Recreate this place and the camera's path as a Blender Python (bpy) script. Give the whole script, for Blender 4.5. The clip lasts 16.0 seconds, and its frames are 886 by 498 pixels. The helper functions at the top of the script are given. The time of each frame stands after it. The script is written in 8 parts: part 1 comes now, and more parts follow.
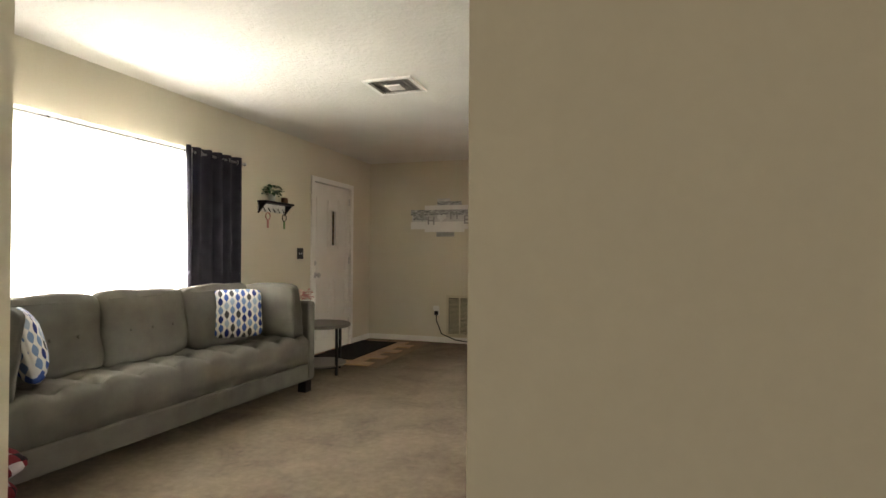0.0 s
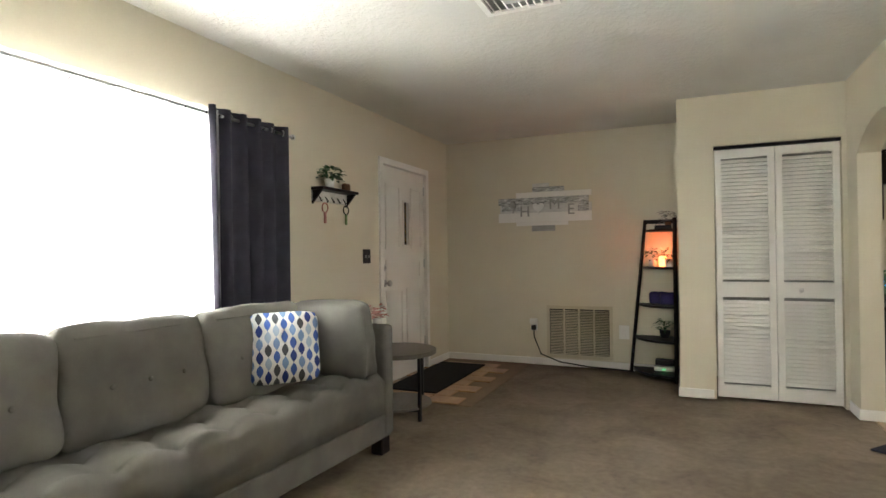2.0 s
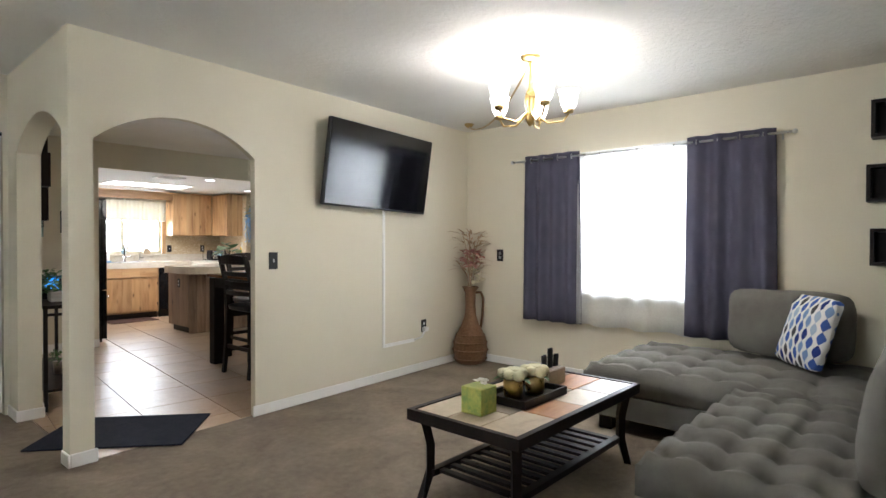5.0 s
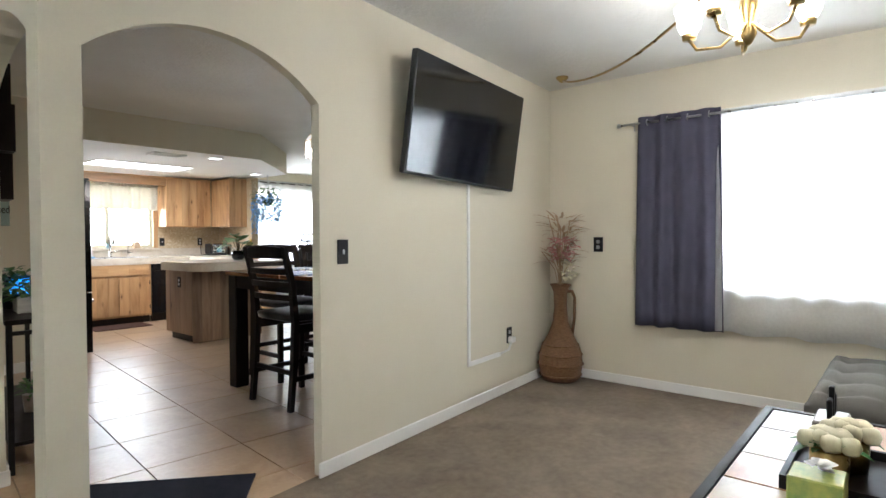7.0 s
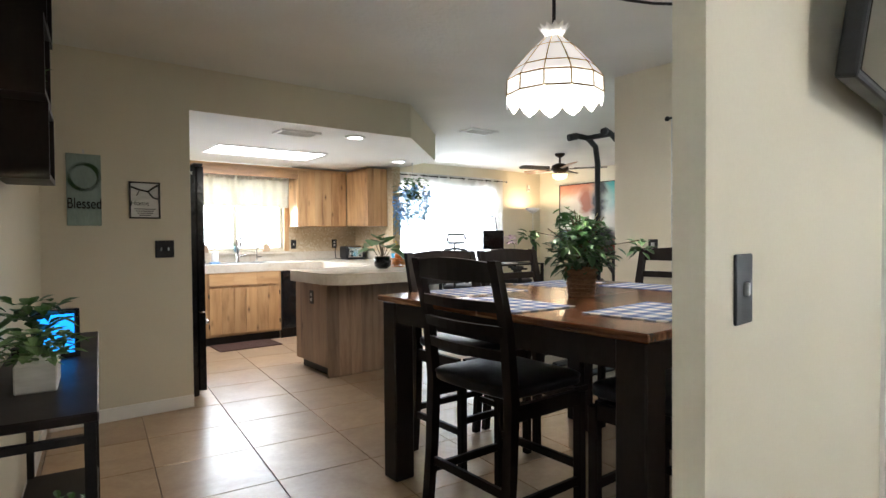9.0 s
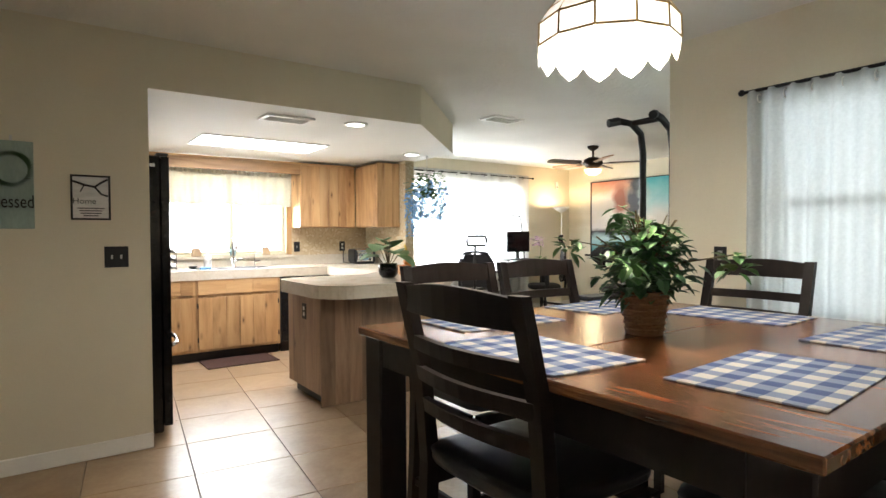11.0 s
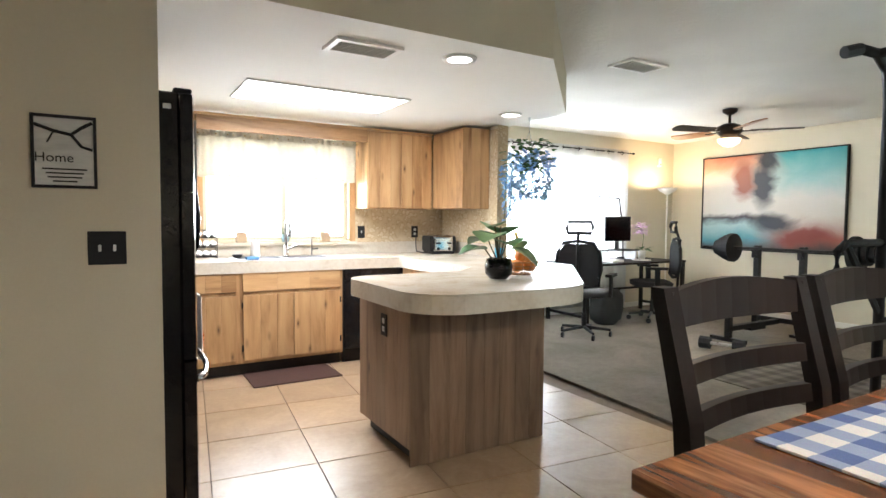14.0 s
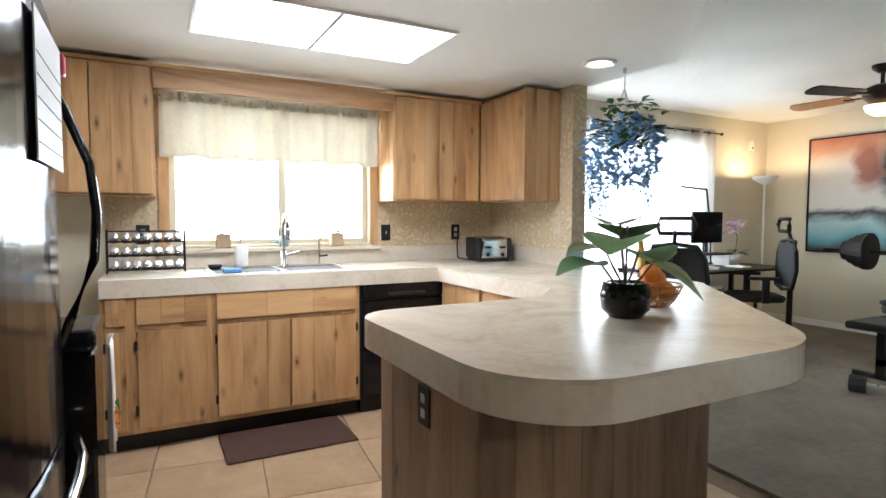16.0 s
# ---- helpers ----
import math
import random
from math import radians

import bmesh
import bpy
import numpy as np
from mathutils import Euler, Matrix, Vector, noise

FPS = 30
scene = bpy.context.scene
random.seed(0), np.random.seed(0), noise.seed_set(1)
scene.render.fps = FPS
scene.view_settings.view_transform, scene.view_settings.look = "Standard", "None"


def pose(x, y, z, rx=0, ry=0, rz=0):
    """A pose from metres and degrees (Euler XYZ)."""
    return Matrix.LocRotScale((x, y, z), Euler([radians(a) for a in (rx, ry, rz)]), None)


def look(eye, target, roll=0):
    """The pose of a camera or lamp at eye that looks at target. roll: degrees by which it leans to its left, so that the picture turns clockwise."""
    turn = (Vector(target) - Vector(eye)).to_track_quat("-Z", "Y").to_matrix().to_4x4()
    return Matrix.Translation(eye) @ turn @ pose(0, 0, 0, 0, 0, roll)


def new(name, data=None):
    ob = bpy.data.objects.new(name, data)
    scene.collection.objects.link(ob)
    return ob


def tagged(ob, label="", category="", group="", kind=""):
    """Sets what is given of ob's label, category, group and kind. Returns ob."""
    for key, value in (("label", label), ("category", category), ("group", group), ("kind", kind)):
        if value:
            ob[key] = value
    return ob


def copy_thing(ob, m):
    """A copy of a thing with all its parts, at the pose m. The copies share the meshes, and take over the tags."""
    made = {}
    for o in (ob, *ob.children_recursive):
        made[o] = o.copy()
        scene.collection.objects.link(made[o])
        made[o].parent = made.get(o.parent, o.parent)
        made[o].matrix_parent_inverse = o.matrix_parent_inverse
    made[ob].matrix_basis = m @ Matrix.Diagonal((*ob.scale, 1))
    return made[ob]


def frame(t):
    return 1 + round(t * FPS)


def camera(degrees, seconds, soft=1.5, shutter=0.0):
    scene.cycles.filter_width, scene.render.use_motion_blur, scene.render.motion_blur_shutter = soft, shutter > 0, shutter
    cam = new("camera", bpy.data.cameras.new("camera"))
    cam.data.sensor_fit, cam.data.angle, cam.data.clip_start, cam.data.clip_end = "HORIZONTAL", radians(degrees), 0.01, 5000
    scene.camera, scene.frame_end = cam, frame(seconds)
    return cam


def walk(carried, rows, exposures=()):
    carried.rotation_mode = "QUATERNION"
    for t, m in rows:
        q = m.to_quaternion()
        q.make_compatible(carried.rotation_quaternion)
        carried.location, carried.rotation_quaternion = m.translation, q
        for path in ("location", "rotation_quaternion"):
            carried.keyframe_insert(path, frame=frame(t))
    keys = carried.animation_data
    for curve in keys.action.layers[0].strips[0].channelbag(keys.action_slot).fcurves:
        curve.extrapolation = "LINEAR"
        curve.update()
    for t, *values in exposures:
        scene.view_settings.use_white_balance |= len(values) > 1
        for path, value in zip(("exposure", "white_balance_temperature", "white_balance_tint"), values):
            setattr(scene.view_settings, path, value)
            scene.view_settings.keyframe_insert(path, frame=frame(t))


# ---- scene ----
cam = camera(77.0, 16.0)
PATH = [
    (0, (1.478, 0.408, 1.178), (0.869, 2.313, 1.198), 0.4),
    (0.5, (1.111, 0.709, 1.178), (0.359, 2.562, 1.197), -0.2),
    (1, (0.794, 0.995, 1.18), (-0.012, 2.825, 1.203), -0.3),
    (1.5, (0.602, 1.314, 1.183), (-0.215, 3.139, 1.21), -0.4),
    (2, (0.597, 1.661, 1.195), (-0.195, 3.497, 1.211), -0.7),
    (2.5, (0.621, 1.838, 1.209), (0.041, 3.752, 1.232), -0.7),
    (3, (0.599, 1.821, 1.208), (0.552, 3.82, 1.241), -0.3),
    (3.5, (0.654, 1.775, 1.218), (1.22, 3.693, 1.242), -0.7),
    (4, (0.755, 1.607, 1.247), (1.822, 3.299, 1.25), -0.3),
    (4.5, (0.79, 1.558, 1.249), (2.246, 2.93, 1.245), 0.5),
    (7, (1.174, 3.069, 1.183), (2.709, 4.351, 1.14), -0.3),
    (7.5, (1.436, 3.548, 1.169), (2.855, 4.957, 1.126), -0.4),
    (8, (1.66, 3.996, 1.186), (2.99, 5.488, 1.139), -0.5),
    (8.5, (1.822, 4.459, 1.196), (3.097, 6.0, 1.152), -0.5),
    (11, (2.533, 5.406, 1.249), (3.693, 7.035, 1.203), -0.3),
    (11.5, (2.472, 5.305, 1.234), (3.809, 6.791, 1.189), -0.3),
    (12, (2.398, 5.335, 1.228), (3.778, 6.782, 1.173), -0.2),
    (12.5, (2.422, 5.621, 1.249), (3.752, 7.113, 1.173), 0.3),
    (13, (2.547, 5.951, 1.235), (3.768, 7.533, 1.15), 0.1),
    (13.5, (2.718, 6.319, 1.233), (3.811, 7.992, 1.145), 0.0),
    (14, (2.877, 6.755, 1.246), (3.897, 8.473, 1.145), 0.4),
    (14.5, (3.044, 7.163, 1.225), (4.036, 8.897, 1.119), 0.3),
    (15, (3.176, 7.583, 1.227), (4.145, 9.33, 1.12), 0.3),
    (15.5, (3.277, 7.953, 1.226), (4.226, 9.71, 1.12), 0.4),
    (16, (3.424, 8.041, 1.232), (4.361, 9.805, 1.125), 0.2),
]
EXPOSURES = [(0.0, 0.25, 7000, 12), (0.5, 0.43, 6550, 11), (1.5, 0.45, 6500, 11), (2.5, 0.7, 6250, 11), (3.0, 0.95, 6200, 12), (3.5, 0.62, 6200, 12), (4.0, 0.3, 6150, 13), (4.7, 0.05, 6000, 13), (7.0, 0.05, 5850, 12), (8.5, 0.1, 5850, 11), (11.0, 0.32, 6250, 10), (12.5, 0.48, 6250, 11), (13.3, 0.5, 6000, 11), (14.3, 0.4, 5950, 11), (16.0, -0.18, 5850, 11)]
walk(cam, [(t, look(eye, target, roll)) for t, eye, target, roll in PATH], EXPOSURES)

# ---------- exposure, world, sun and large lights ----------
world = bpy.data.worlds.new("World")
scene.world = world
world.use_nodes = True
wn = world.node_tree
sky = wn.nodes.new("ShaderNodeTexSky")
sky.sky_type = "NISHITA"
sky.sun_disc = False
sky.sun_elevation = radians(52)
sky.sun_rotation = radians(200)
wn.links.new(sky.outputs[0], wn.nodes["Background"].inputs[0])
wn.nodes["Background"].inputs[1].default_value = 0.12
sun = new("sun", bpy.data.lights.new("sun", "SUN"))
sun.data.energy, sun.data.angle, sun.data.color = 3.0, radians(0.5), (1.0, 0.95, 0.88)
sun.matrix_world = look((0, 0, 10), (1.8, 5.0, 1.5))


def area_light(name, eye, target, sx, sy, watts, colour=(1, 1, 1)):
    """A rectangular lamp that stands in for the sky in a window, for a lamp of the place, or as added fill."""
    l = bpy.data.lights.new(name, "AREA")
    l.shape, l.size, l.size_y, l.energy, l.color = "RECTANGLE", sx, sy, watts, colour
    ob = new(name, l)
    ob.matrix_world = look(eye, target)
    return ob


def point_light(name, at, watts, radius, colour):
    l = bpy.data.lights.new(name, "POINT")
    l.energy, l.shadow_soft_size, l.color = watts, radius, colour
    ob = new(name, l)
    ob.location = at
    return ob


DAY = (0.93, 0.97, 1.0)
area_light("window_light_living", (-2.35, 3.3, 1.45), (0, 3.3, 1.0), 1.9, 1.3, 390, (1.0, 0.99, 0.95))
area_light("window_light_east", (5.92, 3.6, 1.45), (3, 3.6, 1.3), 1.0, 1.2, 100, DAY)
area_light("window_light_sink", (4.22, 12.45, 1.5), (4.22, 9, 1.3), 1.3, 1.0, 60, DAY)
area_light("window_light_office", (7.6, 12.85, 1.45), (7.6, 9, 1.2), 2.6, 1.5, 190, DAY)
area_light("window_light_dining", (6.2, 6.5, 1.4), (4, 6.5, 1.2), 0.9, 1.2, 14, DAY)
# added fill behind the camera to brighten the hall; no known source there
area_light("hall_fill_light", (1.25, -1.42, 1.5), (1.25, 0.5, 1.2), 0.9, 1.2, 6, (1.0, 0.93, 0.8))
point_light("chandelier_light", (3.85, 3.6, 2.17), 66, 0.12, (1.0, 0.96, 0.9))
point_light("pendant_light", (4.05, 6.6, 1.88), 46, 0.08, (1.0, 0.9, 0.76))
point_light("torchiere_light", (9.72, 12.0, 1.715), 24, 0.03, (1.0, 0.72, 0.42))

# ---------- materials ----------


def ramp(nt, stops):
    r = nt.nodes.new("ShaderNodeValToRGB")
    e = r.color_ramp.elements
    while len(e) < len(stops):
        e.new(0.5)
    for k, (p, c) in enumerate(stops):
        e[k].position, e[k].color = p, (*c, 1)
    return r


def tex_coord(nt, scale=(1, 1, 1), rot=(0, 0, 0), space="Object"):
    tc = nt.nodes.new("ShaderNodeTexCoord")
    mp = nt.nodes.new("ShaderNodeMapping")
    mp.inputs["Scale"].default_value = scale
    mp.inputs["Rotation"].default_value = rot
    nt.links.new(tc.outputs[space], mp.inputs[0])
    return mp


def noise_node(nt, vec, scale, detail=4, rough=0.55, dist=0.0):
    n = nt.nodes.new("ShaderNodeTexNoise")
    n.inputs["Scale"].default_value, n.inputs["Detail"].default_value = scale, detail
    n.inputs["Roughness"].default_value, n.inputs["Distortion"].default_value = rough, dist
    nt.links.new(vec.outputs[0], n.inputs["Vector"])
    return n


def add_bump(nt, b, height, strength, distance):
    bp = nt.nodes.new("ShaderNodeBump")
    bp.inputs["Strength"].default_value, bp.inputs["Distance"].default_value = strength, distance
    nt.links.new(height, bp.inputs["Height"])
    nt.links.new(bp.outputs[0], b.inputs["Normal"])


def base_mat(name, rough=0.5, metal=0.0, spec=0.5):
    m = bpy.data.materials.new(name)
    m.use_nodes = True
    b = m.node_tree.nodes["Principled BSDF"]
    b.inputs["Roughness"].default_value, b.inputs["Metallic"].default_value = rough, metal
    b.inputs["Specular IOR Level"].default_value = spec
    return m, m.node_tree, b


def grain(name, lo, hi, scale=8, fine=120, rough=0.6, metal=0.0, bump=0.15, dist=0.002, spec=0.5, stretch=(1, 1, 1), detail=5, rvar=0.12):
    """A surface with a slow and a fine variation between two colours, varied roughness and a fine relief."""
    m, nt, b = base_mat(name, rough, metal, spec)
    v = tex_coord(nt, stretch)
    n1, n2 = noise_node(nt, v, scale, detail), noise_node(nt, v, fine, 3)
    mix = nt.nodes.new("ShaderNodeMix")
    mix.inputs["Factor"].default_value = 0.35
    nt.links.new(n1.outputs["Fac"], mix.inputs["A"])
    nt.links.new(n2.outputs["Fac"], mix.inputs["B"])
    r = ramp(nt, ((0.3, lo), (0.7, hi)))
    nt.links.new(mix.outputs["Result"], r.inputs[0])
    nt.links.new(r.outputs[0], b.inputs["Base Color"])
    mr = nt.nodes.new("ShaderNodeMapRange")
    mr.inputs["To Min"].default_value, mr.inputs["To Max"].default_value = max(0.02, rough - rvar), min(1, rough + rvar)
    nt.links.new(n1.outputs["Fac"], mr.inputs["Value"])
    nt.links.new(mr.outputs[0], b.inputs["Roughness"])
    if bump:
        add_bump(nt, b, n2.outputs["Fac"], bump, dist)
    return m


def wood(name, lo, mid, hi, axis="z", rough=0.45, scale=5.0, knots=True, spec=0.5, var=0.8):
    """Planed wood: long grain, darker streaks, a few knots; each piece varied by its own random value."""
    m, nt, b = base_mat(name, rough, 0, spec)
    st = {"z": (scale, scale, scale * 0.13), "x": (scale * 0.13, scale, scale), "y": (scale, scale * 0.09, scale)}[axis]
    v = tex_coord(nt, st)
    oi = nt.nodes.new("ShaderNodeObjectInfo")
    add = nt.nodes.new("ShaderNodeVectorMath")
    add.operation = "MULTIPLY_ADD"
    add.inputs[1].default_value = (37, 53, 71)
    nt.links.new(oi.outputs["Random"], add.inputs[0])
    nt.links.new(v.outputs[0], add.inputs[2])
    n1 = noise_node(nt, add, 1.3, 6, 0.6, 1.8)
    n2 = noise_node(nt, add, 5.5, 5, 0.65, 0.8)
    mix = nt.nodes.new("ShaderNodeMix")
    mix.inputs["Factor"].default_value = 0.33
    nt.links.new(n1.outputs["Fac"], mix.inputs["A"])
    nt.links.new(n2.outputs["Fac"], mix.inputs["B"])
    r = ramp(nt, ((0.33, lo), (0.5, mid), (0.66, hi)))
    nt.links.new(mix.outputs["Result"], r.inputs[0])
    hsv = nt.nodes.new("ShaderNodeHueSaturation")
    mr = nt.nodes.new("ShaderNodeMapRange")
    mr.inputs["To Min"].default_value, mr.inputs["To Max"].default_value = 1 - var * 0.3, 1 + var * 0.3
    nt.links.new(oi.outputs["Random"], mr.inputs["Value"])
    nt.links.new(mr.outputs[0], hsv.inputs["Value"])
    nt.links.new(r.outputs[0], hsv.inputs["Color"])
    col = hsv.outputs[0]
    if knots:
        vk = tex_coord(nt, {"z": (6, 6, 2.2), "x": (2.2, 6, 6), "y": (6, 2.2, 6)}[axis])
        vo = nt.nodes.new("ShaderNodeTexVoronoi")
        vo.inputs["Scale"].default_value = 1.3
        nt.links.new(vk.outputs[0], vo.inputs["Vector"])
        kr = ramp(nt, ((0.035, (1, 1, 1)), (0.07, (0.5, 0.5, 0.5)), (0.16, (0, 0, 0))))
        nt.links.new(vo.outputs["Distance"], kr.inputs[0])
        mk = nt.nodes.new("ShaderNodeMix")
        mk.data_type = "RGBA"
        mk.inputs["B"].default_value = (*[c * 0.45 for c in lo], 1)
        nt.links.new(kr.outputs[0], mk.inputs["Factor"])
        nt.links.new(col, mk.inputs["A"])
        col = mk.outputs["Result"]
    nt.links.new(col, b.inputs["Base Color"])
    add_bump(nt, b, n2.outputs["Fac"], 0.12, 0.002)
    return m


def glow(name, colour, strength):
    m = bpy.data.materials.new(name)
    m.use_nodes = True
    b = m.node_tree.nodes["Principled BSDF"]
    b.inputs["Base Color"].default_value = (*[min(1, c) for c in colour], 1)
    b.inputs["Emission Color"].default_value = (*colour, 1)
    b.inputs["Emission Strength"].default_value = strength
    return m


def sheer(name, colour, through_share, clear=0.25):
    """Thin woven cloth: part of the light scatters through, part passes straight."""
    m = bpy.data.materials.new(name)
    m.use_nodes = True
    nt = m.node_tree
    nt.nodes.clear()
    out = nt.nodes.new("ShaderNodeOutputMaterial")
    d, t, c = (nt.nodes.new("ShaderNodeBsdf" + k) for k in ("Diffuse", "Translucent", "Transparent"))
    v = tex_coord(nt, (1, 1, 1))
    n = noise_node(nt, v, 60, 3)
    r = ramp(nt, ((0.3, tuple(0.9 * q for q in colour)), (0.7, colour)))
    nt.links.new(n.outputs["Fac"], r.inputs[0])
    for k in (d, t):
        nt.links.new(r.outputs[0], k.inputs["Color"])
    a, b = nt.nodes.new("ShaderNodeMixShader"), nt.nodes.new("ShaderNodeMixShader")
    a.inputs[0].default_value, b.inputs[0].default_value = through_share, clear
    nt.links.new(d.outputs[0], a.inputs[1])
    nt.links.new(t.outputs[0], a.inputs[2])
    nt.links.new(a.outputs[0], b.inputs[1])
    nt.links.new(c.outputs[0], b.inputs[2])
    nt.links.new(b.outputs[0], out.inputs[0])
    return m


def textured_ceiling(name):
    m, nt, b = base_mat(name, 0.9, 0, 0.2)
    v = tex_coord(nt)
    n1, n2 = noise_node(nt, v, 26, 4, 0.6), noise_node(nt, v, 1.2, 2)
    r = ramp(nt, ((0.3, (0.66, 0.64, 0.59)), (0.7, (0.74, 0.72, 0.67))))
    nt.links.new(n2.outputs["Fac"], r.inputs[0])
    nt.links.new(r.outputs[0], b.inputs["Base Color"])
    k = ramp(nt, ((0.42, (0, 0, 0)), (0.62, (1, 1, 1))))
    nt.links.new(n1.outputs["Fac"], k.inputs[0])
    add_bump(nt, b, k.outputs[0], 0.35, 0.006)
    return m


def carpet_mat(name, lo, hi):
    m, nt, b = base_mat(name, 0.97, 0, 0.1)
    v = tex_coord(nt)
    n1, n2, n3 = noise_node(nt, v, 2.2, 5, 0.6, 0.6), noise_node(nt, v, 330, 2), noise_node(nt, v, 22, 4, 0.7)
    mix = nt.nodes.new("ShaderNodeMix")
    mix.inputs["Factor"].default_value = 0.4
    nt.links.new(n1.outputs["Fac"], mix.inputs["A"])
    nt.links.new(n3.outputs["Fac"], mix.inputs["B"])
    m2 = nt.nodes.new("ShaderNodeMix")
    m2.inputs["Factor"].default_value = 0.3
    nt.links.new(mix.outputs["Result"], m2.inputs["A"])
    nt.links.new(n2.outputs["Fac"], m2.inputs["B"])
    r = ramp(nt, ((0.36, lo), (0.62, hi)))
    nt.links.new(m2.outputs["Result"], r.inputs[0])
    nt.links.new(r.outputs[0], b.inputs["Base Color"])
    add_bump(nt, b, n2.outputs["Fac"], 0.6, 0.006)
    return m


def stone_tile(name, lo, mid, hi, rough):
    m, nt, b = base_mat(name, rough)
    v = tex_coord(nt, (1, 1, 1))
    oi = nt.nodes.new("ShaderNodeObjectInfo")
    add = nt.nodes.new("ShaderNodeVectorMath")
    add.operation = "MULTIPLY_ADD"
    add.inputs[1].default_value = (11, 23, 31)
    nt.links.new(oi.outputs["Random"], add.inputs[0])
    nt.links.new(v.outputs[0], add.inputs[2])
    n1, n2 = noise_node(nt, add, 3.0, 7, 0.65, 1.0), noise_node(nt, add, 40, 4)
    mix = nt.nodes.new("ShaderNodeMix")
    mix.inputs["Factor"].default_value = 0.25
    nt.links.new(n1.outputs["Fac"], mix.inputs["A"])
    nt.links.new(n2.outputs["Fac"], mix.inputs["B"])
    r = ramp(nt, ((0.34, lo), (0.5, mid), (0.66, hi)))
    nt.links.new(mix.outputs["Result"], r.inputs[0])
    hsv = nt.nodes.new("ShaderNodeHueSaturation")
    mr = nt.nodes.new("ShaderNodeMapRange")
    mr.inputs["To Min"].default_value, mr.inputs["To Max"].default_value = 0.92, 1.08
    nt.links.new(oi.outputs["Random"], mr.inputs["Value"])
    nt.links.new(mr.outputs[0], hsv.inputs["Value"])
    nt.links.new(r.outputs[0], hsv.inputs["Color"])
    nt.links.new(hsv.outputs[0], b.inputs["Base Color"])
    rr = nt.nodes.new("ShaderNodeMapRange")
    rr.inputs["To Min"].default_value, rr.inputs["To Max"].default_value = rough - 0.03, rough + 0.06
    nt.links.new(n1.outputs["Fac"], rr.inputs["Value"])
    nt.links.new(rr.outputs[0], b.inputs["Roughness"])
    add_bump(nt, b, n2.outputs["Fac"], 0.04, 0.001)
    return m


M_WALL = grain("wall_paint_cream", (0.615, 0.56, 0.435), (0.665, 0.61, 0.48), 1.5, 90, 0.8, 0, 0.12, 0.002, 0.3)
M_CEIL = textured_ceiling("ceiling_texture_white")
M_CEIL_SMOOTH = grain("ceiling_smooth_white", (0.74, 0.72, 0.67), (0.79, 0.77, 0.72), 2, 120, 0.85, 0, 0.08)
M_TRIM = grain("trim_paint_white", (0.74, 0.72, 0.67), (0.82, 0.80, 0.76), 4, 90, 0.4, 0, 0.05)
M_CARPET = carpet_mat("carpet_greige", (0.125, 0.098, 0.072), (0.26, 0.212, 0.158))
M_CARPET2 = carpet_mat("carpet_office_grey", (0.16, 0.136, 0.108), (0.275, 0.243, 0.2))
M_TILE = stone_tile("floor_tile_tan", (0.335, 0.218, 0.122), (0.405, 0.28, 0.168), (0.475, 0.342, 0.215), 0.29)
M_TILE_ENTRY = stone_tile("entry_tile_brown", (0.25, 0.13, 0.06), (0.38, 0.21, 0.10), (0.50, 0.31, 0.16), 0.4)
M_GROUT = grain("grout_brown", (0.16, 0.11, 0.07), (0.24, 0.17, 0.11), 10, 150, 0.9)
M_SOFA = grain("sofa_tweed_grey", (0.11, 0.104, 0.09), (0.175, 0.166, 0.144), 6, 420, 0.95, 0, 0.5, 0.003, 0.2)
M_BLACKWOOD = grain("espresso_wood", (0.007, 0.005, 0.0045), (0.018, 0.012, 0.01), 5, 60, 0.46, 0, 0.05, 0.001, 0.18, (1, 1, 0.3))
M_TABLETOP = wood("tabletop_brown_wood", (0.03, 0.011, 0.005), (0.12, 0.045, 0.018), (0.30, 0.135, 0.055), "y", 0.2, 9, False, 0.5, 0.2)
M_CAB = wood("cabinet_honey_wood", (0.25, 0.12, 0.047), (0.49, 0.288, 0.128), (0.6, 0.385, 0.19), "z", 0.42, 2.6, True, 0.5, 0.5)
M_CABX = wood("cabinet_honey_wood_across", (0.25, 0.12, 0.047), (0.49, 0.288, 0.128), (0.6, 0.385, 0.19), "x", 0.42, 2.6, True, 0.5, 0.5)
M_ISL = wood("peninsula_weathered_wood", (0.12, 0.066, 0.036), (0.26, 0.162, 0.098), (0.35, 0.235, 0.15), "z", 0.5, 2.8, True, 0.5, 0.85)
M_LAM = stone_tile("laminate_cream", (0.55, 0.46, 0.34), (0.66, 0.59, 0.48), (0.72, 0.66, 0.56), 0.22)
M_BLACK = grain("black_appliance", (0.006, 0.006, 0.007), (0.012, 0.012, 0.013), 6, 200, 0.12, 0, 0.05, 0.001, 0.35)
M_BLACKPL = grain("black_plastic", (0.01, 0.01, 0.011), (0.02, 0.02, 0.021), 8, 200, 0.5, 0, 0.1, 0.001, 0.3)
M_CHROME = grain("chrome_metal", (0.62, 0.62, 0.63), (0.7, 0.7, 0.7), 10, 100, 0.14, 1.0, 0.02)
M_STEEL = grain("brushed_steel", (0.5, 0.5, 0.5), (0.6, 0.6, 0.59), 20, 200, 0.3, 1.0, 0.05)
M_BRASS = grain("antique_brass", (0.35, 0.24, 0.09), (0.5, 0.36, 0.15), 10, 100, 0.3, 1.0, 0.04)
M_CURTAIN = grain("curtain_charcoal", (0.035, 0.033, 0.045), (0.06, 0.056, 0.075), 6, 380, 0.9, 0, 0.3, 0.002, 0.2)
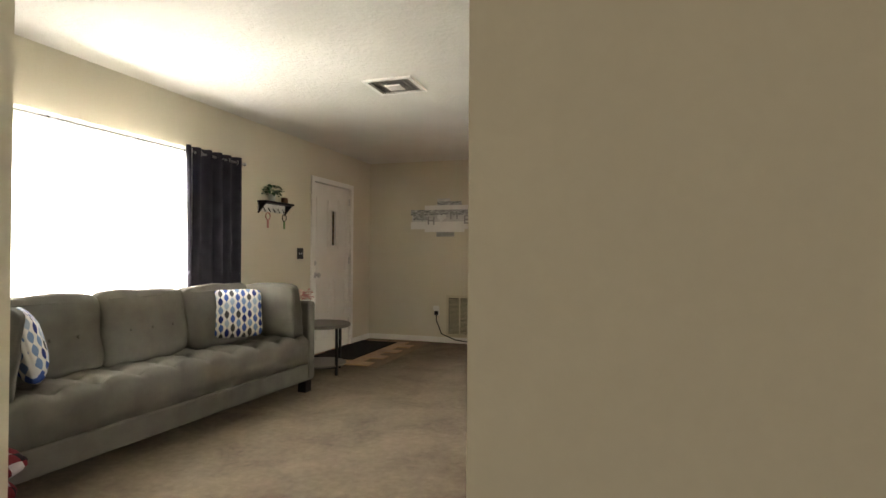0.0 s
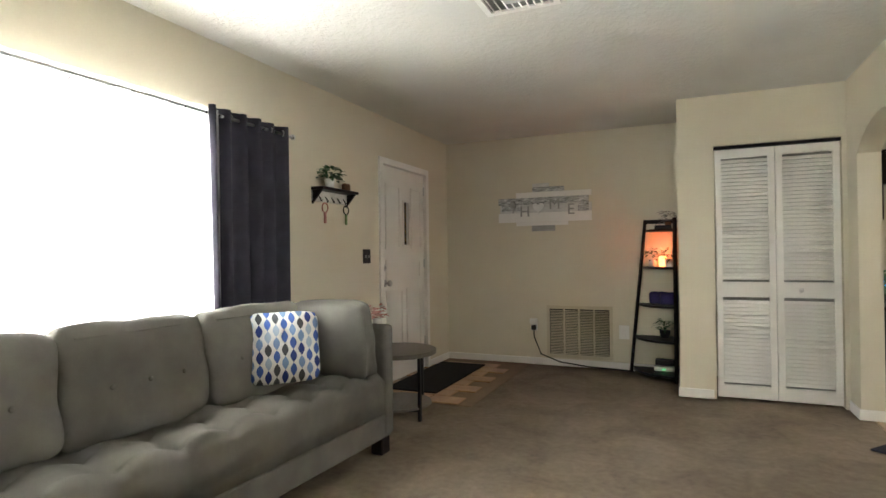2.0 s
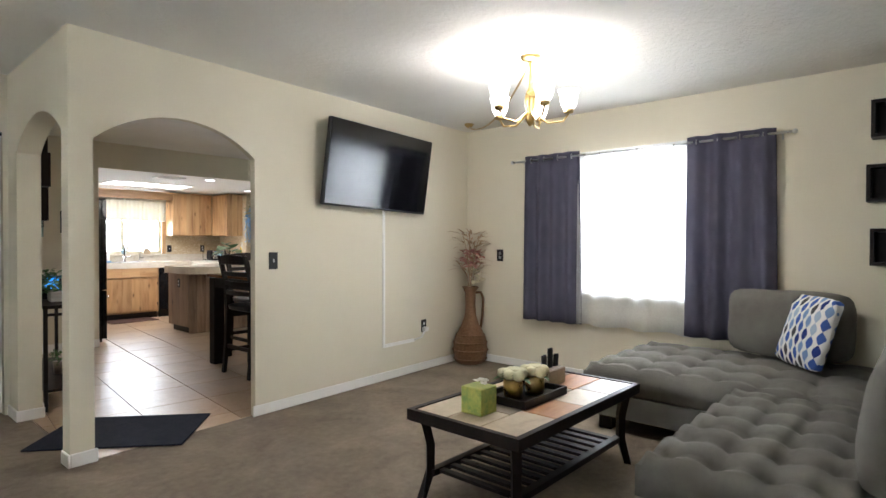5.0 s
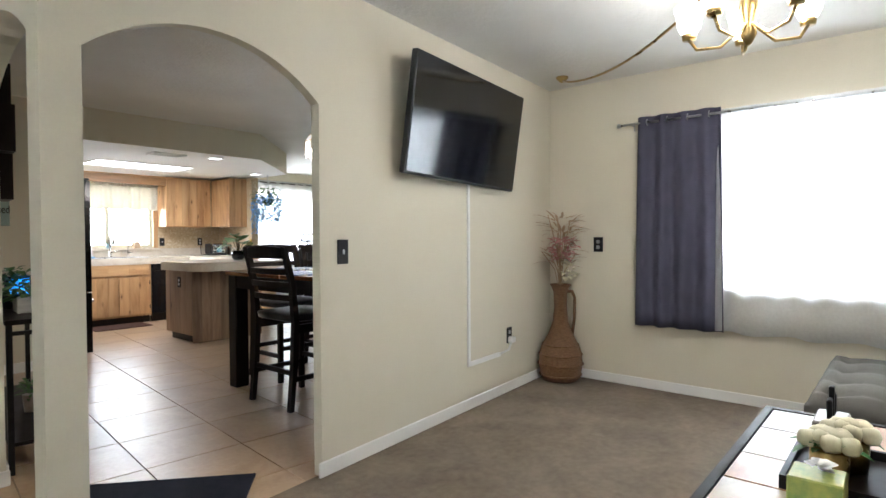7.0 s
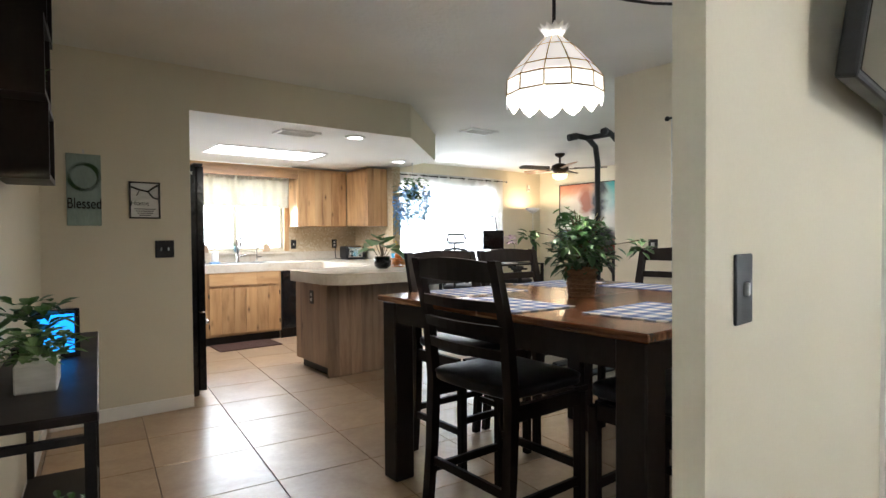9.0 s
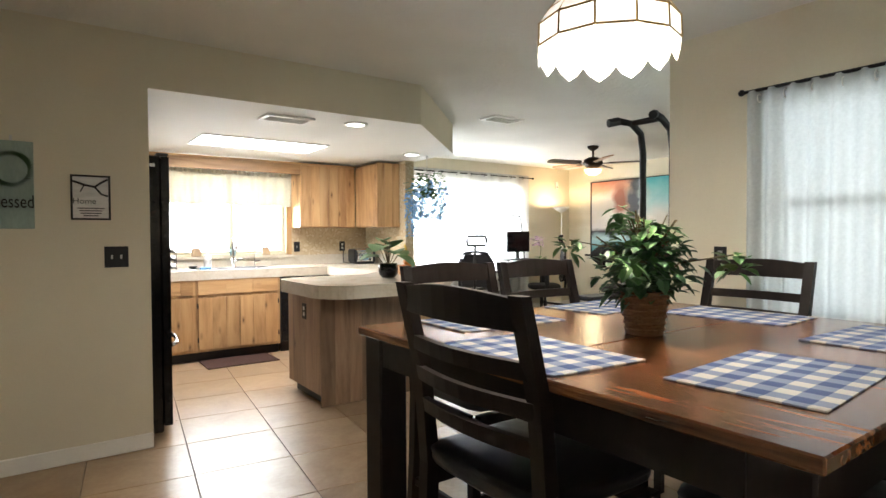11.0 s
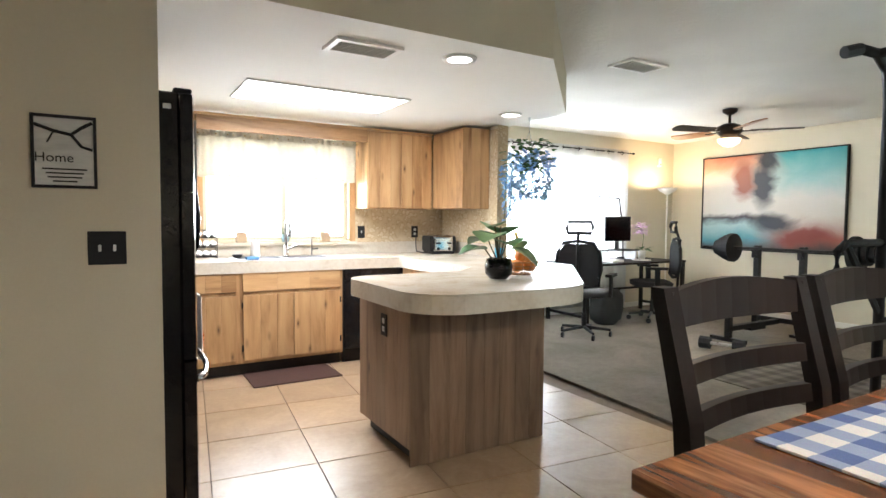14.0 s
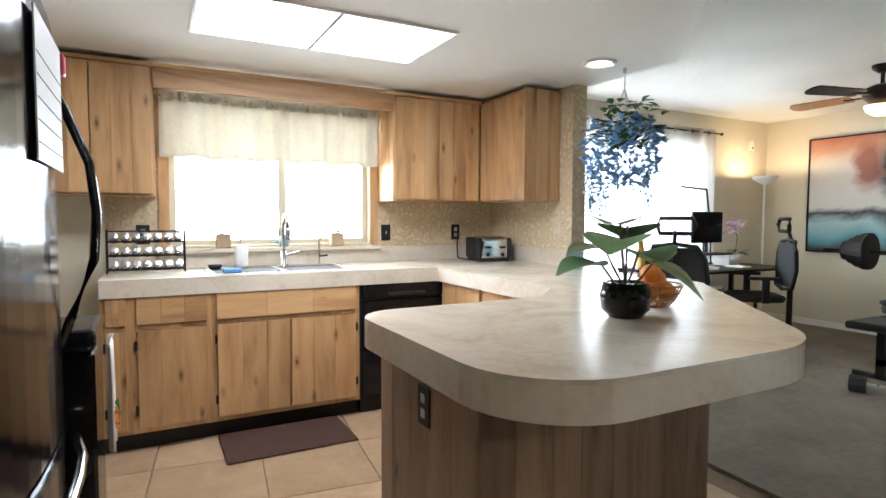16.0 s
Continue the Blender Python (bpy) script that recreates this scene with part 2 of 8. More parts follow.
M_CURTAIN2 = grain("curtain_slate", (0.06, 0.058, 0.085), (0.085, 0.082, 0.115), 6, 380, 0.9, 0, 0.3, 0.002, 0.2)
M_SHEER = sheer("sheer_white", (0.90, 0.90, 0.89), 0.72)
M_GLASS, _nt, _b = base_mat("window_glass", 0.02)
_b.inputs["Transmission Weight"].default_value, _b.inputs["IOR"].default_value = 1.0, 1.05
_b.inputs["Base Color"].default_value = (0.96, 0.98, 0.98, 1)
M_SCREEN = grain("screen_black_gloss", (0.004, 0.004, 0.006), (0.007, 0.007, 0.009), 3, 100, 0.06, 0, 0)
M_NAVY = grain("mat_navy", (0.012, 0.013, 0.022), (0.026, 0.028, 0.04), 14, 260, 0.95, 0, 0.6, 0.004, 0.1)
M_DARKMAT = grain("mat_black", (0.014, 0.012, 0.012), (0.03, 0.027, 0.026), 14, 260, 0.95, 0, 0.6, 0.004, 0.1)
M_PANEL = glow("light_panel_diffuser", (1.0, 0.98, 0.95), 7.0)
M_BULB = glow("lamp_glass_lit", (1.0, 0.92, 0.8), 9.0)

# ---------- mesh helpers ----------


def put_mesh(name, bm, mat, smooth=False):
    me = bpy.data.meshes.new(name)
    bmesh.ops.recalc_face_normals(bm, faces=bm.faces)
    bm.to_mesh(me)
    bm.free()
    for mm in mat if isinstance(mat, (list, tuple)) else [mat]:
        me.materials.append(mm)
    if smooth:
        for p in me.polygons:
            p.use_smooth = True
    return new(name, me)


def part(name, bm, mat, parent, label="", smooth=False):
    """One mesh object under a thing or a part."""
    ob = put_mesh(name, bm, mat, smooth)
    ob.parent = parent
    if parent.parent is not None or parent.type == "MESH":
        ob.matrix_parent_inverse = Matrix.Identity(4)
    if label:
        ob["label"] = label
    return ob


def thing(name, at, label, category, group="", rz=0.0):
    e = new(name)
    e.empty_display_size = 0.1
    e.matrix_world = pose(*at, 0, 0, rz)
    return tagged(e, label, category, group)


def structure(name, bm, mat, label, category):
    return tagged(put_mesh(name, bm, mat), label, category, kind="structure")


def box(bm, x0, x1, y0, y1, z0, z1, bevel=0.0, seg=1):
    r = bmesh.ops.create_cube(bm, size=1.0)
    vs = r["verts"]
    for v in vs:
        v.co = Vector(((x0 + x1) / 2 + v.co.x * (x1 - x0), (y0 + y1) / 2 + v.co.y * (y1 - y0), (z0 + z1) / 2 + v.co.z * (z1 - z0)))
    if bevel:
        es = list({e for v in vs for e in v.link_edges})
        vs = list({v for f in bmesh.ops.bevel(bm, geom=es, offset=bevel, segments=seg, profile=0.5, affect="EDGES")["faces"] for v in f.verts} | {v for v in vs if v.is_valid})
    return vs


def bx(x0, x1, y0, y1, z0, z1, bevel=0.0, seg=1):
    bm = bmesh.new()
    box(bm, x0, x1, y0, y1, z0, z1, bevel, seg)
    return bm


def boxes(*rows):
    bm = bmesh.new()
    for r in rows:
        box(bm, *r)
    return bm


def turn_verts(vs, m):
    for v in vs:
        v.co = m @ v.co


def cyl(bm, at, r, h, seg=24, r2=None, axis="z"):
    """A cylinder or cone from its base centre along an axis."""
    g = bmesh.ops.create_cone(bm, cap_ends=True, segments=seg, radius1=r, radius2=r if r2 is None else r2, depth=h)
    m = {"z": Matrix.Identity(4), "x": pose(0, 0, 0, 0, 90, 0), "y": pose(0, 0, 0, -90, 0, 0)}[axis]
    turn_verts(g["verts"], Matrix.Translation(at) @ m @ Matrix.Translation((0, 0, h / 2)))
    return g["verts"]


def lathe(bm, profile, seg=28, at=(0, 0, 0)):
    """Turns rows of (radius, height) about the z axis."""
    rings = []
    for r, z in profile:
        if r < 1e-5:
            rings.append([bm.verts.new((at[0], at[1], at[2] + z))])
        else:
            rings.append([bm.verts.new((at[0] + r * math.cos(2 * math.pi * k / seg), at[1] + r * math.sin(2 * math.pi * k / seg), at[2] + z)) for k in range(seg)])
    for a, b in zip(rings, rings[1:]):
        for k in range(seg):
            q = (k + 1) % seg
            if len(a) == 1 and len(b) > 1:
                bm.faces.new((a[0], b[k], b[q]))
            elif len(b) == 1 and len(a) > 1:
                bm.faces.new((a[k], a[q], b[0]))
            elif len(a) > 1:
                bm.faces.new((a[k], a[q], b[q], b[k]))
    return bm


def prism(bm, pts, z0, z1):
    """A flat outline of (x, y) drawn up from z0 to z1."""
    lo = [bm.verts.new((x, y, z0)) for x, y in pts]
    hi = [bm.verts.new((x, y, z1)) for x, y in pts]
    n = len(pts)
    bm.faces.new(lo[::-1])
    bm.faces.new(hi)
    for k in range(n):
        bm.faces.new((lo[k], lo[(k + 1) % n], hi[(k + 1) % n], hi[k]))
    return lo + hi


def tube(bm, pts, r, seg=8, closed=False, r_end=None):
    """A round bar along a path of points."""
    pts = [Vector(p) for p in pts]
    n = len(pts)
    rings = []
    up = Vector((0, 0, 1))
    for k, p in enumerate(pts):
        if closed:
            d = (pts[(k + 1) % n] - pts[k - 1]).normalized()
        else:
            d = (pts[min(k + 1, n - 1)] - pts[max(k - 1, 0)]).normalized()
        s = d.cross(up if abs(d.z) < 0.95 else Vector((1, 0, 0))).normalized()
        u = s.cross(d).normalized()
        rr = r if r_end is None else r + (r_end - r) * k / max(1, n - 1)
        rings.append([bm.verts.new(p + rr * (math.cos(2 * math.pi * j / seg) * s + math.sin(2 * math.pi * j / seg) * u)) for j in range(seg)])
    rng = range(n) if closed else range(n - 1)
    for k in rng:
        a, b = rings[k], rings[(k + 1) % n]
        for j in range(seg):
            q = (j + 1) % seg
            bm.faces.new((a[j], a[q], b[q], b[j]))
    if not closed:
        bm.faces.new(rings[0][::-1])
        bm.faces.new(rings[-1])
    return bm


def rounded(points, radii, seg=6):
    """An outline with its corners rounded."""
    out = []
    n = len(points)
    for k in range(n):
        p, a, b = Vector(points[k]), Vector(points[k - 1]), Vector(points[(k + 1) % n])
        r = radii[k]
        if r <= 0:
            out.append(tuple(p))
            continue
        u, w = (a - p).normalized(), (b - p).normalized()
        half = u.angle(w) / 2
        t = r / math.tan(half)
        c = p + (u + w).normalized() * (r / math.sin(half))
        s, e = p + u * t, p + w * t
        a0, a1 = math.atan2(s.y - c.y, s.x - c.x), math.atan2(e.y - c.y, e.x - c.x)
        da = (a1 - a0 + math.pi) % (2 * math.pi) - math.pi
        out += [(c.x + r * math.cos(a0 + da * i / seg), c.y + r * math.sin(a0 + da * i / seg)) for i in range(seg + 1)]
    return out


def wall_run(axis, n0, n1, a0, a1, z0, z1, openings=()):
    """A wall of real thickness n0..n1 along an axis from a0 to a1, with rectangular openings (a, b, low, high) right through it."""
    bm = bmesh.new()

    def add(a, b, lo, hi):
        if b - a > 1e-4 and hi - lo > 1e-4:
            if axis == "x":
                box(bm, a, b, n0, n1, lo, hi)
            else:
                box(bm, n0, n1, a, b, lo, hi)

    at = a0
    for a, b, lo, hi in sorted(openings):
        add(at, a, z0, z1)
        add(a, b, z0, lo)
        add(a, b, hi, z1)
        at = b
    add(at, a1, z0, z1)
    return bm


def arch_head(bm, axis, n0, n1, a0, a1, spring, rise, top, seg=16):
    """The wall over an opening with a shallow arch."""
    pts = [(a0, top), (a0, spring)]
    w = (a1 - a0) / 2
    rad = (w * w + rise * rise) / (2 * rise)
    half = math.asin(w / rad)
    for k in range(1, seg):
        q = -half + 2 * half * k / seg
        pts.append(((a0 + a1) / 2 + rad * math.sin(q), spring + rise - rad + rad * math.cos(q)))
    pts += [(a1, spring), (a1, top)]
    f = (lambda a, n, z: (a, n, z)) if axis == "x" else (lambda a, n, z: (n, a, z))
    lo = [bm.verts.new(f(a, n0, z)) for a, z in pts]
    hi = [bm.verts.new(f(a, n1, z)) for a, z in pts]
    n = len(pts)
    bm.faces.new(lo)
    bm.faces.new(hi[::-1])
    for k in range(n):
        bm.faces.new((lo[k], lo[(k + 1) % n], hi[(k + 1) % n], hi[k]))
    return bm


# ---------- plan (metres) ----------
H = 2.44
XW = -1.88          # west living wall
YN = 7.53           # entry wall
XE = 5.5           # east living wall
YTV0, YTV1 = 5.2, 5.3  # wall with the television
XP = 1.72          # end of that wall
XD = 1.86           # west dining wall
YC = 6.635          # closet front
YK = 9.10           # wall beside the refrigerator
YS = 11.95          # sink wall
ZK = 2.13           # dropped kitchen ceiling
XO = 5.75           # dining window wall and carpet edge
XOE, YON = 10.3, 12.35  # office walls
T = 0.12

# floors
TVM = Matrix.Translation((XP, YTV0, 0)) @ pose(0, 0, 0, 0, 0, 4.0) @ Matrix.Translation((-XP, -YTV0, 0))


def on_tv_wall(ob):
    """Turns what was built along x onto the television wall, which runs 4 degrees askew."""
    ob.matrix_basis = TVM @ ob.matrix_basis
    return ob


WDM = Matrix.Translation((XD, 6.38, 0)) @ pose(0, 0, 0, 0, 0, -6.2) @ Matrix.Translation((-XD, -6.38, 0))


def on_west_wall(ob):
    """Turns what was built along y onto the west dining wall, which runs 6.2 degrees askew."""
    ob.matrix_basis = WDM @ ob.matrix_basis
    return ob


def living_floor():
    bm = bmesh.new()
    edge = YTV0 + 0.028
    prism(bm, [(XW - T, -1.6), (XE + T, -1.6), (XE + T, edge + 0.07 * (XE + T - XP)), (1.79, edge + 0.007), (1.79, YN + T), (XW - T, YN + T)], -0.12, 0.0)
    return bm


structure("floor_living", living_floor(), M_CARPET, "greige cut-pile carpet with worn traffic marks", "carpet floor")
structure("floor_kitchen", boxes((1.79, XO, 5.26, YS + 0.4, -0.12, -0.012), (XO, 6.1, 7.45, YS, -0.12, -0.012)), M_GROUT, "brown grout bed under the tan floor tiles", "tile floor")


def carpet_edge(y):
    """The x of the office carpet's edge, which runs a little askew."""
    return XO + 0.072 * max(0.0, y - 7.45)


bm = bmesh.new()
prism(bm, [(XO, 5.31), (XOE + T, 5.31), (XOE + T, YON + T), (carpet_edge(YS), YON + T), (carpet_edge(YS), YS), (XO, 7.45)], -0.125, 0.006)
structure("floor_office", bm, M_CARPET2, "grey-beige office carpet with a bound edge", "carpet floor")
# walls
structure("wall_west", wall_run("y", XW - 0.15, XW, -1.6, YN + T, 0, H, [(2.45, 4.15, 0.85, 1.95), (5.98, 6.98, 0, 2.02)]), M_WALL, "cream painted wall with a window and the entry door", "wall")
structure("wall_north_entry", wall_run("x", YN, YN + T, XW, 0.56, 0, H), M_WALL, "cream painted entry wall", "wall")
bm = wall_run("x", YC, YC + 0.1, 0.56, XP, 0, H, [(0.83, 1.69, 0, 2.03)])
box(bm, 0.56, 0.66, YC + 0.1, YN + T, 0, H)
box(bm, 0.66, XP, YN, YN + T, 0, H)
structure("wall_closet", bm, M_WALL, "cream painted closet wall round a bifold door", "wall")
bm = bmesh.new()
box(bm, XP, 1.845, YTV0, YTV1, 0, H)
arch_head(bm, "x", YTV0, YTV0 + 0.055, 1.845, 2.885, 1.835, 0.195, H)
box(bm, 2.885, XE + 0.06, YTV0, YTV0 + 0.055, 0, H)
on_tv_wall(structure("wall_television", bm, M_WALL, "cream painted wall with an arched opening", "wall"))
bm = bmesh.new()
arch_head(bm, "y", XP, XD, YTV1, 6.38, 1.86, 0.19, H)
prism(bm, [(XP, 6.38), (XD, 6.38), (XD + 0.1086 * (YK + 0.05 - 6.38), YK + 0.05), (XP, YK + 0.05)], 0, H)
structure("wall_dining_west", bm, M_WALL, "cream painted wall with a second arched opening", "wall")
structure("wall_east_living", wall_run("y", XE, XE + 0.15, 0.74, 5.6, 0, H, [(3.12, 4.08, 0.8, 2.0)]), M_WALL, "cream painted wall with a curtained window", "wall")
structure("wall_dining_south", wall_run("x", 5.47, 5.57, XE + 0.15, XOE, 0, H), M_WALL, "plain cream painted wall", "wall")
# the gap in the hall's unseen back wall is invented, to admit the fill lamp
structure("wall_south", boxes((1.388, XE + 0.15, 0.74, 0.86, 0, H), (XW, 0.82, 0.74, 0.86, 0, H), (0.82, 1.388, 0.74, 0.86, 2.2, H), (0.2, 0.75, -1.6, -1.5, 0, H), (1.75, 2.3, -1.6, -1.5, 0, H), (0.75, 1.75, -1.6, -1.5, 0, 0.8), (0.75, 1.75, -1.6, -1.5, 2.1, H), (0.2, 0.32, -1.5, 0.74, 0, H), (2.2, 2.32, -1.5, 0.74, 0, H)), M_WALL, "cream painted wall with the hallway opening", "wall")
structure("wall_fridge", wall_run("x", YK, YK + T, XD, 3.035, 0, H), M_WALL, "cream painted wall beside the refrigerator", "wall")
structure("wall_kitchen_west", boxes((2.22, 2.34, YK + T, YS, 0, H)), M_WALL, "cream painted kitchen side wall", "wall")
structure("wall_sink", wall_run("x", YS, YS + 0.15, 2.22, 6.05, 0, H, [(3.55, 4.88, 1.05, 1.98)]), M_WALL, "kitchen wall with a window over the sink", "wall")
structure("wall_stub", boxes((5.95, 6.06, 10.95, YS + 0.15, 0, H)), M_WALL, "short wall at the end of the wall cabinets", "wall")
structure("wall_office_north", wall_run("x", YON, YON + 0.15, 6.06, XOE, 0, H, [(6.35, 9.0, 0.75, 2.0)]), M_WALL, "cream office wall with a wide window", "wall")
structure("wall_office_east", boxes((XOE, XOE + T, YTV1, YON + 0.15, 0, H)), M_WALL, "cream office wall behind a large painting", "wall")
structure("wall_dining_east", wall_run("y", XO, XO + 0.14, 5.6, 7.45, 0, H, [(6.06, 6.89, 0.8, 2.0)]), M_WALL, "cream dining wall with a tall window", "wall")
# ceilings
structure("ceiling", boxes((XW - 0.15, XE + 0.15, -1.6, YTV1, H, H + 0.15), (XW - 0.15, XD, YTV1, YN + T, H, H + 0.15), (XD, XOE + T, YTV1, YON + 0.15, H, H + 0.15)), M_CEIL, "white knockdown-textured ceiling", "ceiling")
bm = bmesh.new()
prism(bm, [(3.035, YK), (4.96, YK), (6.08, 10.2), (6.1, 11.2), (6.06, YS), (2.34, YS), (2.34, YK + T), (3.035, YK + T)], ZK, H)
structure("ceiling_kitchen", bm, [M_CEIL_SMOOTH, M_WALL], "smooth white dropped kitchen ceiling with cream sides", "ceiling")
me = bpy.data.objects["ceiling_kitchen"].data
for p in me.polygons:
    if abs(p.normal.z) < 0.5:
        p.material_index = 1

# ---------- soft shapes ----------


def soft_box(bm, at, size, rz=0.0, rx=0.0, ry=0.0, puff=0.0, axis=0, n=6, sharp=5.0, wobble=0.012, seed=0):
    """A stuffed block with rounded edges; puff thins it towards its rim across the given axis."""
    g = bmesh.ops.create_cube(bm, size=2.0)
    vs0 = g["verts"]
    es = list({e for v in vs0 for e in v.link_edges})
    before = set(bm.verts) - set(vs0)
    bmesh.ops.subdivide_edges(bm, edges=es, cuts=n, use_grid_fill=True)
    m = Matrix.Translation(at) @ pose(0, 0, 0, rx, ry, rz)
    vs = [v for v in bm.verts if v not in before]
    for v in vs:
        p = v.co.copy()
        r = (abs(p.x) ** sharp + abs(p.y) ** sharp + abs(p.z) ** sharp) ** (1 / sharp)
        q = p / r
        o = [k for k in range(3) if k != axis]
        if puff:
            q[axis] *= 1 - puff * max(abs(q[o[0]]), abs(q[o[1]])) ** 3
        w = noise.noise(Vector(p) * 1.7 + Vector((seed * 3.1, seed * 1.7, 0)))
        q = q * (1 + wobble * w * 3)
        v.co = m @ Vector((q.x * size[0] / 2, q.y * size[1] / 2, q.z * size[2] / 2))
    return vs


def tufted(bm, x0, x1, y0, y1, z0, z1, cols, rows, depth=0.03, step=0.035, edge=0.07):
    """An upholstered seat block whose top is drawn down at rows of buttons."""
    nx, ny = max(2, round((x1 - x0) / step)), max(2, round((y1 - y0) / step))
    pts = []
    for i in range(cols):
        for j in range(rows):
            pts.append((x0 + (x1 - x0) * (i + 0.5) / cols, y0 + (y1 - y0) * (j + 0.5) / rows))
    grid = []
    for i in range(nx + 1):
        row = []
        for j in range(ny + 1):
            x, y = x0 + (x1 - x0) * i / nx, y0 + (y1 - y0) * j / ny
            e = min(x - x0, x1 - x, y - y0, y1 - y)
            z = z1
            if e < edge:
                z -= edge * (1 - math.sqrt(max(0, 1 - (1 - e / edge) ** 2)))
            for px, py in pts:
                d = math.hypot(x - px, y - py)
                if d < 0.25:
                    z -= depth * math.exp(-((d / 0.05) ** 2)) + 0.35 * depth * math.exp(-((d / 0.11) ** 2))
            fx = (x - x0) / (x1 - x0) * cols
            fy = (y - y0) / (y1 - y0) * rows
            z -= depth * 0.3 * (math.exp(-(((fx % 1) - 0.5) / 0.09) ** 2) + math.exp(-(((fy % 1) - 0.5) / 0.09) ** 2)) * min(1, e / edge)
            row.append(bm.verts.new((x, y, z)))
        grid.append(row)
    for i in range(nx):
        for j in range(ny):
            bm.faces.new((grid[i][j], grid[i + 1][j], grid[i + 1][j + 1], grid[i][j + 1]))
    rim = [grid[i][0] for i in range(nx + 1)] + [grid[nx][j] for j in range(1, ny + 1)] + [grid[i][ny] for i in range(nx - 1, -1, -1)] + [grid[0][j] for j in range(ny - 1, 0, -1)]
    low = [bm.verts.new((v.co.x, v.co.y, z0)) for v in rim]
    for k in range(len(rim)):
        q = (k + 1) % len(rim)
        bm.faces.new((rim[q], rim[k], low[k], low[q]))
    bm.faces.new(low[::-1])
    return bm


def soft(at, size, **kw):
    bm = bmesh.new()
    soft_box(bm, at, size, **kw)
    return bm


def drape(y0, y1, z0, z1, fold, waves, axis="y", n_at=0.0, phase=0.0, flare=0.0, zs=14, hem=0.0):
    """A hanging cloth with folds, of slight thickness, in the plane n = n_at."""
    bm = bmesh.new()
    nu = max(24, int(waves * 12))
    rings = []
    for side in (0, 1):
        g = []
        for k in range(zs + 1):
            v = k / zs
            row = []
            for i in range(nu + 1):
                u = i / nu
                a = u * waves * 2 * math.pi + phase
                w = fold * (0.75 + 0.25 * math.sin(a * 0.37 + 1.3)) * (0.55 + 0.45 * v)
                n = n_at + w * math.sin(a + 0.25 * math.sin(v * 3 + u * 4)) + side * 0.004
                c = y0 + (y1 - y0) * (u + flare * (u - 0.5) * v)
                z = z1 + (z0 - z1) * v - hem * v * (0.5 + 0.5 * math.sin(a * 0.5))
                row.append(bm.verts.new((n, c, z) if axis == "y" else (c, n, z)))
            g.append(row)
        rings.append(g)
        for k in range(zs):
            for i in range(nu):
                f = (g[k][i], g[k][i + 1], g[k + 1][i + 1], g[k + 1][i])
                bm.faces.new(f if side else f[::-1])
    a, b = rings
    for k in range(zs):
        for i in (0, nu):
            bm.faces.new((a[k][i], a[k + 1][i], b[k + 1][i], b[k][i]))
    for i in range(nu):
        for k in (0, zs):
            bm.faces.new((a[k][i], a[k][i + 1], b[k][i + 1], b[k][i]))
    return bm


def ring(bm, at, r, thick, axis="y", seg=14):
    pts = []
    for k in range(seg):
        q = 2 * math.pi * k / seg
        c, s = r * math.cos(q), r * math.sin(q)
        pts.append((at[0] + c, at[1], at[2] + s) if axis == "y" else (at[0], at[1] + c, at[2] + s))
    tube(bm, pts, thick, 6, True)
    return bm


def leaf(bm, base, tip, width, bend=0.15, segs=3):
    """One pointed leaf with a fold along its rib."""
    b, t = Vector(base), Vector(tip)
    d = t - b
    s = d.cross(Vector((0, 0, 1)))
    s = s.normalized() if s.length > 1e-4 else Vector((1, 0, 0))
    u = s.cross(d).normalized()
    rows = []
    for k in range(segs + 1):
        f = k / segs
        w = width * math.sin(math.pi * min(0.97, 0.08 + 0.9 * f)) * 0.5
        c = b + d * f - u * 0 + Vector((0, 0, -bend * d.length * f * f))
        rows.append((bm.verts.new(c - s * w + u * w * 0.3), bm.verts.new(c), bm.verts.new(c + s * w + u * w * 0.3)))
    for p, q in zip(rows, rows[1:]):
        bm.faces.new((p[0], p[1], q[1], q[0]))
        bm.faces.new((p[1], p[2], q[2], q[1]))


def bush(rnd, at, radius, height, count, length, width, droop=0.3):
    """A spray of leaves on thin stems about a centre."""
    bm = bmesh.new()
    for _ in range(count):
        a, e = rnd.uniform(0, 2 * math.pi), rnd.uniform(0.0, 1.0)
        r = radius * rnd.uniform(0.15, 1.0) * (0.6 + 0.4 * math.sin(math.pi * e))
        p = Vector((at[0] + r * math.cos(a), at[1] + r * math.sin(a), at[2] + height * e))
        d = Vector((math.cos(a) * rnd.uniform(0.5, 1), math.sin(a) * rnd.uniform(0.5, 1), rnd.uniform(-droop, 0.6)))
        d.rotate(Euler((0, 0, rnd.uniform(-0.7, 0.7))))
        leaf(bm, p, p + d.normalized() * length * rnd.uniform(0.6, 1.2), width * rnd.uniform(0.7, 1.2), 0.2)
    return bm


def stems(rnd, at, radius, height, count, r=0.003):
    bm = bmesh.new()
    for _ in range(count):
        a = rnd.uniform(0, 2 * math.pi)
        q = radius * rnd.uniform(0.2, 0.9)
        h = height * rnd.uniform(0.5, 1)
        tube(bm, [at, (at[0] + q * 0.3 * math.cos(a), at[1] + q * 0.3 * math.sin(a), at[2] + h * 0.6), (at[0] + q * math.cos(a), at[1] + q * math.sin(a), at[2] + h)], r, 5)
    return bm


def leaf_mat(name, lo, hi):
    m = grain(name, lo, hi, 30, 200, 0.45, 0, 0.1)
    nt = m.node_tree
    b = nt.nodes["Principled BSDF"]
    b.inputs["Subsurface Weight"].default_value = 0.0
    return m


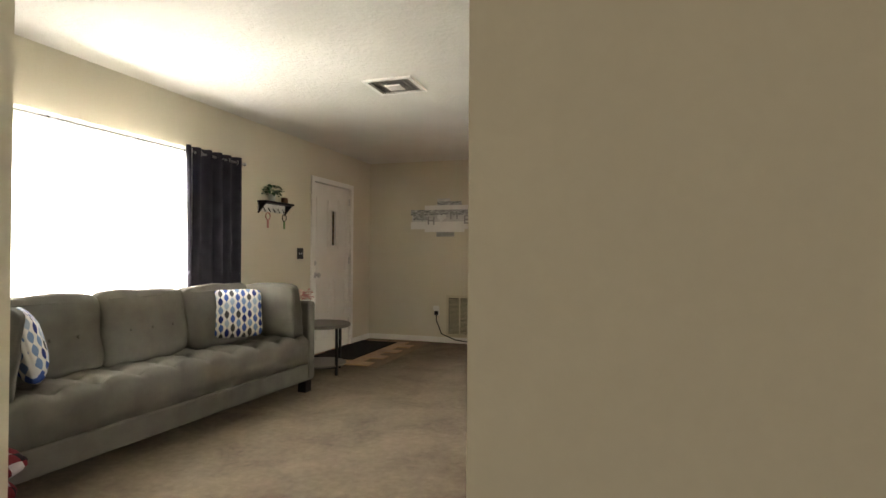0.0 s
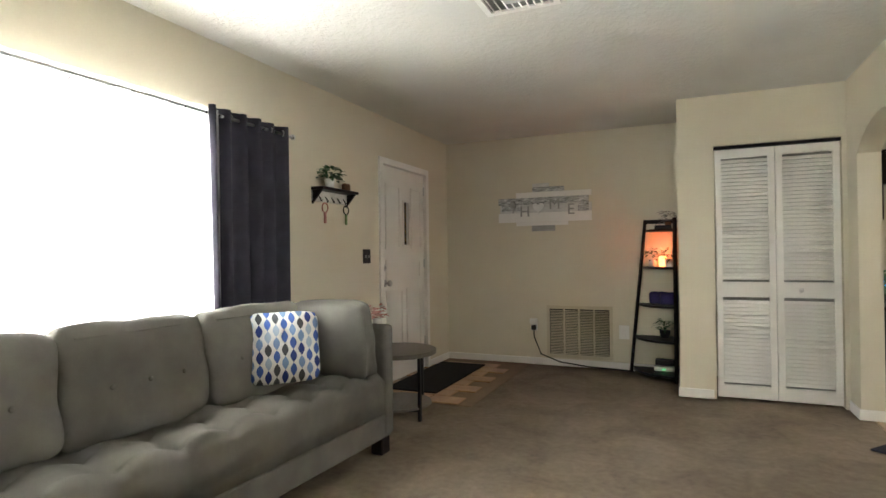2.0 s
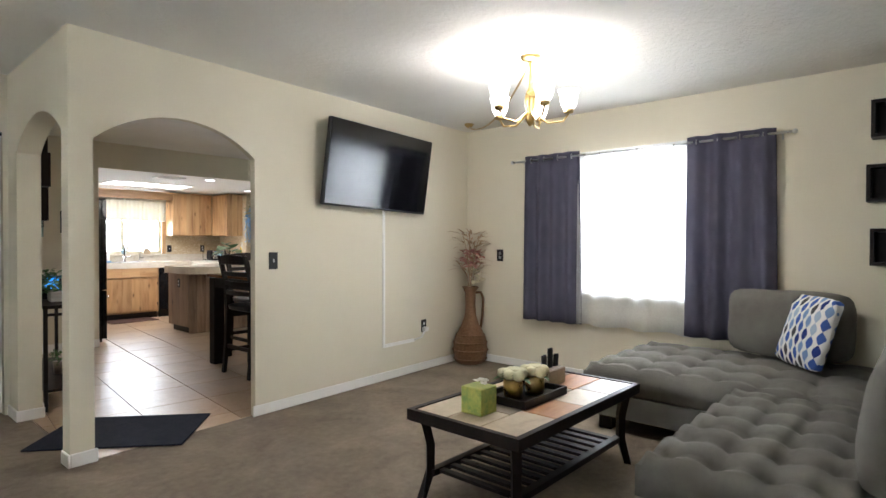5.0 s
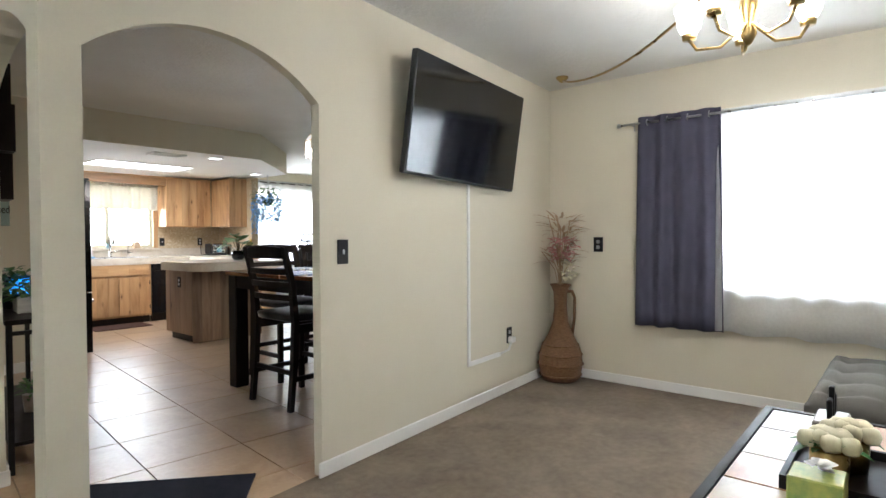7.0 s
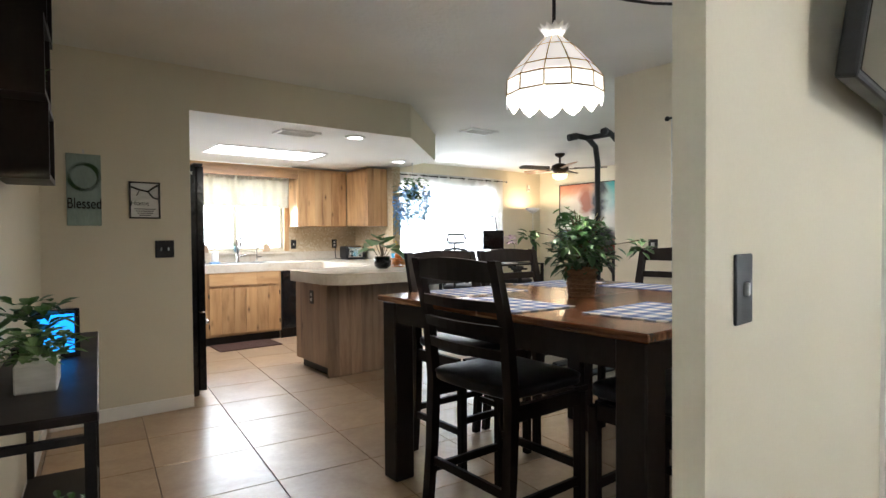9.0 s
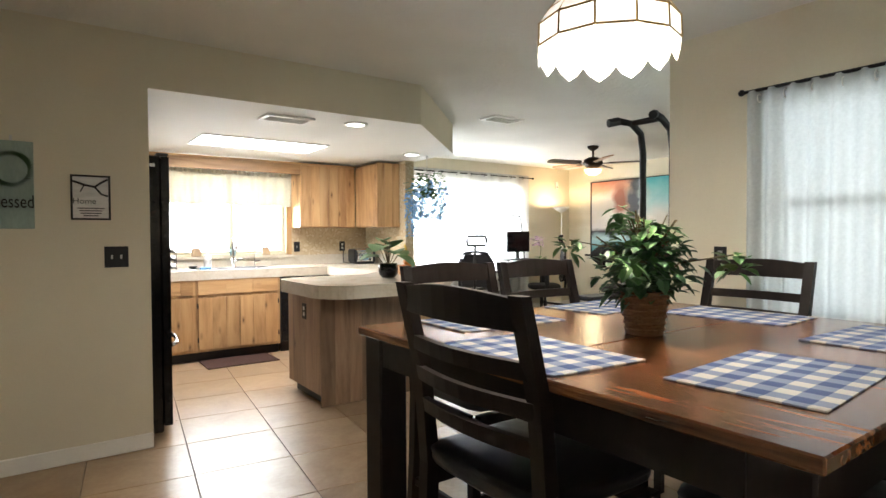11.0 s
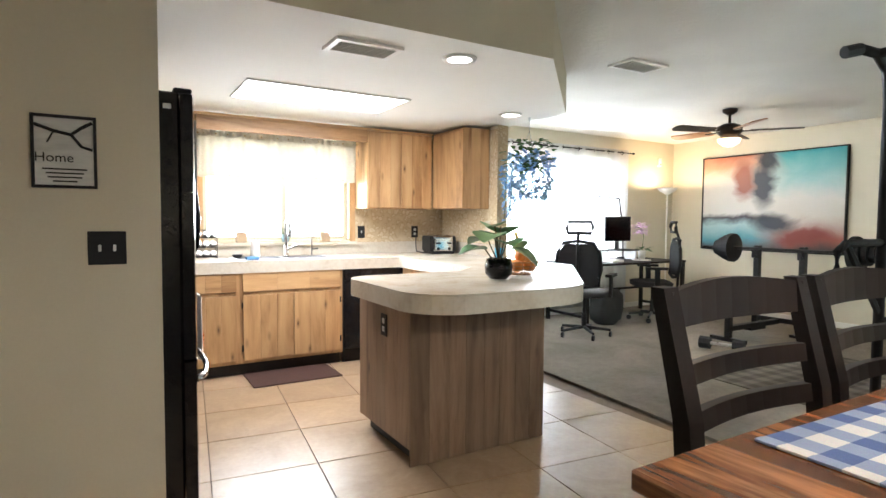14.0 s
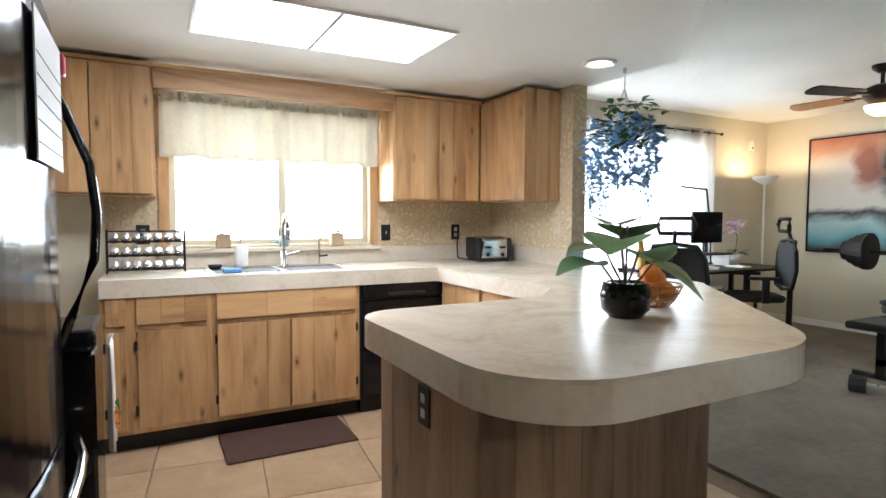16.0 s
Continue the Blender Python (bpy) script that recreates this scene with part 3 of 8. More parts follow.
def checks(name, a, b, c, size, axes=(0, 1)):
    """Woven gingham: bands in two directions laid over one another."""
    m, nt, bs = base_mat(name, 0.9, 0, 0.1)
    v = tex_coord(nt)
    sep = nt.nodes.new("ShaderNodeSeparateXYZ")
    nt.links.new(v.outputs[0], sep.inputs[0])
    outs = []
    for k in axes:
        mu = nt.nodes.new("ShaderNodeMath")
        mu.operation, mu.inputs[1].default_value = "MULTIPLY", 1 / size
        nt.links.new(sep.outputs[k], mu.inputs[0])
        fr = nt.nodes.new("ShaderNodeMath")
        fr.operation = "FRACT"
        nt.links.new(mu.outputs[0], fr.inputs[0])
        gt = nt.nodes.new("ShaderNodeMath")
        gt.operation, gt.inputs[1].default_value = "GREATER_THAN", 0.5
        nt.links.new(fr.outputs[0], gt.inputs[0])
        outs.append(gt.outputs[0])
    ad = nt.nodes.new("ShaderNodeMath")
    ad.operation = "ADD"
    nt.links.new(outs[0], ad.inputs[0])
    nt.links.new(outs[1], ad.inputs[1])
    ha = nt.nodes.new("ShaderNodeMath")
    ha.operation, ha.inputs[1].default_value = "MULTIPLY", 0.5
    nt.links.new(ad.outputs[0], ha.inputs[0])
    r = ramp(nt, ((0.0, a), (0.5, b), (1.0, c)))
    nt.links.new(ha.outputs[0], r.inputs[0])
    n = noise_node(nt, v, 300, 2)
    mx = nt.nodes.new("ShaderNodeMix")
    mx.data_type, mx.blend_type = "RGBA", "MULTIPLY"
    mx.inputs["Factor"].default_value = 0.35
    nt.links.new(r.outputs[0], mx.inputs["A"])
    nt.links.new(n.outputs["Color"], mx.inputs["B"])
    nt.links.new(mx.outputs["Result"], bs.inputs["Base Color"])
    add_bump(nt, bs, n.outputs["Fac"], 0.4, 0.002)
    return m


def ogee_print(name, scale, cols):
    """Cushion print: staggered pointed ovals in several blues on off-white."""
    m, nt, bs = base_mat(name, 0.9, 0, 0.1)
    v = tex_coord(nt, (scale, scale, scale), (0, 0, 0), "Generated")
    sep = nt.nodes.new("ShaderNodeSeparateXYZ")
    nt.links.new(v.outputs[0], sep.inputs[0])

    def op(kind, a, b=None):
        n = nt.nodes.new("ShaderNodeMath")
        n.operation = kind
        for k, q in enumerate((a, b)):
            if q is None:
                continue
            if isinstance(q, (int, float)):
                n.inputs[k].default_value = q
            else:
                nt.links.new(q, n.inputs[k])
        return n.outputs[0]

    u = op("MULTIPLY", sep.outputs[1], 1.0)
    w = op("MULTIPLY", sep.outputs[2], 0.62)
    row = op("FLOOR", u)
    w2 = op("ADD", w, op("MULTIPLY", op("MODULO", row, 2.0), 0.5))
    fu = op("ABSOLUTE", op("SUBTRACT", op("FRACT", u), 0.5))
    fw = op("ABSOLUTE", op("SUBTRACT", op("FRACT", w2), 0.5))
    lim = op("MULTIPLY", op("COSINE", op("MULTIPLY", fw, 3.1416)), 0.40)
    inside = op("LESS_THAN", fu, lim)
    cell = nt.nodes.new("ShaderNodeCombineXYZ")
    nt.links.new(row, cell.inputs[0])
    nt.links.new(op("FLOOR", w2), cell.inputs[1])
    wn2 = nt.nodes.new("ShaderNodeTexWhiteNoise")
    nt.links.new(cell.outputs[0], wn2.inputs["Vector"])
    r = ramp(nt, tuple((k / len(cols), c) for k, c in enumerate(cols)))
    r.color_ramp.interpolation = "CONSTANT"
    nt.links.new(wn2.outputs["Value"], r.inputs[0])
    mx = nt.nodes.new("ShaderNodeMix")
    mx.data_type = "RGBA"
    mx.inputs["A"].default_value = (0.62, 0.61, 0.58, 1)
    nt.links.new(inside, mx.inputs["Factor"])
    nt.links.new(r.outputs[0], mx.inputs["B"])
    nt.links.new(mx.outputs["Result"], bs.inputs["Base Color"])
    v2 = tex_coord(nt)
    n = noise_node(nt, v2, 400, 2)
    add_bump(nt, bs, n.outputs["Fac"], 0.4, 0.002)
    return m


def lettering(name, text, size, depth, mat, parent, m, align="CENTER"):
    """Raised letters in the built-in font, turned into a mesh."""
    cu = bpy.data.curves.new(name, "FONT")
    cu.body, cu.size, cu.extrude, cu.align_x = text, size, depth, align
    tmp = bpy.data.objects.new(name, cu)
    scene.collection.objects.link(tmp)
    bpy.context.view_layer.update()
    me = bpy.data.meshes.new_from_object(tmp.evaluated_get(bpy.context.evaluated_depsgraph_get()))
    bpy.data.objects.remove(tmp)
    me.materials.clear()
    me.materials.append(mat)
    ob = new(name, me)
    ob.parent = parent
    ob.matrix_basis = m
    return ob


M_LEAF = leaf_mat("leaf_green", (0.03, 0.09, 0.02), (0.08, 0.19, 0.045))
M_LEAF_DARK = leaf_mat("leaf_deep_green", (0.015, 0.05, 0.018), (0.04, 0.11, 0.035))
M_LEAF_PALE = leaf_mat("leaf_pale_green", (0.10, 0.19, 0.06), (0.20, 0.32, 0.12))
M_STEM = grain("stem_brown", (0.06, 0.045, 0.02), (0.12, 0.09, 0.04), 20, 100, 0.7)
M_WHITE = grain("ceramic_white", (0.70, 0.69, 0.66), (0.78, 0.77, 0.74), 8, 100, 0.25, 0, 0.03)
M_GREY = grain("grey_wash_wood", (0.22, 0.22, 0.21), (0.48, 0.47, 0.45), 6, 60, 0.7, 0, 0.2, 0.002, 0.3, (0.25, 1, 1))
M_WHITEWASH = grain("whitewash_wood", (0.44, 0.43, 0.41), (0.76, 0.75, 0.72), 5, 60, 0.7, 0, 0.2, 0.002, 0.3, (0.25, 1, 1))
M_IRON = grain("black_iron", (0.012, 0.012, 0.012), (0.03, 0.028, 0.027), 12, 150, 0.5, 0.6, 0.1)
M_WICKER = grain("wicker_brown", (0.10, 0.05, 0.022), (0.24, 0.13, 0.065), 40, 160, 0.75, 0, 0.6, 0.006, 0.3, (1, 1, 3))
M_DRIED = grain("dried_flower", (0.30, 0.20, 0.12), (0.48, 0.34, 0.22), 20, 120, 0.9)
M_PINK = grain("petal_pink", (0.42, 0.17, 0.16), (0.62, 0.32, 0.28), 20, 120, 0.8)
M_CREAM = grain("petal_cream", (0.62, 0.56, 0.36), (0.78, 0.73, 0.52), 20, 120, 0.8)
M_WAX = grain("candle_wax", (0.62, 0.50, 0.26), (0.74, 0.62, 0.36), 8, 90, 0.5)
M_GRILLE = grain("grille_beige", (0.50, 0.44, 0.31), (0.58, 0.52, 0.38), 6, 90, 0.45)
M_GRILLE_DARK = grain("duct_shadow_grey", (0.05, 0.045, 0.038), (0.09, 0.08, 0.07), 6, 90, 0.8)
M_TAUPE = grain("weathered_grey_wood", (0.10, 0.085, 0.07), (0.21, 0.185, 0.155), 6, 70, 0.5, 0, 0.15, 0.002, 0.4, (1, 0.2, 1))
M_PRINT = ogee_print("cushion_print_blue", 9.0, ((0.02, 0.035, 0.16), (0.16, 0.24, 0.40), (0.06, 0.06, 0.065), (0.05, 0.10, 0.32), (0.30, 0.37, 0.46)))
rnd = random.Random(7)

# ---------- living room: baseboards, doors, windows ----------


def baseboard(name, x0, x1, y0, y1, h=0.075):
    bm = bx(x0, x1, y0, y1, 0.0, h, 0.004)
    return structure(name, bm, M_TRIM, "low white painted baseboard", "baseboard")


baseboard("baseboard", XW, 0.56, YN - 0.014, YN)
baseboard("baseboard", XW, XW + 0.014, 6.99, YN - 0.014)
baseboard("baseboard", XW, XW + 0.014, 0.86, 5.97)
baseboard("baseboard", 0.546, 0.56, YC - 0.014, YN - 0.014)
baseboard("baseboard", 0.56, 0.81, YC - 0.014, YC)
baseboard("baseboard", 1.71, XP, YC - 0.014, YC)
baseboard("baseboard", XP - 0.014, XP, 6.38, YC - 0.014)
baseboard("baseboard", XP - 0.014, XD + 0.014, 6.366, 6.38)
baseboard("baseboard", XP - 0.014, XP, YTV0 - 0.014, YTV1 + 0.014)
on_tv_wall(baseboard("baseboard", XP, 1.859, YTV0 - 0.014, YTV0))
on_tv_wall(baseboard("baseboard", 2.861, XE, YTV0 - 0.014, YTV0))
baseboard("baseboard", XE - 0.014, XE, 0.86, 5.44)
on_west_wall(baseboard("baseboard", XD, XD + 0.014, 6.4, YK - 0.02, 0.09))
baseboard("baseboard", XD + 0.32, 3.035, YK - 0.014, YK, 0.09)
baseboard("baseboard", XOE - 0.014, XOE, YTV1, YON)
baseboard("baseboard", 6.06, XOE - 0.014, YON - 0.014, YON)
on_tv_wall(baseboard("baseboard", 2.9, 5.46, YTV0 + 0.055, YTV0 + 0.069, 0.09))

# entry door in its frame
t = tagged(new("door_1"), "white panelled entry door with a narrow leaded pane, closed", "door", kind="structure")
for y0, y1, z0, z1 in ((5.97, 6.03, 0, 2.07), (6.94, 7.0, 0, 2.07), (6.03, 6.94, 2.01, 2.07)):
    part("casing", bx(XW - 0.1, XW + 0.018, y0, y1, z0, z1, 0.004), M_TRIM, t)
slab = part("slab", wall_run("y", XW - 0.06, XW - 0.02, 6.033, 6.937, 0.01, 2.005, [(6.475, 6.575, 1.285, 1.70)]), M_TRIM, t)
for y0, y1, z0, z1 in ((6.12, 6.41, 1.24, 1.85), (6.64, 6.87, 1.24, 1.85), (6.12, 6.45, 0.18, 0.86), (6.53, 6.85, 0.18, 0.86), (6.12, 6.85, 0.95, 1.14)):
    part("moulding", boxes((XW - 0.021, XW - 0.013, y0, y1, z0, z0 + 0.02), (XW - 0.021, XW - 0.013, y0, y1, z1 - 0.02, z1), (XW - 0.021, XW - 0.013, y0, y0 + 0.02, z0, z1), (XW - 0.021, XW - 0.013, y1 - 0.02, y1, z0, z1)), M_TRIM, t)
pane = part("pane", bx(XW - 0.045, XW - 0.035, 6.475, 6.575, 1.285, 1.70), M_SCREEN, t, "dark leaded glass")
part("pane_frame", boxes((XW - 0.021, XW - 0.006, 6.46, 6.475, 1.27, 1.715), (XW - 0.021, XW - 0.006, 6.575, 6.59, 1.27, 1.715), (XW - 0.021, XW - 0.006, 6.475, 6.575, 1.70, 1.715), (XW - 0.021, XW - 0.006, 6.475, 6.575, 1.27, 1.285)), M_TRIM, t)
bm = bmesh.new()
for k in range(5):
    tube(bm, [(XW - 0.03, 6.48, 1.31 + 0.08 * k), (XW - 0.03, 6.525, 1.35 + 0.08 * k), (XW - 0.03, 6.57, 1.31 + 0.08 * k)], 0.003, 5)
part("leading", bm, M_BRASS, t)
bm = bmesh.new()
lathe(bm, [(0, 0), (0.032, 0), (0.032, 0.01), (0.012, 0.014), (0.012, 0.035), (0.027, 0.045), (0.029, 0.06), (0.018, 0.072), (0, 0.074)], 18)
turn_verts(bm.verts, Matrix.Translation((XW - 0.02, 6.10, 0.93)) @ pose(0, 0, 0, 0, 90, 0))
part("door_knob", bm, M_STEEL, t, "satin nickel knob", True)
bm = bmesh.new()
lathe(bm, [(0, 0), (0.03, 0), (0.028, 0.012), (0.014, 0.014), (0.012, 0.024), (0, 0.025)], 18)
turn_verts(bm.verts, Matrix.Translation((XW - 0.02, 6.09, 1.07)) @ pose(0, 0, 0, 0, 90, 0))
part("deadbolt", bm, M_STEEL, t, "satin nickel deadbolt", True)
for z in (0.25, 1.05, 1.8):
    part("hinge", bx(XW - 0.022, XW - 0.006, 6.928, 6.945, z, z + 0.09, 0.003), M_STEEL, t)

# closet bifold with louvres
t = tagged(new("door_2"), "white louvred bifold closet door, closed", "closet door", kind="structure")
louvre = bmesh.new()
box(louvre, -0.168, 0.168, -0.0165, 0.0165, -0.003, 0.003)
turn_verts(louvre.verts, pose(0, 0, 0, 49, 0, 0))
lm = bpy.data.meshes.new("louvre")
louvre.to_mesh(lm)
louvre.free()
lm.materials.append(M_TRIM)
for leaf_at in (1.048, 1.472):
    x0, x1 = leaf_at - 0.209, leaf_at + 0.209
    fr = part("leaf_frame", boxes((x0, x0 + 0.045, YC + 0.02, YC + 0.05, 0.02, 2.0), (x1 - 0.045, x1, YC + 0.02, YC + 0.05, 0.02, 2.0), (x0 + 0.045, x1 - 0.045, YC + 0.021, YC + 0.049, 0.02, 0.12), (x0 + 0.045, x1 - 0.045, YC + 0.021, YC + 0.049, 1.93, 2.0), (x0 + 0.045, x1 - 0.045, YC + 0.021, YC + 0.049, 0.82, 0.94)), M_TRIM, t)
    for lo, hi in ((0.135, 0.81), (0.955, 1.92)):
        for k in range(int((hi - lo) / 0.03)):
            s = new("slat", lm)
            s.parent = t
            s.matrix_basis = pose(leaf_at, YC + 0.035, lo + 0.015 + 0.03 * k)
part("head_track", bx(0.832, 1.688, YC + 0.012, YC + 0.06, 2.004, 2.027), M_IRON, t, "dark head track")
bm = bmesh.new()
lathe(bm, [(0, 0), (0.008, 0), (0.007, 0.012), (0.016, 0.02), (0.014, 0.028), (0, 0.03)], 14)
turn_verts(bm.verts, Matrix.Translation((1.42, YC + 0.02, 0.88)) @ pose(0, 0, 0, 90, 0, 0))
part("knob", bm, M_WHITE, t, "small white knob", True)
# added grey sheet; its tone gives the shade seen between the louvres
part("backing", bx(0.84, 1.68, YC + 0.075, YC + 0.082, 0.01, 2.02), M_GREY, t)


def window(name, axis, n_in, n_out, a0, a1, z0, z1, label, mullions=(), rails=(), frame_mat=None):
    """Window frame, sash bars and panes in an opening."""
    fm = frame_mat or M_TRIM
    w = tagged(new(name), label, "window", kind="structure")
    mid = (n_in + n_out) / 2

    def b(a, c, lo, hi, d0, d1):
        return bx(a, c, d0, d1, lo, hi, 0.003) if axis == "x" else bx(d0, d1, a, c, lo, hi, 0.003)

    lo_n, hi_n = mid - 0.03, mid + 0.03
    for q in ((a0, a1, z0, z0 + 0.04), (a0, a1, z1 - 0.04, z1), (a0, a0 + 0.04, z0 + 0.04, z1 - 0.04), (a1 - 0.04, a1, z0 + 0.04, z1 - 0.04)):
        part("window_frame", b(*q, lo_n, hi_n), fm, w)
    for m_ in mullions:
        part("mullion", b(m_ - 0.025, m_ + 0.025, z0 + 0.04, z1 - 0.04, lo_n + 0.004, hi_n - 0.004), fm, w)
    for r_ in rails:
        part("rail", b(a0 + 0.04, a1 - 0.04, r_ - 0.025, r_ + 0.025, lo_n + 0.006, hi_n - 0.006), fm, w)
    cuts = [a0 + 0.04] + [q for m_ in mullions for q in (m_ - 0.025, m_ + 0.025)] + [a1 - 0.04]
    for k in range(0, len(cuts), 2):
        p = part("pane", b(cuts[k], cuts[k + 1], z0 + 0.04, z1 - 0.04, mid - 0.003, mid + 0.003), M_GLASS, w)
        p.visible_shadow = False
    s = 0.03 if n_in < n_out else -0.03
    sill = sorted((n_in - s, mid))
    part("window_sill", b(a0, a1, z0 - 0.012, z0 + 0.008, sill[0], sill[1]), fm, w)
    return w


window("window_1", "y", XW, XW - 0.15, 2.45, 4.15, 0.85, 1.95, "wide white living-room window behind sheer curtains", (3.3,), ())
window("window_2", "y", XE, XE + 0.15, 3.12, 4.08, 0.8, 2.0, "white window behind a sheer curtain", (), (1.33,))
window("window_3", "x", YS, YS + 0.15, 3.55, 4.88, 1.05, 1.98, "tan-framed sliding window over the sink", (4.26,), (), M_GRILLE)
window("window_4", "x", YON, YON + 0.15, 6.35, 9.0, 0.75, 2.0, "wide white office window behind sheer curtains", (7.2, 8.1), ())
window("window_5", "y", XO, XO + 0.14, 6.06, 6.89, 0.8, 2.0, "tall white dining window behind sheer curtains", (), (1.42,))

M_SKYCARD = glow("bright_overcast_backdrop", (0.95, 0.98, 1.0), 4.0)
M_GARDEN = glow("hazy_garden_backdrop", (0.62, 0.74, 0.72), 1.0)
for q, mt in (((-2.9, -2.88, 0.5, 6.0, -0.5, 3.2), M_SKYCARD), ((XE + 0.5, XE + 0.52, 2.6, 4.7, 0, 2.6), M_SKYCARD), ((2.6, 5.8, YS + 0.8, YS + 0.82, 0.3, 2.6), M_SKYCARD), ((6.1, 10.2, YON + 0.7, YON + 0.72, 0.0, 2.8), M_SKYCARD)):
    structure("backdrop", bx(*q), mt, "bright hazy daylight outside the window", "backdrop")


def curtain(name, label, axis, n, a0, a1, z0, z1, fold, waves, mat, phase=0.0, flare=0.0, ring_n=5, ring_mat=None, hem=0.0, group=""):
    """A curtain on grommets: the cloth and its metal rings."""
    at = (n, (a0 + a1) / 2, z0) if axis == "y" else ((a0 + a1) / 2, n, z0)
    c = tagged(new(name), label, "curtain", group)
    c.location = at
    off = Matrix.Translation(at).inverted()
    bm = drape(a0, a1, z0, z1, fold, waves, axis, n, phase, flare, hem=hem)
    turn_verts(bm.verts, off)
    part("cloth", bm, mat, c, smooth=True)
    for k in range(ring_n):
        a = a0 + (a1 - a0) * (k + 0.5) / ring_n
        bm = bmesh.new()
        p = (n, a, z1 - 0.045) if axis == "y" else (a, n, z1 - 0.045)
        ring(bm, p, 0.022, 0.004, axis)
        turn_verts(bm.verts, off)
        part("grommet", bm, ring_mat or M_STEEL, c, smooth=True)
    return c


def rod(axis, n, wall, a0, a1, z, mat, label):
    r = tagged(new("curtain_rod"), label, "curtain rod")
    mid = (a0 + a1) / 2
    r.location = (n, mid, z) if axis == "y" else (mid, n, z)
    inv = Matrix.Translation(r.location).inverted()

    def P(a, m_, zz):
        return (m_, a, zz) if axis == "y" else (a, m_, zz)

    bm = tube(bmesh.new(), [P(a0, n, z), P(a1, n, z)], 0.009, 10)
    turn_verts(bm.verts, inv)
    part("pole", bm, mat, r, smooth=True)
    for a in (a0, a1):
        bm = bmesh.new()
        bmesh.ops.create_uvsphere(bm, u_segments=12, v_segments=8, radius=0.018)
        turn_verts(bm.verts, inv @ Matrix.Translation(P(a, n, z)))
        part("finial", bm, mat, r, smooth=True)
    for a in (a0 + 0.09, a1 - 0.09):
        bm = tube(bmesh.new(), [P(a, n, z), P(a, wall, z), P(a, wall, z - 0.04)], 0.006, 8)
        turn_verts(bm.verts, inv)
        part("bracket", bm, mat, r)
    return r


rod("y", XW + 0.09, XW + 0.004, 1.75, 4.68, 1.985, M_STEEL, "brushed nickel curtain rod over the living-room window")
curtain("curtain", "charcoal grommet curtain drawn to the window's side", "y", XW + 0.09, 3.95, 4.62, 0.12, 2.03, 0.062, 5.5, M_CURTAIN, 0.3, -0.06, 6, group="living-room curtains")
curtain("curtain", "charcoal grommet curtain drawn to the window's side", "y", XW + 0.09, 1.85, 2.63, 0.12, 2.03, 0.062, 6, M_CURTAIN, 1.1, -0.04, 6, group="living-room curtains")
curtain("sheer_curtain", "white sheer curtain glowing with daylight", "y", XW + 0.07, 2.55, 4.05, 0.3, 2.02, 0.022, 9, M_SHEER, 0.5, 0, 8)
XR2 = XE - 0.09
rod("y", XR2, XE - 0.004, 2.4, 4.81, 2.04, M_STEEL, "brushed nickel curtain rod over the east window")
curtain("curtain", "slate-grey grommet curtain ending above the floor", "y", XR2, 4.08, 4.66, 0.5, 2.085, 0.04, 4, M_CURTAIN2, 0.2, 0.08, 4, group="east window curtains")
curtain("curtain", "slate-grey grommet curtain ending above the floor", "y", XR2, 2.52, 3.14, 0.5, 2.085, 0.04, 4, M_CURTAIN2, 1.4, 0.06, 4, group="east window curtains")
curtain("sheer_curtain", "white sheer curtain glowing with daylight, short", "y", XE - 0.055, 3.05, 4.16, 0.51, 2.07, 0.018, 6, M_SHEER, 0.5, 0, 5, hem=0.02)

# entry tiles
et = tagged(structure("floor_entry", bx(XW, -0.93, 5.72, YN, 0.0, 0.004), M_GROUT, "brown grout bed of the entry tiles", "tile floor"))
tm = bpy.data.meshes.new("entry_tile")
bm = bx(-0.143, 0.143, -0.098, 0.098, 0, 0.009, 0.003)
bm.to_mesh(tm)
bm.free()
tm.materials.append(M_TILE_ENTRY)
for j in range(9):
    for i in range(4):
        x, y = XW + 0.09 + 0.3 * i + (0.15 if j % 2 else 0.0), 5.82 + 0.2 * j
        if x + 0.143 < -0.9 and y < YN - 0.11:
            o = new("tile", tm)
            o.parent = et
            o.matrix_basis = pose(x, y, 0.0035)

# ---------- living room: things ----------


def throw_pillow(at, rz, tilt, size, label):
    p = tagged(put_mesh("throw_pillow", soft((0, 0, 0), (0.16, size, size), puff=0.72, axis=0, n=9, sharp=9, wobble=0.01), M_PRINT, True), label, "pillow", "printed throw pillows")
    p.matrix_world = Matrix.Translation(at) @ pose(0, 0, 0, 0, tilt, rz)
    return p


s = thing("sofa", (-1.03, 4.66, 0), "long grey-green tweed sofa with a button-tufted bench seat", "sofa", rz=-3.0)
part("base", bx(-0.74, -0.01, -2.72, -0.012, 0.1, 0.25, 0.015, 2), M_SOFA, s)
bm = bmesh.new()
tufted(bm, -0.56, 0.0, -2.6, -0.105, 0.253, 0.515, 3, 10, 0.055)
part("seat", bm, M_SOFA, s, smooth=True)
part("back_frame", bx(-0.74, -0.565, -2.72, -0.012, 0.252, 0.78, 0.04, 3), M_SOFA, s)
for y0, y1 in ((-0.10, 0.0), (-2.73, -2.62)):
    part("arm", bx(-0.735, 0.0, y0, y1, 0.11, 0.77, 0.025, 3), M_SOFA, s)
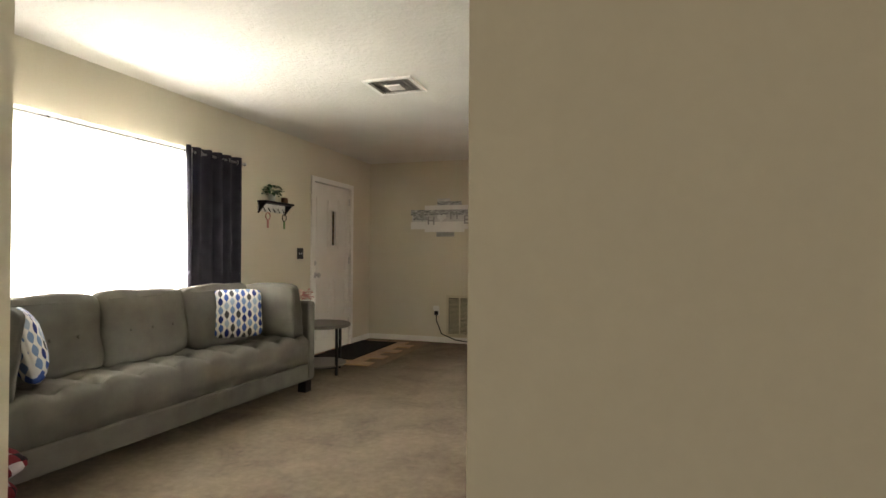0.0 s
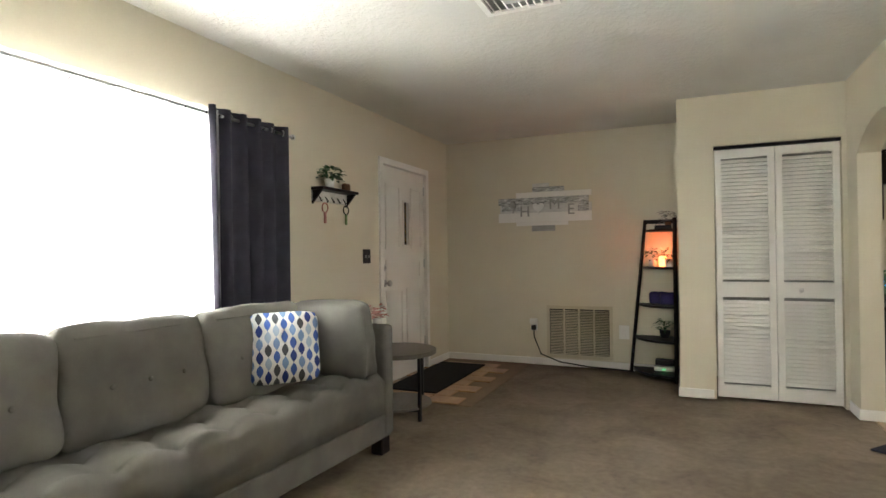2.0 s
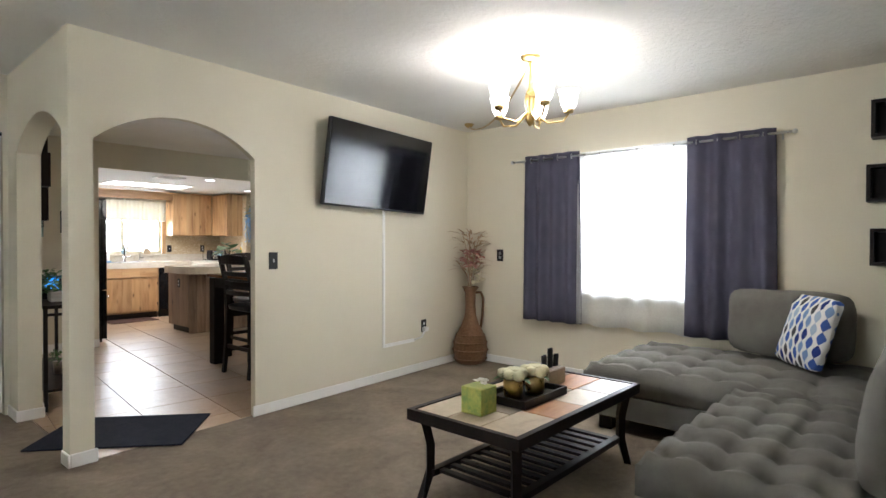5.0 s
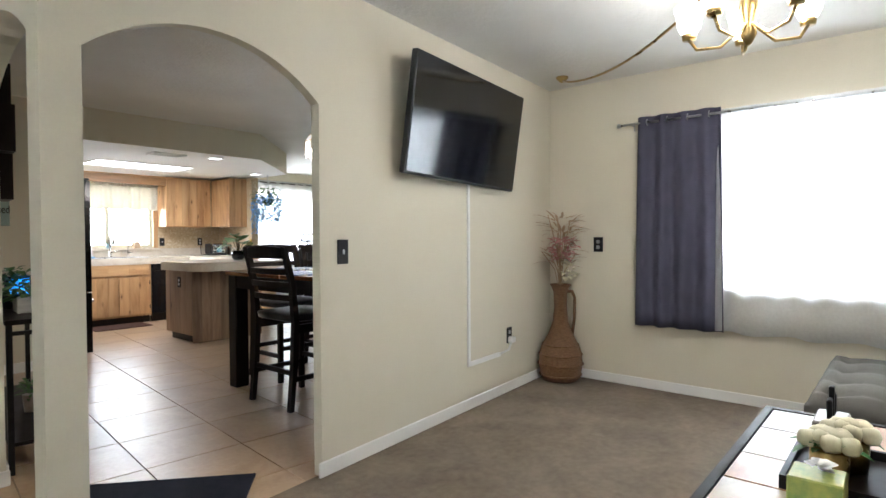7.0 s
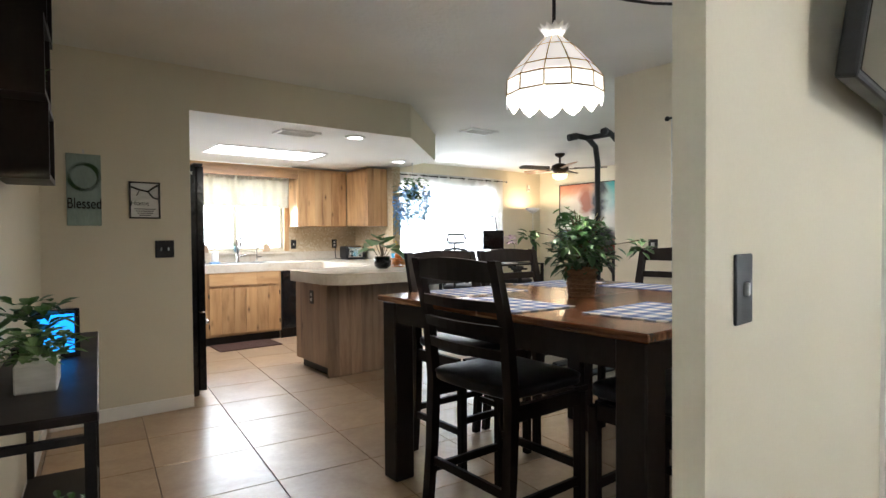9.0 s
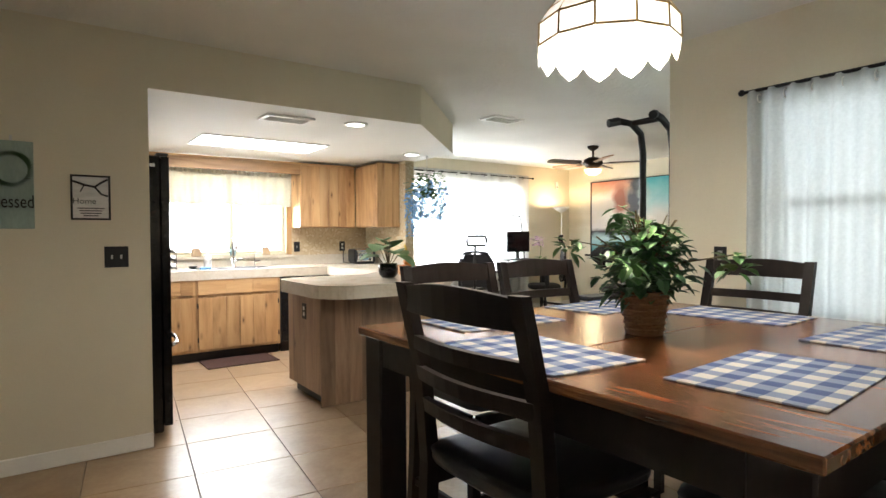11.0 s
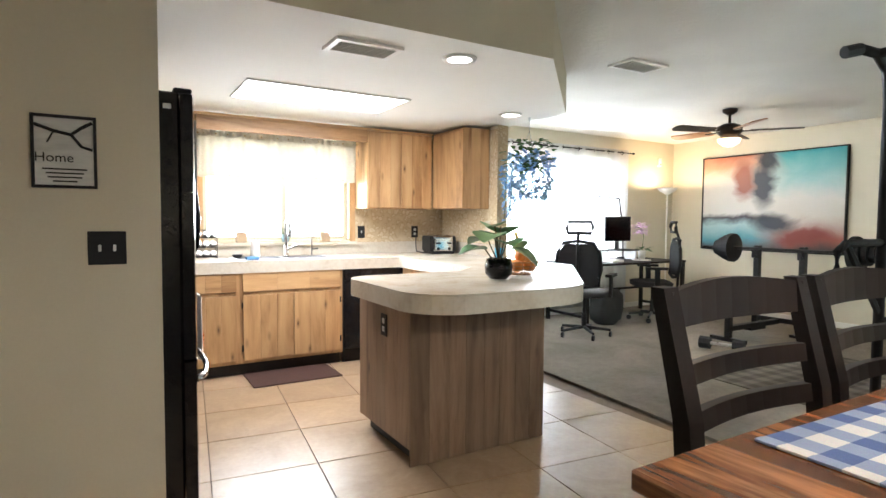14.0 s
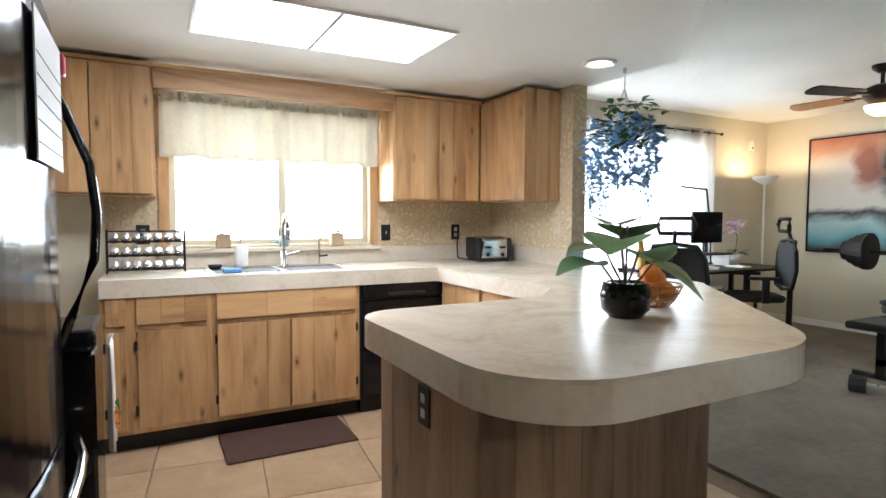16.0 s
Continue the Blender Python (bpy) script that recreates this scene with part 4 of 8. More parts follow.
for k, (y, w) in enumerate(((-2.06, 0.68), (-1.4, 0.64), (-0.75, 0.66))):
    c = part("back_cushion", soft((-0.43, y, 0.70), (0.24, w, 0.46), ry=-9, puff=0.26, axis=0, n=16, sharp=9, wobble=0.03, seed=k), M_SOFA, s, smooth=True)
    bm = bmesh.new()
    tube(bm, [(-0.355 - 0.02 * q * q, y - w * 0.42 + w * 0.84 * q, 0.895) for q in (0, 0.15, 0.3, 0.5, 0.7, 0.85, 1)], 0.005, 6)
    part("piping", bm, M_SOFA, c)
    for a in (-0.16, 0.0, 0.16):
        bm = bmesh.new()
        bmesh.ops.create_uvsphere(bm, u_segments=10, v_segments=6, radius=0.011)
        turn_verts(bm.verts, Matrix.Translation((-0.302, y + a, 0.70)) @ Matrix.Diagonal((0.5, 1, 1, 1)))
        part("tuft_button", bm, M_SOFA, c, smooth=True)
for y, r in ((-0.225, 6), (-2.44, -8)):
    part("arm_cushion", soft((-0.31, y, 0.69), (0.56, 0.22, 0.46), rx=r, puff=0.3, axis=1, n=16, sharp=7, wobble=0.03, seed=5), M_SOFA, s, smooth=True)
for x, y in ((-0.06, -0.07), (-0.68, -0.07), (-0.06, -2.66), (-0.68, -2.66)):
    part("leg", bx(x - 0.04, x + 0.04, y - 0.045, y + 0.045, 0, 0.1, 0.006), M_BLACKWOOD, s, "dark block foot")
throw_pillow((-1.31, 3.98, 0.72), -44, -14, 0.36, "square white pillow with navy, blue and grey pointed ovals")
throw_pillow((-1.38, 2.45, 0.71), 54, -16, 0.37, "square white pillow with navy, blue and grey pointed ovals")

# striped throw on an ottoman beside the hallway opening
M_STRIPE = checks("throw_red_white_plaid", (0.42, 0.39, 0.38), (0.15, 0.016, 0.022), (0.02, 0.012, 0.014), 0.11)
o = thing("ottoman", (-0.92, 1.66, 0), "dark cube ottoman beside the hallway wall", "ottoman")
part("cushion", soft((0, 0, 0.2), (0.48, 0.44, 0.3), n=6, sharp=7), M_CURTAIN, o, smooth=True)
for x in (-0.17, 0.17):
    for y in (-0.16, 0.16):
        part("leg", bx(x - 0.02, x + 0.02, y - 0.02, y + 0.02, 0, 0.06), M_BLACKWOOD, o)
bm = bmesh.new()
soft_box(bm, (0.02, 0.0, 0.33), (0.56, 0.54, 0.3), rz=12, puff=0.3, axis=2, n=18, sharp=4, wobble=0.09)
turn_verts(bm.verts, Matrix.Translation((-0.92, 1.66, 0)))
tagged(put_mesh("throw_blanket", bm, M_STRIPE, True), "crumpled red, white and black plaid throw on the ottoman", "blanket")

# round side table with a flower vase
t = thing("side_table", (-1.38, 5.34, 0), "round weathered wood side table on a black iron frame", "side table")
bm = bmesh.new()
lathe(bm, [(0, 0.455), (0.29, 0.455), (0.3, 0.46), (0.3, 0.483), (0.295, 0.488), (0, 0.488)], 40)
part("tabletop", bm, M_TAUPE, t)
bm = bmesh.new()
lathe(bm, [(0, 0.085), (0.26, 0.085), (0.26, 0.1), (0, 0.1)], 32)
part("shelf", bm, M_TAUPE, t)
for k in range(4):
    a = math.pi / 4 + k * math.pi / 2 + 0.4
    part("leg", bx(0.255 * math.cos(a) - 0.011, 0.255 * math.cos(a) + 0.011, 0.255 * math.sin(a) - 0.011, 0.255 * math.sin(a) + 0.011, 0, 0.455), M_IRON, t)
    b2 = a + math.pi / 2
    bm = tube(bmesh.new(), [(0.255 * math.cos(a), 0.255 * math.sin(a), 0.075), (0.255 * math.cos(b2), 0.255 * math.sin(b2), 0.075)], 0.01, 6)
    part("stretcher", bm, M_IRON, t)
v = thing("flower_vase", (-1.46, 5.2, 0.488), "small white vase of pink flowers on the side table", "vase")
part("vase", lathe(bmesh.new(), [(0, 0), (0.04, 0), (0.055, 0.08), (0.03, 0.2), (0.034, 0.24)], 18), M_WHITE, v, smooth=True)
part("bouquet", bush(rnd, (0, 0, 0.24), 0.075, 0.09, 60, 0.05, 0.035), M_PINK, v)
m_ = tagged(put_mesh("door_mat", bx(-1.83, -1.33, 5.95, 7.22, 0.013, 0.024, 0.004), M_DARKMAT), "black rectangular mat inside the entry door", "door mat")

# key shelf on the wall
t = thing("wall_shelf", (XW, 5.23, 1.62), "small dark wooden key shelf with hooks", "wall shelf")
part("board", bx(0.0, 0.11, -0.24, 0.24, 0.05, 0.072, 0.004), M_BLACKWOOD, t)
part("back_board", bx(0.0, 0.014, -0.23, 0.23, -0.03, 0.05, 0.002), M_WHITEWASH, t, "whitewashed hook board")
for y in (-0.22, 0.22):
    bm = bmesh.new()
    prism(bm, [(0.0, -0.05), (0.09, 0.05), (0.0, 0.05)], y - 0.01, y + 0.01)
    turn_verts(bm.verts, Matrix(((1, 0, 0, 0), (0, 0, 1, 0), (0, 1, 0, 0), (0, 0, 0, 1))))
    part("bracket", bm, M_BLACKWOOD, t)
for k in range(5):
    y = -0.16 + 0.08 * k
    part("hook", tube(bmesh.new(), [(0.014, y, 0.01), (0.03, y, -0.01), (0.035, y, -0.03), (0.045, y, -0.02)], 0.004, 6), M_IRON, t)
for y, z, mt, lab in ((-0.12, -0.06, M_PINK, "pink lanyard"), (0.16, -0.08, M_IRON, "black key ring with a green tag")):
    k = thing("key_ring", (XW + 0.04, 5.23 + y, 1.59), lab + " hanging from the key shelf", "keys")
    bm = bmesh.new()
    ring(bm, (0, 0, -0.045), 0.036, 0.005, "x")
    part("loop", bm, mt, k)
    part("tag", bx(-0.006, 0.006, -0.013, 0.013, -0.16, -0.08, 0.004), M_LEAF_PALE if mt == M_IRON else mt, k)
p = thing("potted_plant", (XW + 0.055, 5.15, 1.692), "small leafy plant in a white pot on the key shelf", "plant")
part("pot", lathe(bmesh.new(), [(0, 0), (0.03, 0), (0.04, 0.07), (0.035, 0.07), (0, 0.06)], 16), M_WHITE, p, smooth=True)
part("foliage", bush(rnd, (0, 0, 0.06), 0.12, 0.09, 70, 0.07, 0.035), M_LEAF_DARK, p)
p = thing("figurine", (XW + 0.055, 5.37, 1.692), "small brown carved ornament on the key shelf", "ornament")
part("body", soft((0, 0, 0.03), (0.04, 0.08, 0.06), n=4), M_WICKER, p, smooth=True)


def switch_plate(at, axis, sign, wide, tall, label, kind="switch", mat=None):
    """A wall plate with toggles or sockets; axis is the wall's normal."""
    w = thing("light_switch" if kind == "switch" else "wall_outlet", at, label, "light switch" if kind == "switch" else "outlet")

    def B(a0, a1, z0, z1, d0, d1, bev=0.002):
        d = sorted((sign * d0, sign * d1))
        return bx(d[0], d[1], a0, a1, z0, z1, bev) if axis == "x" else bx(a0, a1, d[0], d[1], z0, z1, bev)

    part("plate", B(-wide / 2, wide / 2, -tall / 2, tall / 2, 0, 0.006), mat or M_BLACKPL, w)
    n = max(1, round(wide / 0.06)) if kind == "switch" else 1
    for k in range(n):
        a = (k - (n - 1) / 2) * 0.046
        if kind == "switch":
            part("toggle", B(a - 0.005, a + 0.005, -0.012, 0.012, 0.006, 0.014), M_STEEL, w)
        else:
            for z in (-0.022, 0.022):
                part("socket", B(-0.014, 0.014, z - 0.014, z + 0.014, 0.006, 0.009), M_STEEL if mat is None else M_TRIM, w)
    return w


switch_plate((XW, 5.755, 1.178), "x", 1, 0.12, 0.12, "black double switch plate beside the entry door")
on_tv_wall(switch_plate((3.035, YTV0, 1.11), "y", -1, 0.075, 0.125, "black switch plate on the television wall"))
switch_plate((XE, 5.02, 1.115), "x", -1, 0.08, 0.12, "black outlet plate in the corner by the dried flowers", "outlet")
on_tv_wall(switch_plate((4.77, YTV0, 0.43), "y", -1, 0.075, 0.12, "dark outlet plate with a plugged-in cable", "outlet"))
switch_plate((2.86, YK, 1.14), "y", -1, 0.12, 0.12, "black double switch plate beside the refrigerator wall")
switch_plate((XO, 7.12, 1.12), "x", -1, 0.075, 0.12, "black outlet plate beside the dining window", "outlet")
switch_plate((5.01, YS, 1.13), "y", -1, 0.075, 0.12, "black switch plate on the backsplash")
switch_plate((5.61, YS, 1.13), "y", -1, 0.075, 0.12, "black outlet plate on the backsplash", "outlet")
switch_plate((5.95, 11.1, 1.19), "x", -1, 0.075, 0.12, "cream switch plate on the end of the backsplash", "switch", M_GRILLE)
switch_plate((3.4, YS, 1.13), "y", -1, 0.075, 0.12, "black outlet plate behind the spice rack", "outlet")
switch_plate((-0.88, YN, 0.42), "y", -1, 0.075, 0.12, "white outlet with a black plug", "outlet", M_TRIM)
switch_plate((0.04, YN, 0.38), "y", -1, 0.1, 0.14, "white wall box beside the grille", "outlet", M_TRIM)
bm = tube(bmesh.new(), [(-0.88, YN - 0.03, 0.40), (-0.87, YN - 0.05, 0.3), (-0.8, YN - 0.04, 0.12), (-0.6, YN - 0.05, 0.05), (-0.3, YN - 0.06, 0.02), (0.0, YN - 0.06, 0.012), (0.14, YN - 0.1, 0.012)], 0.007, 8)
box(bm, -0.9, -0.855, YN - 0.05, YN - 0.01, 0.37, 0.42)
tagged(put_mesh("power_cable", bm, M_BLACKPL, True), "black power cable sagging along the wall", "cable")
tagged(put_mesh("plug_adapter", bx(-0.92, -0.84, YN - 0.05, YN - 0.006, 0.43, 0.49, 0.01, 2), M_TRIM), "white plug-in adapter on the outlet", "adapter")

# return-air grille
t = thing("return_air_grille", (-0.405, YN, 0.09), "beige steel return-air grille with four louvred bays", "air grille")
# flat plate coloured dark for the shade inside the duct
part("backing", bx(-0.31, 0.31, -0.006, -0.001, 0.03, 0.51), M_GRILLE_DARK, t)
part("frame", boxes((-0.335, 0.335, -0.02, 0, 0, 0.035), (-0.335, 0.335, -0.02, 0, 0.51, 0.545), (-0.335, -0.305, -0.02, 0, 0.035, 0.51), (0.305, 0.335, -0.02, 0, 0.035, 0.51)), M_GRILLE, t)
for k in range(1, 4):
    x = -0.305 + 0.61 * k / 4
    part("divider", bx(x - 0.008, x + 0.008, -0.02, -0.002, 0.035, 0.51), M_GRILLE, t)
gm = bpy.data.meshes.new("grille_slat")
bm = bx(-0.068, 0.068, -0.007, 0.007, -0.0012, 0.0012)
turn_verts(bm.verts, pose(0, 0, 0, 22, 0, 0))
bm.to_mesh(gm)
bm.free()
gm.materials.append(M_GRILLE)
for c in range(4):
    for k in range(28):
        o = new("slat", gm)
        o.parent = t
        o.matrix_basis = pose(-0.305 + 0.61 * (c + 0.5) / 4, -0.011, 0.045 + 0.0165 * k)

# whitewashed word sign
M_DISTRESS = grain("distressed_black_on_white", (0.0, 0.0, 0.0), (0.8, 0.8, 0.79), 14, 40, 0.7, 0, 0.2, 0.002, 0.3, (1, 1, 4))
t = thing("wall_sign", (-0.76, YN, 1.42), "whitewashed slat sign with raised letters and a heart", "wall sign")
for k, (x0, x1, z0, z1, d, mt) in enumerate(((-0.5, 0.5, 0.10, 0.20, 0.012, M_TRIM), (-0.48, 0.50, 0.20, 0.29, 0.016, M_WHITEWASH), (-0.5, 0.42, 0.29, 0.36, 0.012, M_DISTRESS), (-0.3, 0.50, 0.36, 0.42, 0.016, M_TRIM), (-0.30, 0.26, 0.06, 0.10, 0.01, M_TRIM), (-0.13, 0.12, 0.0, 0.06, 0.014, M_GREY), (-0.12, 0.22, 0.42, 0.47, 0.014, M_DISTRESS), (-0.12, 0.06, 0.47, 0.51, 0.01, M_WHITEWASH), (0.36, 0.47, 0.2, 0.36, 0.022, M_DISTRESS), (-0.46, -0.24, 0.22, 0.36, 0.022, M_DISTRESS))):
    part("slat", bx(x0, x1, -d, -0.001 * (k + 1), z0, z1, 0.003), mt, t)
for ch, x, z in (("H", -0.20, 0.16), ("M", 0.12, 0.23), ("E", 0.29, 0.17)):
    lettering("letter", ch, 0.16, 0.006, M_GREY, t, pose(x, -0.03, z, 90, 0, 0))
bm = bmesh.new()
prism(bm, [(0.0 + 0.0052 * 16 * math.sin(a) ** 3 * 0.75, 0.0052 * 0.75 * (13 * math.cos(a) - 5 * math.cos(2 * a) - 2 * math.cos(3 * a) - math.cos(4 * a))) for a in [2 * math.pi * k / 36 for k in range(36)]], 0, 0.016)
turn_verts(bm.verts, Matrix.Translation((-0.05, -0.024, 0.25)) @ pose(0, 0, 0, 90, 0, 0))
part("heart", bm, M_WHITE, t, "white heart")
bm = lathe(bmesh.new(), [(0, 0), (0.006, 0), (0.006, 0.05), (0.03, 0.055), (0.035, 0.1), (0.02, 0.13), (0, 0.135)], 12, (-0.33, -0.03, 0.2))
part("ornament", bm, M_GREY, t, smooth=True)

# quarter-round corner shelf
t = thing("corner_shelf", (0.545, YN - 0.002, 0), "dark brown corner ladder shelf with five rounded boards", "shelf unit")
levels = ((0.03, 0.42), (0.34, 0.40), (0.66, 0.36), (1.02, 0.32), (1.38, 0.29))
for z, r in levels:
    bm = bmesh.new()
    prism(bm, [(0, 0)] + [(-r * math.cos(q * math.pi / 20), -r * math.sin(q * math.pi / 20)) for q in range(11)], z, z + 0.022)
    part("board", bm, M_BLACKWOOD, t)
for p0, p1 in (((-0.44, -0.02), (-0.29, -0.02)), ((-0.02, -0.44), (-0.02, -0.29)), ((-0.02, -0.02), (-0.02, -0.02))):
    bm = tube(bmesh.new(), [(p0[0], p0[1], 0), (p1[0], p1[1], 1.5)], 0.016, 4)
    part("post", bm, M_BLACKWOOD, t)
part("top_rail", boxes((-0.30, -0.02, -0.026, -0.01, 1.46, 1.5), (-0.026, -0.01, -0.30, -0.02, 1.46, 1.5)), M_BLACKWOOD, t)
SX, SY = 0.545, YN
for x, y, z, mt, r, lab in ((-0.22, -0.07, 1.042, M_WHITE, 0.045, "leafy plant in a white pot on the corner shelf"), (-0.07, -0.17, 1.042, M_WHITE, 0.045, "leafy plant in a white pot on the corner shelf"), (-0.12, -0.12, 0.362, M_BLACKPL, 0.05, "dark trailing plant on the corner shelf"), (-0.08, -0.08, 1.402, M_WICKER, 0.03, "small dried plant on top of the corner shelf")):
    p = thing("potted_plant", (SX + x, SY + y, z), lab, "plant")
    part("pot", lathe(bmesh.new(), [(0, 0), (r * 0.8, 0), (r, 0.07), (r * 0.9, 0.07), (0, 0.06)], 16), mt, p, smooth=True)
    part("foliage", bush(rnd, (0, 0, 0.06), 0.09, 0.11, 60, 0.06, 0.02), M_LEAF_DARK if mt != M_WICKER else M_TAUPE, p)
c = thing("salt_lamp", (SX - 0.13, SY - 0.13, 1.042), "small glowing orange salt lamp on the corner shelf", "lamp")
part("body", soft((0, 0, 0.05), (0.07, 0.07, 0.1), n=4, wobble=0.05), glow("salt_lamp_lit", (1.0, 0.22, 0.06), 6.0), c, smooth=True)
part("foot", lathe(bmesh.new(), [(0, 0), (0.03, 0), (0.03, 0.012), (0, 0.012)], 14), M_BLACKWOOD, c)
point_light("salt_lamp_light", (SX - 0.14, SY - 0.14, 1.2), 2.2, 0.03, (1.0, 0.2, 0.06))
M_NAVYCLOTH = grain("cloth_indigo", (0.015, 0.012, 0.07), (0.04, 0.03, 0.14), 10, 200, 0.9)
for x, y in ((-0.18, -0.08), (-0.08, -0.16)):
    b = tagged(put_mesh("folded_cloth", soft((SX + x, SY + y, 0.74), (0.16, 0.13, 0.115), wobble=0.05, n=5, seed=3), M_NAVYCLOTH, True), "bundled indigo cloth on the corner shelf", "cloth")
r = thing("router", (SX - 0.13, SY - 0.14, 0.052), "white network box with a green light on the lowest board", "router")
part("case", bx(-0.09, 0.09, -0.06, 0.06, 0, 0.045, 0.008, 2), M_TRIM, r)
part("indicator", bx(-0.02, 0.01, -0.063, -0.06, 0.015, 0.022), glow("indicator_green", (0.1, 1.0, 0.3), 2.0), r)
tagged(put_mesh("modem", bx(SX - 0.21, SX - 0.04, SY - 0.15, SY - 0.05, 0.097, 0.15, 0.008, 2), M_BLACKPL), "black modem on the white network box", "modem")
tagged(put_mesh("storage_box", bx(SX - 0.2, SX - 0.05, SY - 0.14, SY - 0.03, 1.402, 1.44, 0.006), M_BLACKPL), "small dark box on the corner shelf", "box")

# ceiling vent and attic hatch
def ceiling_vent(x0, x1, y0, y1, z, label, slats, along="x", dark=None):
    v = thing("ceiling_vent", ((x0 + x1) / 2, (y0 + y1) / 2, z), label, "ceiling vent")
    w, d = (x1 - x0) / 2, (y1 - y0) / 2
    # plate closes the duct; its tone sets how shaded the gaps look
    part("backing", bx(-w + 0.02, w - 0.02, -d + 0.02, d - 0.02, -0.004, -0.001), dark or M_GREY, v)
    part("frame", boxes((-w, w, -d, -d + 0.03, -0.016, 0), (-w, w, d - 0.03, d, -0.016, 0), (-w, -w + 0.03, -d + 0.03, d - 0.03, -0.016, 0), (w - 0.03, w, -d + 0.03, d - 0.03, -0.016, 0)), M_TRIM, v)
    for k in range(slats):
        f = (k + 0.5) / slats
        bm = bx(-w + 0.03, w - 0.03, -0.009, 0.009, -0.0015, 0.0015) if along == "x" else bx(-0.009, 0.009, -d + 0.03, d - 0.03, -0.0015, 0.0015)
        turn_verts(bm.verts, Matrix.Translation((0, -d + 0.03 + (2 * d - 0.06) * f, -0.012) if along == "x" else (-w + 0.03 + (2 * w - 0.06) * f, 0, -0.012)) @ (pose(0, 0, 0, 40, 0, 0) if along == "x" else pose(0, 0, 0, 0, 40, 0)))
        part("slat", bm, M_TRIM, v)
    return v


cv = ceiling_vent(-0.32, 0.06, 4.06, 4.42, H, "white square ceiling register with curved blades", 9, "y")
part("damper", bx(-0.06, 0.06, -0.06, 0.06, -0.024, -0.012, 0.003), M_TRIM, cv)
ceiling_vent(3.82, 4.18, 9.35, 9.57, ZK, "white rectangular kitchen ceiling register", 7, "x")
ceiling_vent(6.14, 6.54, 9.58, 9.82, H, "white rectangular office ceiling register", 8, "x", M_TRIM)
h = thing("attic_hatch", (1.34, 4.32, H), "yellowed attic hatch panel in the ceiling", "hatch")
part("panel", bx(-0.23, 0.23, -0.24, 0.24, -0.012, 0, 0.003), M_GRILLE, h)

# television, hung with its face turned down
t = thing("television", (4.06, YTV0, 1.872), "large black flat television on a wall bracket, switched off", "television")
tilt = Matrix.Translation((0, -0.112, 0)) @ pose(0, 0, 0, 7.5, 1.5, 0)
bm = bx(-0.565, 0.565, -0.02, 0.025, -0.335, 0.335, 0.008, 2)
turn_verts(bm.verts, tilt)
part("case", bm, M_BLACKPL, t)
bm = bx(-0.557, 0.557, -0.0235, -0.0205, -0.32, 0.328)
turn_verts(bm.verts, tilt)
part("screen", bm, M_SCREEN, t, "dark glossy screen")
part("bracket", boxes((-0.2, 0.2, -0.012, 0, -0.15, 0.15), (-0.03, 0.03, -0.1, -0.01, -0.12, 0.12)), M_IRON, t)
t.scale = (1.1, 1.0, 1.03)
on_tv_wall(t)
bm = boxes((4.19, 4.215, YTV0 - 0.012, YTV0, 0.295, 1.62), (4.2151, 4.62, YTV0 - 0.0161, YTV0 - 0.0001, 0.295, 0.325))
on_tv_wall(tagged(put_mesh("cable_cover", bm, M_TRIM), "white cable cover running down the wall", "cable cover"))
bm = tube(bmesh.new(), [(4.61, YTV0 - 0.012, 0.312), (4.70, YTV0 - 0.04, 0.335), (4.77, YTV0 - 0.03, 0.40)], 0.009, 8)
on_tv_wall(tagged(put_mesh("cable", bm, M_TRIM, True), "white cable from the cover to the outlet", "cable"))
c = thing("plug_adapter", (4.77, YTV0 - 0.007, 0.40), "white plug in the outlet below the television", "adapter")
part("plug", bx(-0.03, 0.03, -0.04, 0, -0.025, 0.02, 0.008, 2), M_TRIM, c)
on_tv_wall(c)

# wicker floor vase with dried flowers
VX, VY = 5.32, 5.27
t = thing("floor_vase", (VX, VY, 0), "tall brown wicker jug with a handle and dried flowers", "vase")
part("body", lathe(bmesh.new(), [(0, 0), (0.14, 0), (0.17, 0.03), (0.19, 0.14), (0.17, 0.27), (0.10, 0.40), (0.065, 0.5), (0.055, 0.62), (0.06, 0.74), (0.085, 0.80), (0.075, 0.80), (0.05, 0.74), (0.045, 0.6)], 30), M_WICKER, t, smooth=True)
for z, r in ((0.05, 0.178), (0.14, 0.192), (0.22, 0.183), (0.3, 0.155), (0.8, 0.083)):
    bm = bmesh.new()
    tube(bm, [(r * math.cos(2 * math.pi * k / 24), r * math.sin(2 * math.pi * k / 24), z) for k in range(24)], 0.008, 6, True)
    part("band", bm, M_WICKER, t, smooth=True)
part("handle", tube(bmesh.new(), [(0.06, -0.02, 0.74), (0.12, -0.05, 0.74), (0.15, -0.06, 0.68), (0.14, -0.06, 0.5), (0.12, -0.05, 0.36)], 0.014, 8), M_WICKER, t, smooth=True)
for k in range(16):
    part("stem", stems(rnd, (0, 0, 0.7), 0.2, 0.7, 1, 0.004), M_DRIED, t)
part("plume", bush(rnd, (0, 0, 0.95), 0.16, 0.42, 90, 0.16, 0.02, 0.0), M_DRIED, t, "straw-coloured dried plumes")
part("blossom", bush(rnd, (-0.02, -0.04, 1.02), 0.11, 0.18, 80, 0.07, 0.05), M_PINK, t, "dusty pink dried blossoms")
part("blossom", bush(rnd, (0.03, -0.06, 0.85), 0.06, 0.14, 40, 0.06, 0.05), M_CREAM, t, "cream dried blossoms")

bpy.data.objects["floor_vase"].scale = (0.95, 0.95, 0.98)

